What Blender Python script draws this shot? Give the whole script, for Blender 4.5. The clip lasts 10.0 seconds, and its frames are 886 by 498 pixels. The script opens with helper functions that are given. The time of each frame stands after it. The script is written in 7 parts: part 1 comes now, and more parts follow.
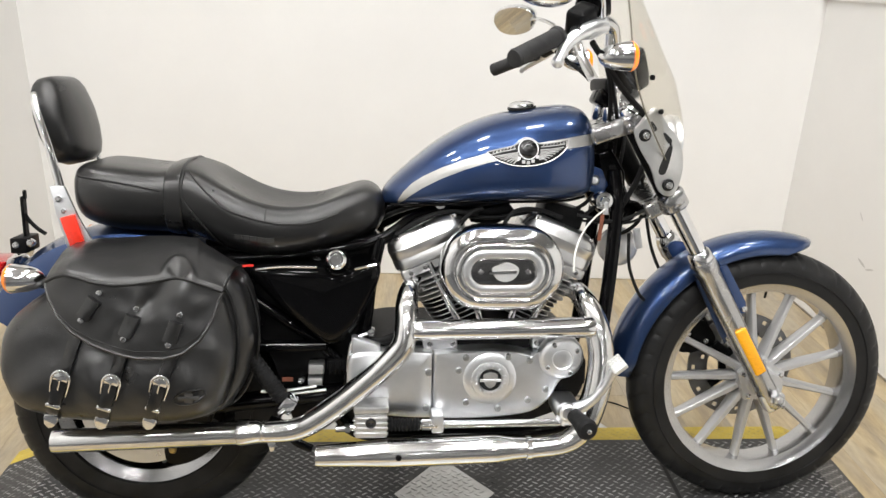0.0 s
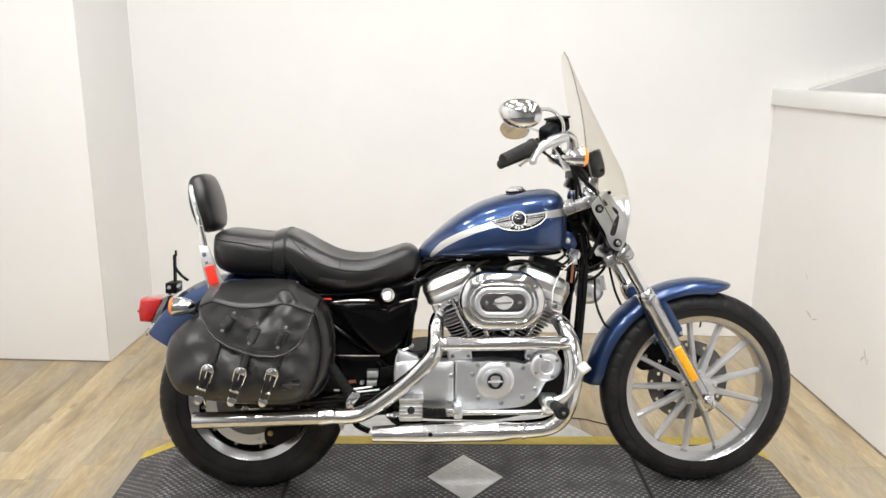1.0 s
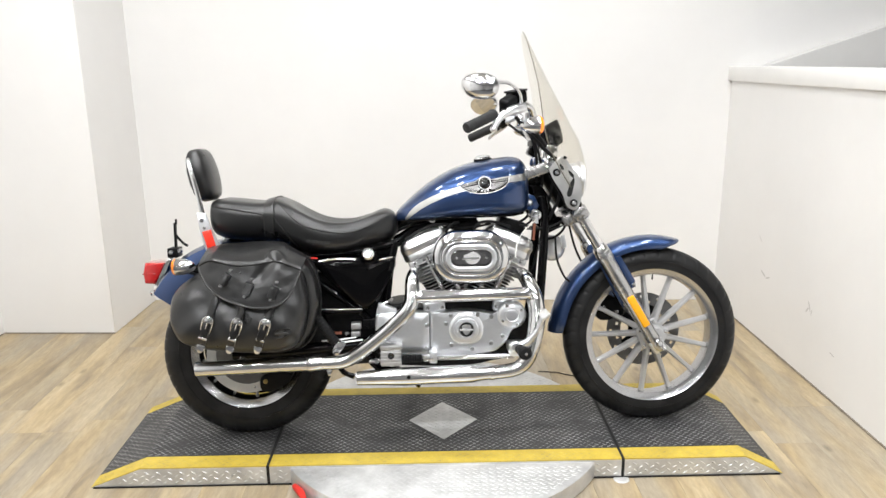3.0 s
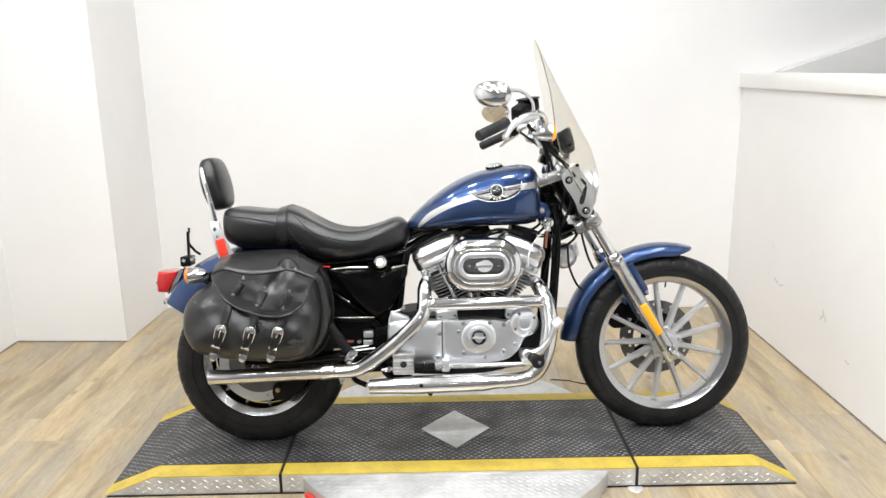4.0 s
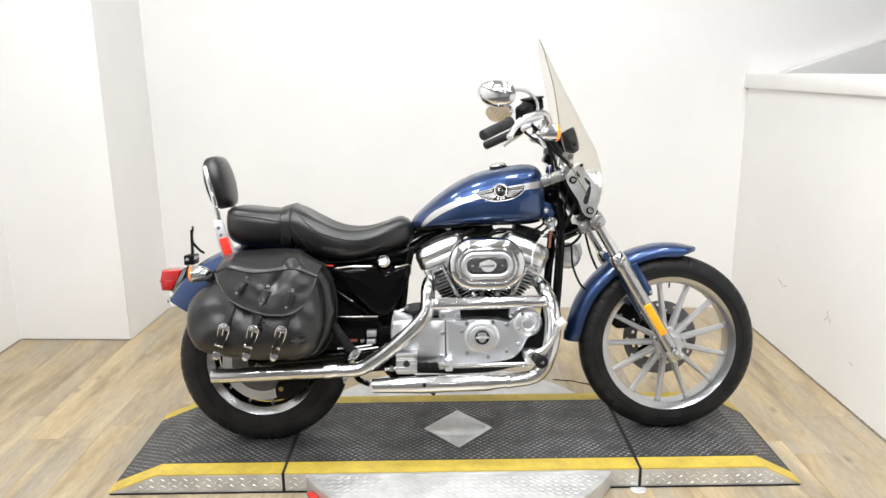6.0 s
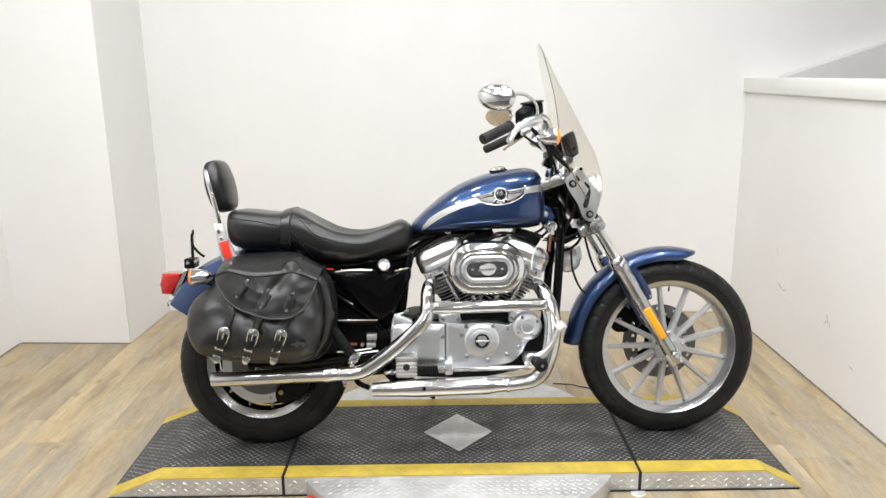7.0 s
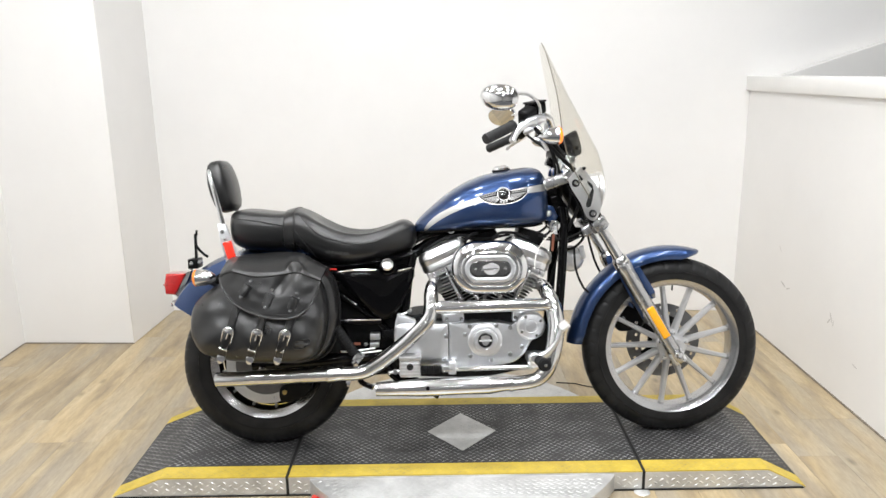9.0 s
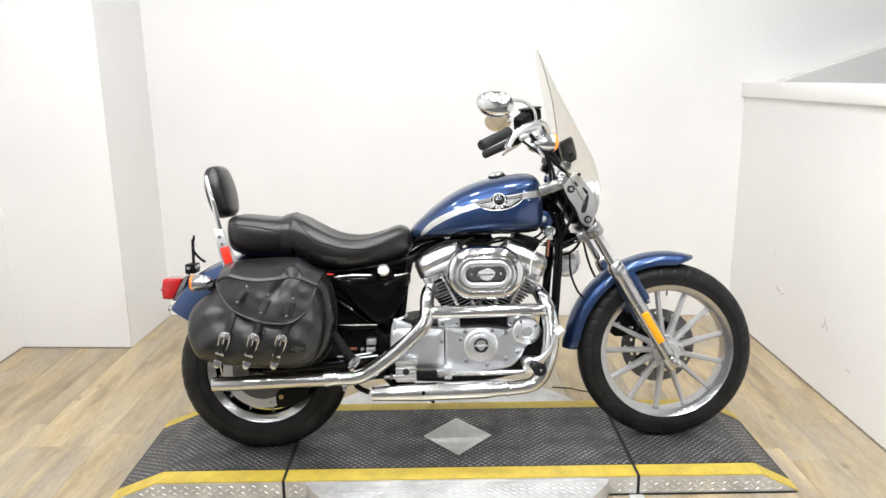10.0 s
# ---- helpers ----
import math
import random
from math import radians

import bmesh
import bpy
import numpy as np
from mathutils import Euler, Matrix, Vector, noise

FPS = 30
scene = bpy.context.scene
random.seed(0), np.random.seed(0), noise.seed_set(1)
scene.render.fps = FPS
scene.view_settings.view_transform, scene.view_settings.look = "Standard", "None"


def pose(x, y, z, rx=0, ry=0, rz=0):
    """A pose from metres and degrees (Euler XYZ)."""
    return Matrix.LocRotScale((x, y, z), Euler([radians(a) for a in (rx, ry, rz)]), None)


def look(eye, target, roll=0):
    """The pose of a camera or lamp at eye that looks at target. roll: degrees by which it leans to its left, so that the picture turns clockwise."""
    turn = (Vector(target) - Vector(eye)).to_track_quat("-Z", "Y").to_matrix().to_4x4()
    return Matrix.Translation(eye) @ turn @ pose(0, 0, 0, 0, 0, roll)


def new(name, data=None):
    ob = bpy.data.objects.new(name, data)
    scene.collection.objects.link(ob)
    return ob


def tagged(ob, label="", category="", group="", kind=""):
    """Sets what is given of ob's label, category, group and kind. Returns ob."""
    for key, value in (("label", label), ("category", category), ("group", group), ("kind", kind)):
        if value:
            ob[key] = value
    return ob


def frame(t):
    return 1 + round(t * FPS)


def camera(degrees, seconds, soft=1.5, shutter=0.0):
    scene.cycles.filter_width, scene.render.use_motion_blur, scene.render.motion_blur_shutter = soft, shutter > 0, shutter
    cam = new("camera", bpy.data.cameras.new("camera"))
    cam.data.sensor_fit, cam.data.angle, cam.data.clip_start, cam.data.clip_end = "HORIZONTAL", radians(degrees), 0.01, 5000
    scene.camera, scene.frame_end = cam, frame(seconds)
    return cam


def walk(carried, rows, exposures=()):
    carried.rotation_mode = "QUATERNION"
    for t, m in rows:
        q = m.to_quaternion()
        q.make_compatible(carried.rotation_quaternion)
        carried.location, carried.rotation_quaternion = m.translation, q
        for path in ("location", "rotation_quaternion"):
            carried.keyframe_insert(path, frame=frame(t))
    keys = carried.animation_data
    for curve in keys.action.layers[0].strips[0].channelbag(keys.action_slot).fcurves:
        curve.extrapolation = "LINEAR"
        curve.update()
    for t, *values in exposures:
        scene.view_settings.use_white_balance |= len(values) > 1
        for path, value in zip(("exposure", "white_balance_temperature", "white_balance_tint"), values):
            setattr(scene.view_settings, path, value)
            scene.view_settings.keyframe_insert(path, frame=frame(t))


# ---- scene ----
cam = camera(61.4, 10.0)
PATH = [
    (0, (-0.163, -1.618, 1.385), (-0.041, 0.248, 0.676), 1.8),
    (0.1, (-0.164, -1.699, 1.407), (-0.074, 0.169, 0.698), 1.3),
    (0.2, (-0.164, -1.780, 1.430), (-0.064, 0.100, 0.755), 0.9),
    (0.3, (-0.163, -1.865, 1.436), (-0.120, 0.030, 0.797), 0.2),
    (0.4, (-0.162, -1.949, 1.442), (-0.113, -0.040, 0.850), 0.6),
    (0.5, (-0.161, -2.034, 1.448), (-0.100, -0.110, 0.906), 1.8),
    (0.8, (-0.154, -2.243, 1.485), (-0.107, -0.317, 0.945), 0.4),
    (1, (-0.154, -2.366, 1.503), (-0.126, -0.427, 1.015), 0.6),
    (1.1, (-0.166, -2.420, 1.506), (-0.122, -0.473, 1.047), -0.3),
    (1.2, (-0.178, -2.473, 1.508), (-0.148, -0.528, 1.043), -1.3),
    (1.3, (-0.189, -2.522, 1.512), (-0.148, -0.575, 1.056), -1.5),
    (1.4, (-0.201, -2.571, 1.517), (-0.157, -0.632, 1.030), -1.9),
    (1.5, (-0.212, -2.62, 1.521), (-0.143, -0.683, 1.026), -2.1),
    (1.6, (-0.209, -2.654, 1.522), (-0.117, -0.718, 1.030), -2.3),
    (1.7, (-0.207, -2.688, 1.522), (-0.126, -0.747, 1.045), -1.7),
    (1.8, (-0.201, -2.696, 1.512), (-0.170, -0.760, 1.010), -2.2),
    (1.9, (-0.194, -2.704, 1.502), (-0.192, -0.773, 0.982), -1.5),
    (2, (-0.188, -2.712, 1.492), (-0.185, -0.785, 0.958), -1.6),
    (2.1, (-0.157, -2.705, 1.489), (-0.095, -0.775, 0.968), -1.1),
    (2.2, (-0.125, -2.698, 1.486), (-0.050, -0.771, 0.954), -0.6),
    (2.3, (-0.115, -2.687, 1.482), (-0.046, -0.762, 0.944), -0.7),
    (2.5, (-0.096, -2.666, 1.474), (-0.033, -0.736, 0.955), -1.1),
    (3, (-0.085, -2.655, 1.469), (-0.043, -0.722, 0.958), -0.5),
    (4.5, (-0.103, -2.651, 1.475), (-0.091, -0.711, 0.989), -1.0),
    (5, (-0.103, -2.651, 1.479), (-0.09, -0.713, 0.987), -1.1),
    (5.5, (-0.1, -2.649, 1.473), (-0.091, -0.712, 0.977), -0.7),
    (7, (-0.102, -2.654, 1.468), (-0.089, -0.713, 0.987), -0.6),
    (7.5, (-0.099, -2.656, 1.477), (-0.086, -0.716, 0.988), -0.6),
    (8, (-0.104, -2.658, 1.469), (-0.09, -0.719, 0.98), -0.2),
    (8.5, (-0.104, -2.654, 1.474), (-0.1, -0.715, 0.987), -0.8),
    (9, (-0.104, -2.655, 1.473), (-0.098, -0.715, 0.988), -0.8),
    (9.5, (-0.107, -2.665, 1.475), (-0.095, -0.721, 1.002), -0.8),
    (10, (-0.096, -2.669, 1.482), (-0.085, -0.726, 1.007), -0.7),
]
walk(cam, [(t, look(eye, target, roll)) for t, eye, target, roll in PATH],
     [(0, -0.41, 6750, 10), (0.5, -0.37, 6750, 10), (1.2, -0.39, 6700, 10), (2.0, -0.30, 6600, 10), (3.0, -0.29, 6550, 10), (4.2, -0.23, 6500, 10), (5.8, -0.23, 6500, 10),
      (6.7, -0.40, 6580, 10), (7.6, -0.40, 6580, 10), (9.0, -0.32, 6500, 10), (10.0, -0.27, 6480, 10)])

LAMPS = [(-1.6, 0.2, 14), (-0.6, 0.2, 13), (0.4, 0.2, 13), (1.4, 0.2, 15), (-1.6, -1.1, 29), (-0.6, -1.1, 27), (0.4, -1.1, 27), (1.4, -1.1, 29),
         (-1.6, -2.6, 29), (-0.6, -2.6, 28), (0.4, -2.6, 28), (1.4, -2.6, 28), (-1.0, -4.6, 16), (1.4, -4.6, 17), (0.2, -6.6, 18), (4.2, -3.4, 12)]

# ---- light: fluorescent ceiling fixtures of a showroom bay ----
world = bpy.data.worlds.new("world")
scene.world = world
world.use_nodes = True
world.node_tree.nodes["Background"].inputs[0].default_value = (0.9, 0.93, 1.0, 1)
world.node_tree.nodes["Background"].inputs[1].default_value = 0.05


# ---- materials ----
def mat(name, color, rough=0.5, metal=0.0, coat=0.0, var=0.0, scale=8.0, stretch=(1, 1, 1), bump=0.0, bscale=60.0,
        color2=None, rvar=0.0, emit=0.0, spec=None, fine=0.0, fscale=300.0, random_tint=0.0):
    """A procedural surface: colour varied at two scales, roughness variation and relief."""
    m = bpy.data.materials.new(name)
    m.use_nodes = True
    nt = m.node_tree
    b = nt.nodes["Principled BSDF"]
    b.inputs["Base Color"].default_value = (*color, 1)
    b.inputs["Roughness"].default_value = rough
    b.inputs["Metallic"].default_value = metal
    if coat:
        b.inputs["Coat Weight"].default_value = coat
        b.inputs["Coat Roughness"].default_value = 0.03
    if spec is not None:
        b.inputs["Specular IOR Level"].default_value = spec
    if emit:
        b.inputs["Emission Color"].default_value = (*color, 1)
        b.inputs["Emission Strength"].default_value = emit
    tc = nt.nodes.new("ShaderNodeTexCoord")
    mp = nt.nodes.new("ShaderNodeMapping")
    mp.inputs["Scale"].default_value = stretch
    nt.links.new(tc.outputs["Object"], mp.inputs["Vector"])
    n1 = None
    if var or color2 or rvar:
        n1 = nt.nodes.new("ShaderNodeTexNoise")
        n1.inputs["Scale"].default_value = scale
        n1.inputs["Detail"].default_value = 6
        n1.inputs["Roughness"].default_value = 0.65
        nt.links.new(mp.outputs[0], n1.inputs["Vector"])
    if var or color2:
        r = nt.nodes.new("ShaderNodeValToRGB")
        c2 = color2 if color2 else tuple(min(1, c * (1 + var)) for c in color)
        c1 = color if color2 else tuple(c * (1 - var) for c in color)
        r.color_ramp.elements[0].color = (*c1, 1)
        r.color_ramp.elements[1].color = (*c2, 1)
        r.color_ramp.elements[0].position = 0.32
        r.color_ramp.elements[1].position = 0.68
        nt.links.new(n1.outputs["Fac"], r.inputs[0])
        out = r.outputs[0]
        if random_tint:
            oi = nt.nodes.new("ShaderNodeObjectInfo")
            hs = nt.nodes.new("ShaderNodeHueSaturation")
            mr = nt.nodes.new("ShaderNodeMapRange")
            mr.inputs["To Min"].default_value = 1 - random_tint
            mr.inputs["To Max"].default_value = 1 + random_tint
            nt.links.new(oi.outputs["Random"], mr.inputs["Value"])
            nt.links.new(mr.outputs[0], hs.inputs["Value"])
            nt.links.new(out, hs.inputs["Color"])
            out = hs.outputs[0]
        nt.links.new(out, b.inputs["Base Color"])
    if rvar:
        mr = nt.nodes.new("ShaderNodeMapRange")
        mr.inputs["To Min"].default_value = max(0.0, rough - rvar)
        mr.inputs["To Max"].default_value = min(1.0, rough + rvar)
        nt.links.new(n1.outputs["Fac"], mr.inputs["Value"])
        nt.links.new(mr.outputs[0], b.inputs["Roughness"])
    if bump or fine:
        height = None
        if bump:
            n2 = nt.nodes.new("ShaderNodeTexNoise")
            n2.inputs["Scale"].default_value = bscale
            n2.inputs["Detail"].default_value = 5
            nt.links.new(mp.outputs[0], n2.inputs["Vector"])
            bp = nt.nodes.new("ShaderNodeBump")
            bp.inputs["Strength"].default_value = bump
            bp.inputs["Distance"].default_value = 0.004
            nt.links.new(n2.outputs["Fac"], bp.inputs["Height"])
            height = bp
        if fine:
            v = nt.nodes.new("ShaderNodeTexVoronoi")
            v.inputs["Scale"].default_value = fscale
            nt.links.new(mp.outputs[0], v.inputs["Vector"])
            bp2 = nt.nodes.new("ShaderNodeBump")
            bp2.inputs["Strength"].default_value = fine
            bp2.inputs["Distance"].default_value = 0.001
            nt.links.new(v.outputs["Distance"], bp2.inputs["Height"])
            if height:
                nt.links.new(height.outputs[0], bp2.inputs["Normal"])
            height = bp2
        nt.links.new(height.outputs[0], b.inputs["Normal"])
    return m


M_WALL = mat("wall_paint", (0.80, 0.79, 0.775), 0.55, var=0.025, scale=1.3, bump=0.06, bscale=120, fine=0.05, fscale=240)
M_CAP = mat("ledge_paint", (0.82, 0.81, 0.79), 0.4, var=0.03, scale=3, bump=0.05, bscale=80)
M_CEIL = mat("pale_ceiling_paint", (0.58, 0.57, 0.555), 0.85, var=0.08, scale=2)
M_FARWALL = mat("unseen_wall_paint", (0.64, 0.635, 0.62), 0.7, var=0.15, scale=1.5)
M_SLOPE_PANEL = mat("slope_panel_paint", (0.73, 0.72, 0.70), 0.6, var=0.04, scale=1.5)
M_FOOTSHADE = mat("wall_foot_shade", (0.24, 0.205, 0.165), 0.8, var=0.3, scale=20)
M_BASE = mat("subfloor", (0.20, 0.16, 0.11), 0.9, var=0.2, scale=5)
M_STEEL = mat("treadplate_steel", (0.60, 0.60, 0.59), 0.42, metal=0.55, var=0.20, scale=9, rvar=0.14, bump=0.10, bscale=30)
M_BLACKTREAD = mat("black_painted_treadplate", (0.009, 0.009, 0.010), 0.48, var=0.0, scale=6, color2=(0.047, 0.046, 0.046), rvar=0.16, bump=0.12, bscale=40)
# pale noise patches: worn paint, with the tread's glints put into the colour
M_WORN_GLINT = mat("worn_glinting_tread_tops", (0.014, 0.014, 0.014), 0.36, metal=0.4, var=0.0, color2=(0.50, 0.50, 0.50), scale=11, rvar=0.1)
M_YWORN = mat("yellow_tread_tops", (0.66, 0.50, 0.09), 0.45, var=0.0, color2=(0.30, 0.24, 0.08), scale=14)
M_YELLOW = mat("yellow_safety_paint", (0.60, 0.445, 0.060), 0.5, var=0.0, color2=(0.46, 0.335, 0.050), scale=14, rvar=0.1, bump=0.06, bscale=60)
M_SEAM = mat("black_gap", (0.008, 0.008, 0.008), 0.8, var=0.2)
M_REDP = mat("red_handle_plastic", (0.65, 0.03, 0.02), 0.4, var=0.1)
M_LAMP = mat("fluorescent_tube", (0.97, 0.985, 1.0), 0.5, emit=14.0)
M_LAMPBODY = mat("lamp_housing", (0.75, 0.75, 0.74), 0.5, var=0.02)


def wood_material():
    """Greyed light oak vinyl plank: streaks along the plank, plank-to-plank tint."""
    m = bpy.data.materials.new("oak_vinyl_plank")
    m.use_nodes = True
    nt = m.node_tree
    L = nt.links.new
    b = nt.nodes["Principled BSDF"]
    tc = nt.nodes.new("ShaderNodeTexCoord")
    oi = nt.nodes.new("ShaderNodeObjectInfo")
    add = nt.nodes.new("ShaderNodeVectorMath")
    add.operation = "ADD"
    mul = nt.nodes.new("ShaderNodeVectorMath")
    mul.operation = "SCALE"
    mul.inputs[0].default_value = (13.0, 31.0, 7.0)
    L(oi.outputs["Random"], mul.inputs["Scale"])
    L(tc.outputs["Object"], add.inputs[0])
    L(mul.outputs[0], add.inputs[1])
    mp = nt.nodes.new("ShaderNodeMapping")
    mp.inputs["Scale"].default_value = (1.0, 0.17, 1.0)
    L(add.outputs[0], mp.inputs["Vector"])
    broad = nt.nodes.new("ShaderNodeTexNoise")
    broad.inputs["Scale"].default_value = 12
    broad.inputs["Detail"].default_value = 5
    broad.inputs["Distortion"].default_value = 0.6
    L(mp.outputs[0], broad.inputs["Vector"])
    ramp = nt.nodes.new("ShaderNodeValToRGB")
    e = ramp.color_ramp.elements
    e[0].position, e[0].color = 0.28, (0.235, 0.185, 0.125, 1)
    e[1].position, e[1].color = 0.74, (0.520, 0.425, 0.270, 1)
    mid = e.new(0.5)
    mid.color = (0.425, 0.325, 0.185, 1)
    L(broad.outputs["Fac"], ramp.inputs[0])
    fine = nt.nodes.new("ShaderNodeTexNoise")
    fine.inputs["Scale"].default_value = 90
    fine.inputs["Detail"].default_value = 8
    fine.inputs["Roughness"].default_value = 0.7
    L(mp.outputs[0], fine.inputs["Vector"])
    fr = nt.nodes.new("ShaderNodeMapRange")
    fr.inputs["From Min"].default_value, fr.inputs["From Max"].default_value = 0.3, 0.7
    fr.inputs["To Min"].default_value, fr.inputs["To Max"].default_value = 0.78, 1.12
    L(fine.outputs["Fac"], fr.inputs["Value"])
    grey = nt.nodes.new("ShaderNodeMix")
    grey.data_type = "RGBA"
    grey.inputs["B"].default_value = (0.360, 0.315, 0.245, 1)
    patch_ = nt.nodes.new("ShaderNodeTexNoise")
    patch_.inputs["Scale"].default_value = 6.5
    patch_.inputs["Detail"].default_value = 3
    L(mp.outputs[0], patch_.inputs["Vector"])
    gm = nt.nodes.new("ShaderNodeMapRange")
    gm.inputs["From Min"].default_value, gm.inputs["From Max"].default_value = 0.40, 0.62
    gm.inputs["To Min"].default_value, gm.inputs["To Max"].default_value = 0.0, 0.78
    L(patch_.outputs["Fac"], gm.inputs["Value"])
    L(gm.outputs[0], grey.inputs["Factor"])
    L(ramp.outputs[0], grey.inputs["A"])
    hs = nt.nodes.new("ShaderNodeHueSaturation")
    L(fr.outputs[0], hs.inputs["Value"])
    L(grey.outputs["Result"], hs.inputs["Color"])
    tint = nt.nodes.new("ShaderNodeMapRange")
    frac = nt.nodes.new("ShaderNodeMath")
    frac.operation = "FRACT"
    big = nt.nodes.new("ShaderNodeMath")
    big.operation = "MULTIPLY"
    big.inputs[1].default_value = 7.31
    L(oi.outputs["Random"], big.inputs[0])
    L(big.outputs[0], frac.inputs[0])
    tint.inputs["To Min"].default_value, tint.inputs["To Max"].default_value = 0.90, 1.07
    L(frac.outputs[0], tint.inputs["Value"])
    hs2 = nt.nodes.new("ShaderNodeHueSaturation")
    L(tint.outputs[0], hs2.inputs["Value"])
    knot = nt.nodes.new("ShaderNodeTexVoronoi")
    knot.inputs["Scale"].default_value = 3.4
    km = nt.nodes.new("ShaderNodeMapping")
    km.inputs["Scale"].default_value = (1.6, 0.8, 1.0)
    L(add.outputs[0], km.inputs["Vector"])
    L(km.outputs[0], knot.inputs["Vector"])
    kr = nt.nodes.new("ShaderNodeMapRange")
    kr.inputs["From Min"].default_value, kr.inputs["From Max"].default_value = 0.02, 0.10
    kr.inputs["To Min"].default_value, kr.inputs["To Max"].default_value = 0.55, 1.0
    L(knot.outputs["Distance"], kr.inputs["Value"])
    hk = nt.nodes.new("ShaderNodeHueSaturation")
    L(kr.outputs[0], hk.inputs["Value"])
    L(hs.outputs[0], hk.inputs["Color"])
    L(hk.outputs[0], hs2.inputs["Color"])
    L(hs2.outputs[0], b.inputs["Base Color"])
    b.inputs["Roughness"].default_value = 0.42
    bp = nt.nodes.new("ShaderNodeBump")
    bp.inputs["Strength"].default_value = 0.10
    bp.inputs["Distance"].default_value = 0.002
    L(fine.outputs["Fac"], bp.inputs["Height"])
    L(bp.outputs[0], b.inputs["Normal"])
    return m


M_WOOD = wood_material()
M_UNSEEN_FLOOR = mat("unseen_dark_floor", (0.06, 0.061, 0.063), 0.4, var=0.0, color2=(0.09, 0.091, 0.094), scale=3, rvar=0.1, bump=0.05, bscale=20)


# ---- builders ----
def finish(bm, name, angle=38):
    bmesh.ops.recalc_face_normals(bm, faces=bm.faces)
    me = bpy.data.meshes.new(name)
    bm.to_mesh(me)
    bm.free()
    me.polygons.foreach_set("use_smooth", [True] * len(me.polygons))
    me.set_sharp_from_angle(angle=radians(angle))
    return me


def part(name, bm, material, parent, label="", m=None, angle=38):
    """Links a bmesh as one mesh object under a thing or a part."""
    me = finish(bm, name, angle)
    me.materials.append(material)
    ob = new(name, me)
    ob.parent = parent
    if m is not None:
        ob.matrix_basis = m
    if label:
        tagged(ob, label)
    return ob


def again(ob, m):
    """A further part on the same mesh."""
    o = new(ob.name.split(".")[0], ob.data)
    o.parent = ob.parent
    o.matrix_basis = m
    return o


def thing(name, m, label, category, group="", kind=""):
    ob = new(name)
    ob.matrix_basis = m
    return tagged(ob, label, category, group, kind)


def solid(name, bm, material, label, category, group="", kind="", m=None, angle=38):
    ob = part(name, bm, material, None, m=m, angle=angle)
    return tagged(ob, label, category, group, kind)


def box(bm, lo, hi, bevel=0.0, seg=2, m=None):
    verts = bmesh.ops.create_cube(bm, size=1.0)["verts"]
    c = [(a + b) / 2 for a, b in zip(lo, hi)]
    s = [b - a for a, b in zip(lo, hi)]
    t = Matrix.Translation(c) @ Matrix.Diagonal((*s, 1))
    if m is not None:
        t = m @ t
    bmesh.ops.transform(bm, matrix=t, verts=verts)
    if bevel:
        edges = list({e for v in verts for e in v.link_edges})
        bmesh.ops.bevel(bm, geom=edges, offset=bevel, segments=seg, profile=0.5, affect="EDGES")
    return bm


def new_box(lo, hi, bevel=0.0, seg=2, m=None):
    return box(bmesh.new(), lo, hi, bevel, seg, m)


def loft(bm, rings, cap=True, closed=True, loop=False):
    """Skins rings of equal length. closed: each ring is a loop; loop: the last ring joins the first."""
    rows = [[bm.verts.new(p) for p in r] for r in rings]
    n = len(rows[0])
    pairs = list(zip(rows, rows[1:])) + ([(rows[-1], rows[0])] if loop else [])
    for a, b in pairs:
        for i in range(n if closed else n - 1):
            j = (i + 1) % n
            bm.faces.new((a[i], a[j], b[j], b[i]))
    if cap and closed and not loop:
        bm.faces.new(rows[0])
        bm.faces.new(rows[-1])
    return bm


def frame_of(d):
    d = Vector(d).normalized()
    u = d.cross(Vector((0, 1, 0)))
    if u.length < 0.15:
        u = d.cross(Vector((1, 0, 0)))
    u.normalize()
    return u, d.cross(u)


def lathe(bm, profile, origin, axis, seg=32, cap=False, loop=False, arc=(0, 360)):
    """Turns (radius, height) pairs round an axis."""
    o = Vector(origin)
    d = Vector(axis).normalized()
    u, v = frame_of(d)
    full = arc[1] - arc[0] >= 360
    k = seg if full else seg + 1
    cols = []
    for i in range(k):
        a = radians(arc[0] + (arc[1] - arc[0]) * i / seg)
        cols.append([o + d * h + (u * math.cos(a) + v * math.sin(a)) * r for r, h in profile])
    rings = [[c[j] for c in cols] for j in range(len(profile))]
    loft(bm, rings, cap=cap, closed=full, loop=loop)
    return bm


def new_lathe(profile, origin, axis, seg=32, cap=False, loop=False):
    return lathe(bmesh.new(), profile, origin, axis, seg, cap, loop)


def rod(bm, a, b, r, seg=16, bevel=0.0015):
    """A cylinder with slightly rounded ends from a to b."""
    a, b = Vector(a), Vector(b)
    h = (b - a).length
    e = min(bevel, r * 0.5, h * 0.3)
    return lathe(bm, [(r - e, 0), (r, e), (r, h - e), (r - e, h)], a, b - a, seg, cap=True)


def new_rod(a, b, r, seg=16, bevel=0.0015):
    return rod(bmesh.new(), a, b, r, seg, bevel)


def spline(pts, per=8):
    """Catmull-Rom through points."""
    p = [Vector(q) for q in pts]
    if len(p) < 3:
        return p
    p = [p[0] * 2 - p[1], *p, p[-1] * 2 - p[-2]]
    out = []
    for i in range(1, len(p) - 2):
        a, b, c, d = p[i - 1:i + 3]
        for k in range(per):
            t = k / per
            out.append(0.5 * ((2 * b) + (c - a) * t + (2 * a - 5 * b + 4 * c - d) * t * t + (3 * b - a - 3 * c + d) * t ** 3))
    out.append(p[-2])
    return out


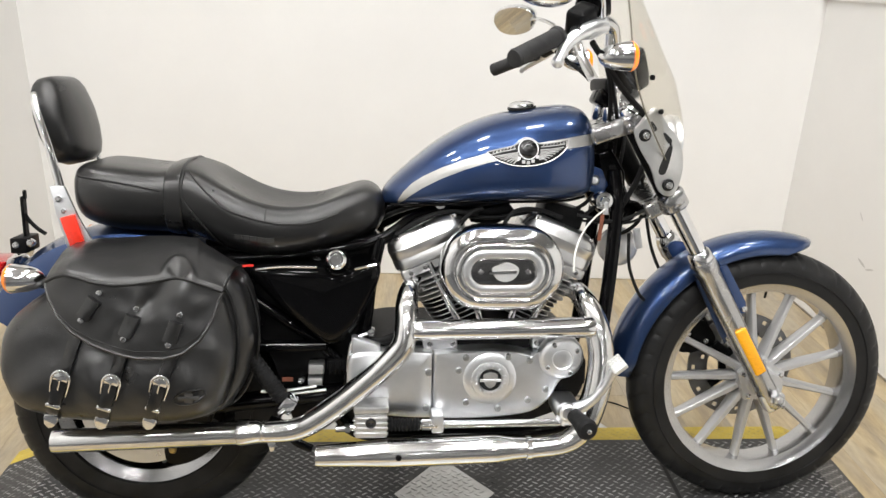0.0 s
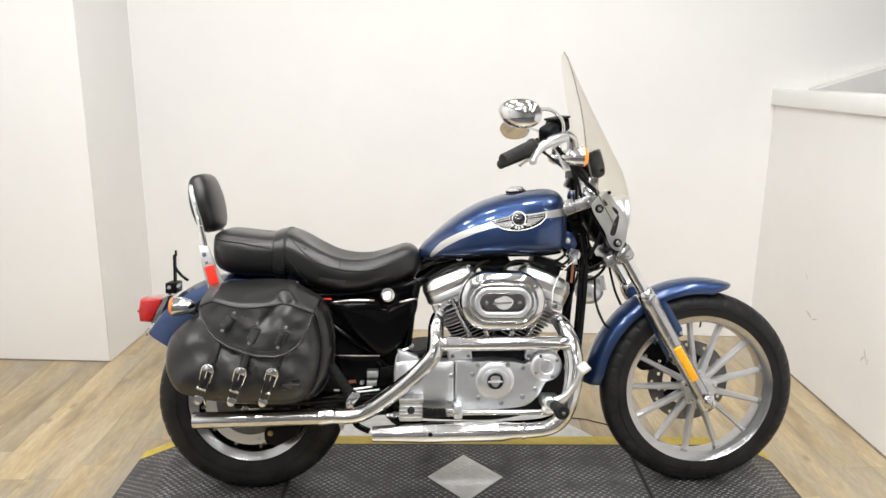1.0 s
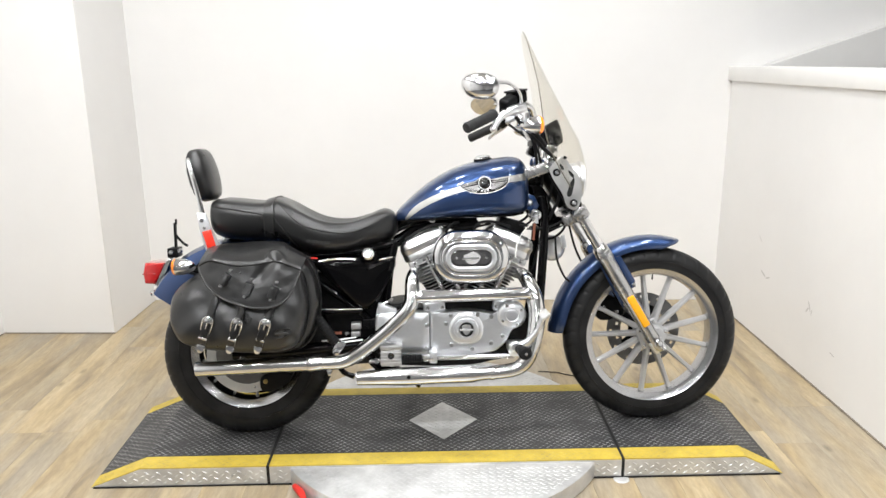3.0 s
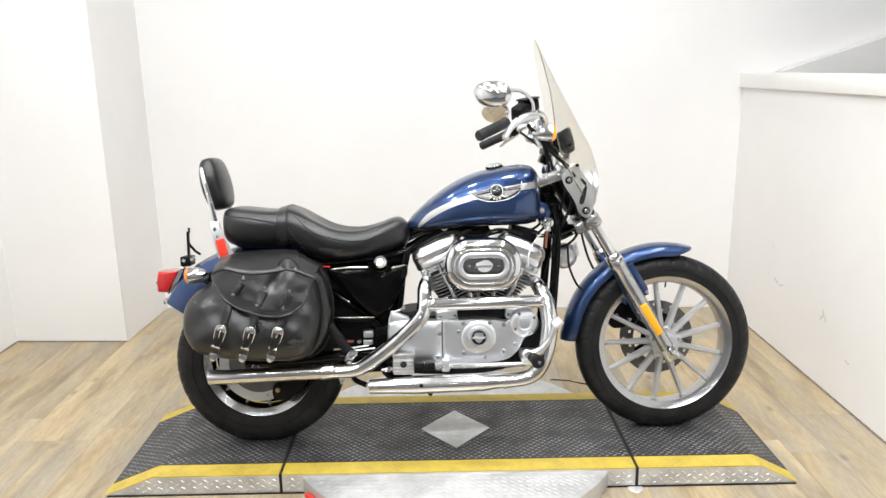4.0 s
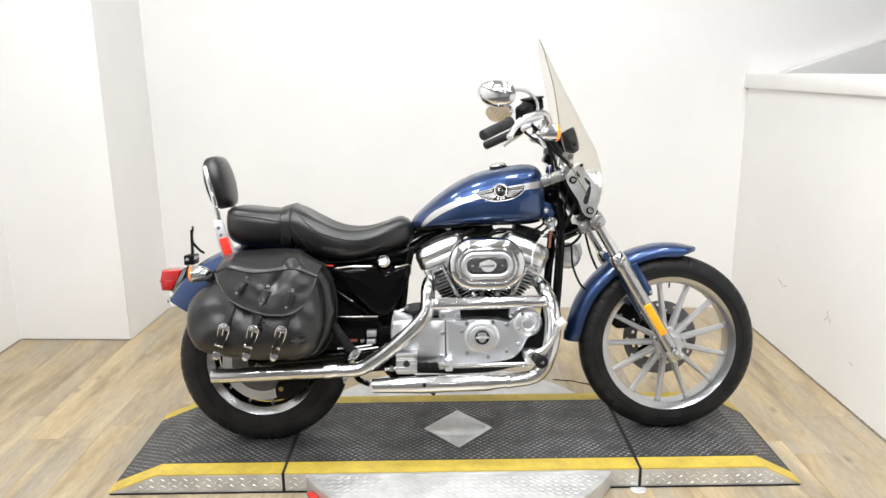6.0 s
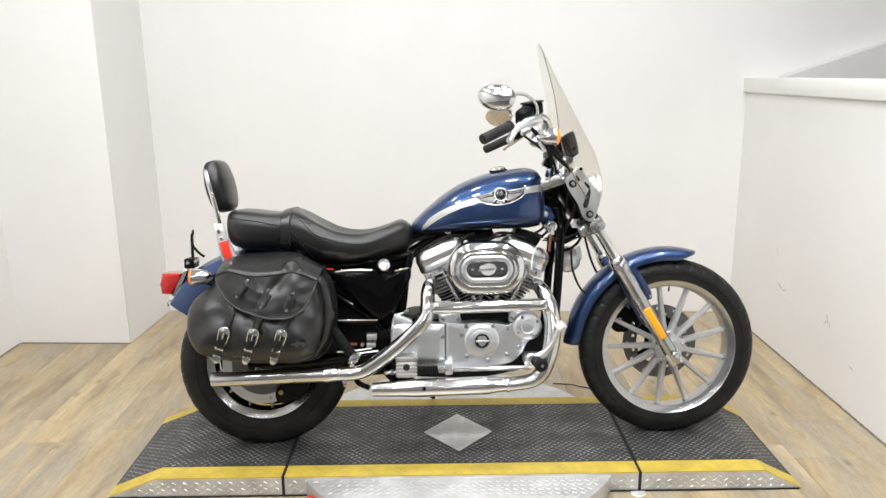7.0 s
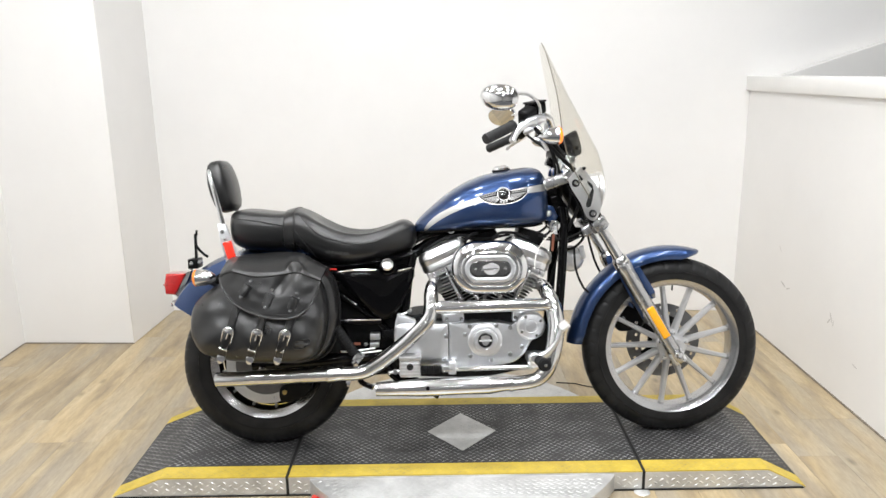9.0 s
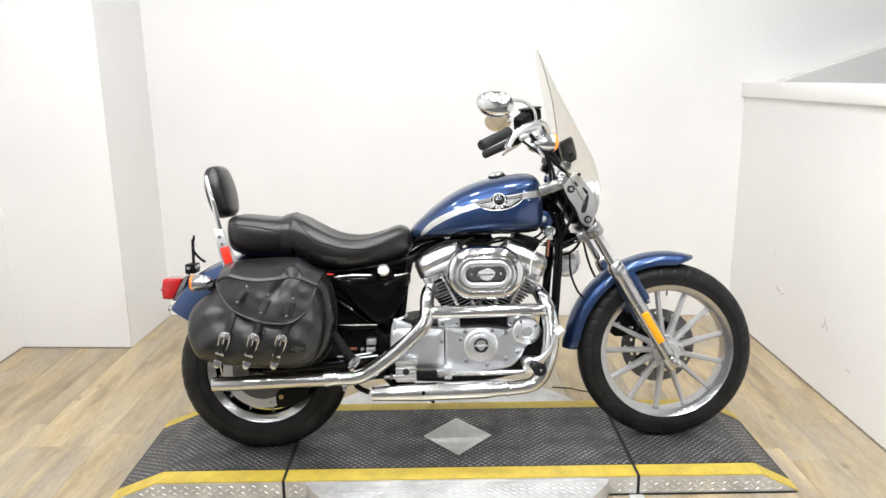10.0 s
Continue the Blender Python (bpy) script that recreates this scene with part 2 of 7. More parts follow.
def tube(bm, pts, r, seg=12, per=8, smooth=True):
    """A pipe along a curve. r: one radius or one for each given point."""
    path = spline(pts, per) if smooth else [Vector(q) for q in pts]
    n = len(path)
    if isinstance(r, (int, float)):
        rs = [r] * n
    else:
        rs = list(np.interp(np.linspace(0, 1, n), np.linspace(0, 1, len(r)), r))
    u = None
    rings = []
    for i, q in enumerate(path):
        d = (path[min(i + 1, n - 1)] - path[max(i - 1, 0)]).normalized()
        if u is None:
            u, _ = frame_of(d)
        u = (u - d * u.dot(d)).normalized()
        v = d.cross(u)
        rings.append([q + (u * math.cos(2 * math.pi * k / seg) + v * math.sin(2 * math.pi * k / seg)) * rs[i] for k in range(seg)])
    return loft(bm, rings)


def new_tube(pts, r, seg=12, per=8, smooth=True):
    return tube(bmesh.new(), pts, r, seg, per, smooth)


def plate(bm, outline, y0, y1, bevel=0.0, seg=2):
    """A flat piece: an outline of (x, z) carried from y0 to y1, its edges rounded."""
    a = [bm.verts.new((x, y0, z)) for x, z in outline]
    b = [bm.verts.new((x, y1, z)) for x, z in outline]
    f0 = bm.faces.new(a)
    f1 = bm.faces.new(list(reversed(b)))
    n = len(a)
    for i in range(n):
        bm.faces.new((a[i], b[i], b[(i + 1) % n], a[(i + 1) % n]))
    if bevel:
        bmesh.ops.bevel(bm, geom=list(f0.edges) + list(f1.edges), offset=bevel, segments=seg, profile=0.5, affect="EDGES")
    return bm


def new_plate(outline, y0, y1, bevel=0.0, seg=2):
    return plate(bmesh.new(), outline, y0, y1, bevel, seg)


def curve2(pts, per=6):
    """A smooth closed outline through (x, z) points."""
    n = len(pts)
    out = []
    for i in range(n):
        a, b, c, d = [Vector(pts[(i + k) % n]) for k in (-1, 0, 1, 2)]
        for k in range(per):
            t = k / per
            out.append(tuple(0.5 * ((2 * b) + (c - a) * t + (2 * a - 5 * b + 4 * c - d) * t * t + (3 * b - a - 3 * c + d) * t ** 3)))
    return out


def ball(bm, c, r, s=(1, 1, 1), seg=16):
    v = bmesh.ops.create_uvsphere(bm, u_segments=seg, v_segments=seg // 2, radius=r)["verts"]
    bmesh.ops.transform(bm, matrix=Matrix.Translation(c) @ Matrix.Diagonal((*s, 1)), verts=v)
    return bm


# ---- room ----
BACK, LEFT, RIGHT, FRONT, CEIL, EAST = 1.68, -2.405, 1.642, -8.2, 3.3, 5.6
SKEW = -2.58  # the back wall stands a little out of square


def wall(name, lo, hi, label, paint=None, m=None):
    return solid(name, new_box(lo, hi, 0.003, 1), paint or M_WALL, label, "wall", kind="structure", m=m)


BACK_POSE = pose(0, BACK, 0, 0, 0, SKEW)
PIER_POSE = pose(-2.1, 1.215, 0, 0, 0, SKEW)
wall("wall_north", (-1.795, 0, 0), (EAST + 0.05, 0.12, CEIL), "smooth white painted drywall behind the motorcycle", m=BACK_POSE)
wall("wall_pier", (-0.43, 0, 0), (0.310, 0.72, CEIL), "white drywall pier stepping out beside the back wall", m=PIER_POSE)
wall("wall_west", (LEFT - 0.12, -1.6, 0), (LEFT, 1.30, CEIL), "white painted side wall of the showroom bay")
# walls in M_FARWALL are unseen; their tone is set for the metal's reflections
wall("wall_west_far", (LEFT - 0.12, FRONT, 0), (LEFT, -1.6, CEIL), "unseen off-white wall out in the showroom, toned for reflections", M_FARWALL)
wall("wall_south", (LEFT - 0.12, FRONT - 0.12, 0), (EAST, FRONT, CEIL), "unseen off-white wall at the showroom far end, toned for reflections", M_FARWALL)
wall("wall_east_half", (RIGHT, -2.6, 0), (RIGHT + 0.16, 1.64, 1.312), "scuffed white half-height drywall partition")
wall("wall_far_east", (EAST, FRONT - 0.12, 0), (EAST + 0.12, BACK + 0.12, CEIL), "unseen off-white wall beyond the half-height partition", M_FARWALL)
# added sloping panel for a shadow-like area against the back wall, beyond the partition
solid("wall_slope_panel", new_plate([(RIGHT + 0.165, 0.0), (EAST - 0.005, 0.0), (EAST - 0.005, 2.62), (RIGHT + 0.165, 1.385)], -0.09, -0.004, 0.003, 1), M_SLOPE_PANEL,
      "added off-white sloping panel for a shadow-like area beyond the half wall", "wall", kind="structure", m=BACK_POSE)
solid("ledge_cap", new_box((RIGHT - 0.022, -4.24, -0.040), (RIGHT + 0.185, 0.02, 0.040), 0.006, 2, m=pose(0, 1.62, 1.338, -0.6, 0, 0)), M_CAP,
      "white painted wooden cap along the half wall", "trim", kind="structure")
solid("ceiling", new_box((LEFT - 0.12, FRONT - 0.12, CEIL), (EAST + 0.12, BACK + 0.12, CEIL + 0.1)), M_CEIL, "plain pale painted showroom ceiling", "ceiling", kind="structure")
# thin dark strips stand in for the shadow line at the walls' feet
for nm, lo, hi, m in (("foot_shade_east", (RIGHT - 0.006, -2.6, 0.001), (RIGHT - 0.0005, 1.60, 0.007), None),
                      ("foot_shade_pier", (-0.30, -0.006, 0.001), (0.310, -0.0005, 0.006), PIER_POSE),
                      ("foot_shade_west", (LEFT + 0.0005, -3, 0.001), (LEFT + 0.006, 1.215, 0.006), None)):
    solid(nm, new_box(lo, hi, m=m), M_FOOTSHADE, "thin dark strip painted in for shade along the foot of the wall", "trim", kind="structure")

# scuffs on the half wall
SCUFFS = [(0.985, 0.352, 0.030, 0.006, 20), (0.930, 0.345, 0.026, 0.004, -20), (0.505, 0.340, 0.026, 0.005, 60), (0.520, 0.318, 0.018, 0.005, 130), (0.482, 0.318, 0.016, 0.004, 95), (1.05, 0.52, 0.020, 0.003, 45), (0.28, 0.20, 0.02, 0.004, 10)]
M_SCUFF = mat("grey_scuff", (0.60, 0.585, 0.57), 0.7, var=0.06, scale=40)
for y, z, a, b, turn in SCUFFS:
    bm = bmesh.new()
    vs = [bm.verts.new((RIGHT - 0.0012, y + a * math.cos(k * math.pi / 5) * math.cos(radians(turn)) - b * math.sin(k * math.pi / 5) * math.sin(radians(turn)),
                        z + a * math.cos(k * math.pi / 5) * math.sin(radians(turn)) + b * math.sin(k * math.pi / 5) * math.cos(radians(turn)))) for k in range(10)]
    bm.faces.new(vs)
    solid("scuff_mark", bm, M_SCUFF, "faint grey scuff on the white half wall", "scuff", group="scuffs on the half wall", kind="structure")


# ---- ceiling lamps ----
def ceiling_lamp(x, y, power, size=(0.30, 0.20)):
    lamp = thing("ceiling_lamp", pose(x, y, CEIL), "small white fluorescent fixture on the ceiling", "lamp", "ceiling lamps")
    w, l = size
    part("housing", new_box((-w / 2 - 0.02, -l / 2 - 0.02, -0.05), (w / 2 + 0.02, l / 2 + 0.02, -0.001), 0.01, 2), M_LAMPBODY, lamp)
    part("diffuser", new_box((-w / 2, -l / 2, -0.062), (w / 2, l / 2, -0.052), 0.004, 1), M_LAMP, lamp)
    li = bpy.data.lights.new("ceiling_light", "AREA")
    li.shape, li.size, li.size_y, li.energy, li.color = "RECTANGLE", w, l, power, (0.97, 0.985, 1.0)
    ob = new("ceiling_light", li)
    ob.parent = lamp
    ob.matrix_basis = pose(0, 0, -0.075)
    return lamp


for x, y, p in LAMPS:
    ceiling_lamp(x, y, p)

# ---- platform: turntable disc and three-piece treadplate ramp ----
H = 0.07
X0, X1, X2, X3 = -1.275, -0.657, 0.600, 1.172
F0, F1 = -0.312, 0.300
TOP0, TOP1 = -1.100, 1.035


def lozenges(bm, x0, x1, y0, y1, place, pitch=0.028, size=(0.0105, 0.0030), rise=0.0012, keep=None, wide=0.9):
    """Rows of raised slanting lozenges, laid out on a plane and put in place by a function."""
    nx, ny = int((x1 - x0) / pitch), int((y1 - y0) / (pitch * wide))
    for i in range(nx):
        for j in range(ny):
            for k in (0, 1):
                cx = x0 + (i + 0.5 + 0.5 * k) * pitch
                cy = y0 + (j + 0.5 + 0.5 * k) * pitch * wide
                if cx > x1 - 0.012 or cy > y1 - 0.008 or cx < x0 + 0.008 or (keep and not keep(cx, cy)):
                    continue
                a = radians(32 if k == 0 else -32)
                ca, sa = math.cos(a), math.sin(a)
                l, w = size
                q = []
                for u, v, h in ((-l, 0, 0.0002), (0, -w, 0.0002), (l, 0, 0.0002), (0, w, 0.0002), (-l * 0.55, 0, rise), (l * 0.55, 0, rise)):
                    q.append(bm.verts.new(place(cx + u * ca - v * sa, cy + u * sa + v * ca, h)))
                for f in ((0, 1, 4), (1, 5, 4), (1, 2, 5), (2, 3, 5), (3, 4, 5), (3, 0, 4)):
                    bm.faces.new([q[n] for n in f])
    return bm


def top_z(x):
    """Height of the ramp's surface."""
    if x < TOP0:
        return H * max(0.0, (x - X0) / (TOP0 - X0))
    if x > TOP1:
        return H * max(0.0, (X3 - x) / (X3 - TOP1))
    return H


def in_diamond(x, y, grow=0.0):
    return abs(x + 0.033) / (0.133 + grow) + abs(y) / (0.152 + grow) < 1


platform = thing("display_platform", pose(0, 0, 0), "black treadplate motorcycle platform with worn yellow edges and sloped ends", "platform")
for k, (a, b) in enumerate(((X0, X1), (X1 + 0.006, X2 - 0.006), (X2, X3))):
    xs = sorted({a, b, *[q for q in (TOP0, TOP1) if a < q < b]})
    bm = bmesh.new()
    prof = [(x, max(0.002, top_z(x))) for x in xs] + [(x, 0.0006) for x in reversed(xs)]
    plate(bm, prof, F0, F1, 0.0)
    sec = part("ramp_section" if k != 1 else "centre_section", bm, M_STEEL, platform, "bare steel treadplate edge under black and yellow paint")
    # black field and the yellow edge strips lie on the steel
    for nm, y0, y1, mm, lab in (("black_field", -0.236, 0.236, M_BLACKTREAD, "black painted tread"), ("yellow_strip", F0 + 0.001, -0.236, M_YELLOW, "yellow painted edge strip"), ("yellow_strip", 0.236, F1 - 0.001, M_YELLOW, "yellow painted edge strip")):
        bm = bmesh.new()
        for xa, xb in zip(xs, xs[1:]):
            c = [bm.verts.new(p) for p in ((xa, y0, top_z(xa) + 0.0042), (xb, y0, top_z(xb) + 0.0042), (xb, y1, top_z(xb) + 0.0042), (xa, y1, top_z(xa) + 0.0042))]
            d = [bm.verts.new((v.co.x, v.co.y, v.co.z - 0.004)) for v in c]
            bm.faces.new(c)
            for i in range(4):
                bm.faces.new((c[i], d[i], d[(i + 1) % 4], c[(i + 1) % 4]))
        part(nm, bm, mm, sec, lab)
        bm = bmesh.new()
        lozenges(bm, a, b, y0, y1, lambda x, y, h: (x, y, top_z(x) + 0.0042 + h), keep=lambda x, y: not in_diamond(x, y, 0.012))
        tagged(part("raised_tread", bm, M_WORN_GLINT if mm is M_BLACKTREAD else M_YWORN, sec, "small raised lozenges of the treadplate"), kind="stuff")
    # tread on the upright front face
    bm = bmesh.new()
    lozenges(bm, a, b, 0.004, H - 0.002, lambda x, z, h: (x, F0 - 0.0004 - h, z), pitch=0.040, wide=0.62, size=(0.0095, 0.0034), rise=0.0022, keep=lambda x, z: z < top_z(x) - 0.008 and abs(x + 0.04) > 0.52)
    if len(bm.verts):
        tagged(part("side_tread", bm, M_STEEL, sec, "small raised lozenges of the treadplate"), kind="stuff")
    else:
        bm.free()
for xs_, w in ((X1 + 0.003, 0.010), (X2 - 0.003, 0.010)):
    part("joint", new_box((xs_ - w / 2, F0 - 0.002, 0.001), (xs_ + w / 2, F1, H + 0.0052)), M_SEAM, platform, "dark gap between platform sections")
# black strip added to draw the shadow gap below the platform's edge
part("shadow_gap_strip", new_box((X0 + 0.01, F0 - 0.004, 0.0006), (X3 - 0.01, F0 + 0.01, 0.0055)), M_SEAM, platform, "black strip standing in for the shadow gap under the platform edge")
part("foot", new_lathe([(0.001, 0.004), (0.02, 0.0038), (0.026, 0.003), (0.028, 0.001)], (X2 - 0.01, F0 - 0.012, 0.0), (0, 0, 1), 20), M_STEEL, platform, "small steel foot plate")
# bare diamond in the middle
bm = bmesh.new()
dia = [(-0.166, 0), (-0.033, -0.152), (0.100, 0), (-0.033, 0.152)]
c = [bm.verts.new((x, y, H + 0.0062)) for x, y in dia]
d = [bm.verts.new((x, y, H + 0.003)) for x, y in dia]
bm.faces.new(c)
for i in range(4):
    bm.faces.new((c[i], d[i], d[(i + 1) % 4], c[(i + 1) % 4]))
diamond = part("diamond", bm, M_STEEL, platform, "bare unpainted steel diamond")
bm = bmesh.new()
lozenges(bm, -0.17, 0.11, -0.16, 0.16, lambda x, y, h: (x, y, H + 0.0062 + h), rise=0.0014, size=(0.0110, 0.0034), keep=lambda x, y: in_diamond(x, y, -0.012))
tagged(part("raised_tread", bm, M_STEEL, diamond, "small raised lozenges of the treadplate"), kind="stuff")

turntable = thing("turntable", pose(-0.04, 0, 0), "round steel treadplate turntable under the platform", "turntable")
R_DISC = 0.620
part("disc", new_lathe([(0.001, 0.064), (R_DISC - 0.006, 0.064), (R_DISC - 0.001, 0.062), (R_DISC, 0.058), (R_DISC, 0.004), (R_DISC - 0.004, 0.001)], (0, 0, 0), (0, 0, 1), 96), M_STEEL, turntable, "scuffed bare steel disc")
bm = bmesh.new()
lozenges(bm, -R_DISC, R_DISC, -R_DISC, R_DISC, lambda x, y, h: (x, y, 0.064 + h), rise=0.0014, size=(0.0110, 0.0034), keep=lambda x, y: x * x + y * y < (R_DISC - 0.02) ** 2 and (y < F0 - 0.01 or y > F1 + 0.01))
tagged(part("raised_tread", bm, M_STEEL, turntable, "small raised lozenges of the treadplate"), kind="stuff")

cable = thing("floor_cable", pose(0, 0, 0), "thin dark cable lying on the wooden floor", "cable")
part("cord", new_tube([(0.43, 0.60, 0.003), (0.48, 0.592, 0.003), (0.52, 0.583, 0.003), (0.55, 0.562, 0.003), (0.585, 0.545, 0.003), (0.625, 0.512, 0.003), (0.67, 0.490, 0.003)], 0.0024, 6), M_SEAM, cable)

# red-handled clamp on the floor beside the disc
clamp = thing("locking_clamp", pose(-0.555, -0.36, 0.0, 0, 0, -62), "small clamp with a red grip lying by the turntable", "clamp")
part("grip", new_tube([(0.0, 0, 0.022), (0.05, 0.004, 0.026), (0.11, 0, 0.022)], [0.010, 0.013, 0.009], 12), M_REDP, clamp, "red plastic grip")
part("bracket", new_box((0.10, -0.018, 0.002), (0.16, 0.018, 0.030), 0.006, 2), M_STEEL, clamp, "grey steel bracket")

# ---- motorcycle materials ----
M_CHROME = mat("chrome", (0.76, 0.765, 0.775), 0.10, metal=1.0, var=0.04, scale=30, rvar=0.04)
M_PIPE = mat("aged_chrome_pipe", (0.70, 0.70, 0.70), 0.13, metal=1.0, var=0.06, scale=20, rvar=0.06)
M_FORK = mat("dull_fork_aluminium", (0.50, 0.50, 0.505), 0.26, metal=1.0, var=0.07, scale=14, rvar=0.08, bump=0.03, bscale=30)
M_ALU = mat("polished_aluminium", (0.90, 0.915, 0.94), 0.36, metal=1.0, var=0.05, scale=14, rvar=0.03, bump=0.012, bscale=22)
M_ROCKER = mat("satin_aluminium_cover", (0.74, 0.74, 0.745), 0.30, metal=1.0, var=0.10, scale=18, rvar=0.08, bump=0.05, bscale=40)
M_CASTALU = mat("cast_aluminium", (0.60, 0.60, 0.60), 0.36, metal=0.9, var=0.12, scale=40, rvar=0.1, bump=0.12, bscale=160)
M_SCREW = mat("dull_screw_steel", (0.55, 0.56, 0.57), 0.3, metal=1.0, var=0.1, scale=60)
M_SILVERWHEEL = mat("silver_wheel_paint", (0.50, 0.50, 0.505), 0.34, metal=0.5, var=0.06, scale=12, rvar=0.06)
M_RIMEDGE = mat("machined_rim", (0.50, 0.50, 0.505), 0.22, metal=1.0, var=0.06, scale=25, rvar=0.06)
M_BLACK = mat("gloss_black_paint", (0.0020, 0.0020, 0.0023), 0.06, var=0.3, scale=10, rvar=0.03, spec=0.16)
M_SATIN = mat("satin_black_metal", (0.004, 0.004, 0.0043), 0.42, var=0.3, scale=30, rvar=0.1, bump=0.05, bscale=120, spec=0.13)
M_FINBLACK = mat("wrinkle_black_cylinder", (0.008, 0.008, 0.0085), 0.5, var=0.3, scale=60, bump=0.2, bscale=300, spec=0.14)
M_RUBBER = mat("tyre_rubber", (0.006, 0.006, 0.0063), 0.42, var=0.0, color2=(0.0185, 0.0185, 0.0188), scale=8, rvar=0.15, bump=0.12, bscale=90, spec=0.22)
M_GRIP = mat("grip_rubber", (0.012, 0.012, 0.0125), 0.6, var=0.2, scale=40, bump=0.2, bscale=400, spec=0.15)
M_HANDGRIP = mat("dusty_grip_rubber", (0.030, 0.030, 0.031), 0.6, var=0.25, scale=40, bump=0.2, bscale=400, spec=0.3)
M_LEATHER = mat("black_saddle_leather", (0.0078, 0.0078, 0.0080), 0.30, var=0.0, color2=(0.0155, 0.0154, 0.0155), scale=9, rvar=0.08, bump=0.55, bscale=15, fine=0.14, fscale=420, spec=0.62)
M_STRAP = mat("black_strap_leather", (0.006, 0.006, 0.006), 0.30, var=0.25, scale=30, bump=0.10, bscale=90, fine=0.12, fscale=500, spec=0.6)
M_VINYL = mat("black_seat_vinyl", (0.0045, 0.0045, 0.0047), 0.29, var=0.0, color2=(0.0090, 0.0090, 0.0092), scale=5, rvar=0.07, bump=0.07, bscale=30, fine=0.18, fscale=520, spec=0.65)
M_STITCH = mat("dark_piping", (0.008, 0.008, 0.008), 0.5, var=0.2)
M_EMBOSS = mat("embossed_grey_thread", (0.045, 0.045, 0.045), 0.5, var=0.2)
M_STRIPE = mat("silver_pinstripe_paint", (0.56, 0.555, 0.54), 0.30, metal=0.75, coat=0.8, var=0.05, scale=30)
M_AMBER = mat("amber_lens", (0.85, 0.22, 0.01), 0.15, coat=0.5, var=0.12, scale=60)
M_AMBERGLOW = mat("lit_amber_lens", (1.0, 0.24, 0.01), 0.15, coat=0.5, emit=0.9)
M_RED = mat("red_lens", (0.42, 0.010, 0.010), 0.10, coat=0.6, var=0.15, scale=50)
M_REFLECT = mat("red_reflector", (0.80, 0.035, 0.015), 0.25, coat=0.4, var=0.12, scale=200, fine=0.4, fscale=350)
M_YREFLECT = mat("amber_reflector", (0.92, 0.40, 0.01), 0.25, coat=0.4, var=0.12, scale=200, fine=0.4, fscale=350)
M_ROTOR = mat("brake_rotor_steel", (0.17, 0.17, 0.17), 0.32, metal=1.0, var=0.12, scale=30, rvar=0.08)
M_DARKGLASS = mat("gauge_black", (0.01, 0.01, 0.011), 0.2, coat=0.5, var=0.2)
M_MIRROR = mat("mirror_glass", (0.92, 0.92, 0.92), 0.02, metal=1.0, rvar=0.015, scale=6)
M_DARKINLAY = mat("dark_smoked_inlay", (0.10, 0.10, 0.103), 0.16, metal=1.0, var=0.2, scale=30)
M_INSET = mat("smoked_chrome_panel", (0.24, 0.24, 0.245), 0.15, metal=1.0, var=0.15, scale=30)
M_BRASS = mat("plated_brass", (0.55, 0.42, 0.16), 0.3, metal=1.0, var=0.1, scale=40)
M_CASTGREY = mat("dull_grey_casting", (0.12, 0.12, 0.125), 0.45, metal=0.6, var=0.1, scale=30, bump=0.05, bscale=120)
M_CORD = mat("white_cord", (0.75, 0.74, 0.70), 0.7, var=0.08, scale=60)
M_TAG = mat("brown_paper_tag", (0.20, 0.065, 0.035), 0.7, var=0.15, scale=60)
M_BRACKET = mat("satin_bracket_plate", (0.72, 0.72, 0.715), 0.30, metal=0.95, var=0.06, scale=25, rvar=0.08)
M_BADGE = mat("bright_badge_metal", (0.86, 0.86, 0.86), 0.25, metal=0.6, var=0.05, scale=60)
M_WHITEPAD = mat("knurled_pedal_pad", (0.72, 0.72, 0.71), 0.4, metal=0.5, var=0.1, scale=60, fine=0.3, fscale=300)


def blue_paint():
    """Blue metallic paint with fine flake under clear coat."""
    m = mat("blue_metallic_paint", (0.022, 0.053, 0.150), 0.33, metal=0.80, coat=1.0, var=0.06, scale=3)
    nt = m.node_tree
    b = nt.nodes["Principled BSDF"]
    v = nt.nodes.new("ShaderNodeTexVoronoi")
    v.inputs["Scale"].default_value = 1400
    tc = nt.nodes.new("ShaderNodeTexCoord")
    bp = nt.nodes.new("ShaderNodeBump")
    bp.inputs["Strength"].default_value = 0.12
    bp.inputs["Distance"].default_value = 0.0005
    nt.links.new(tc.outputs["Object"], v.inputs["Vector"])
    nt.links.new(v.outputs["Distance"], bp.inputs["Height"])
    nt.links.new(bp.outputs[0], b.inputs["Normal"])
    return m


M_BLUE = blue_paint()


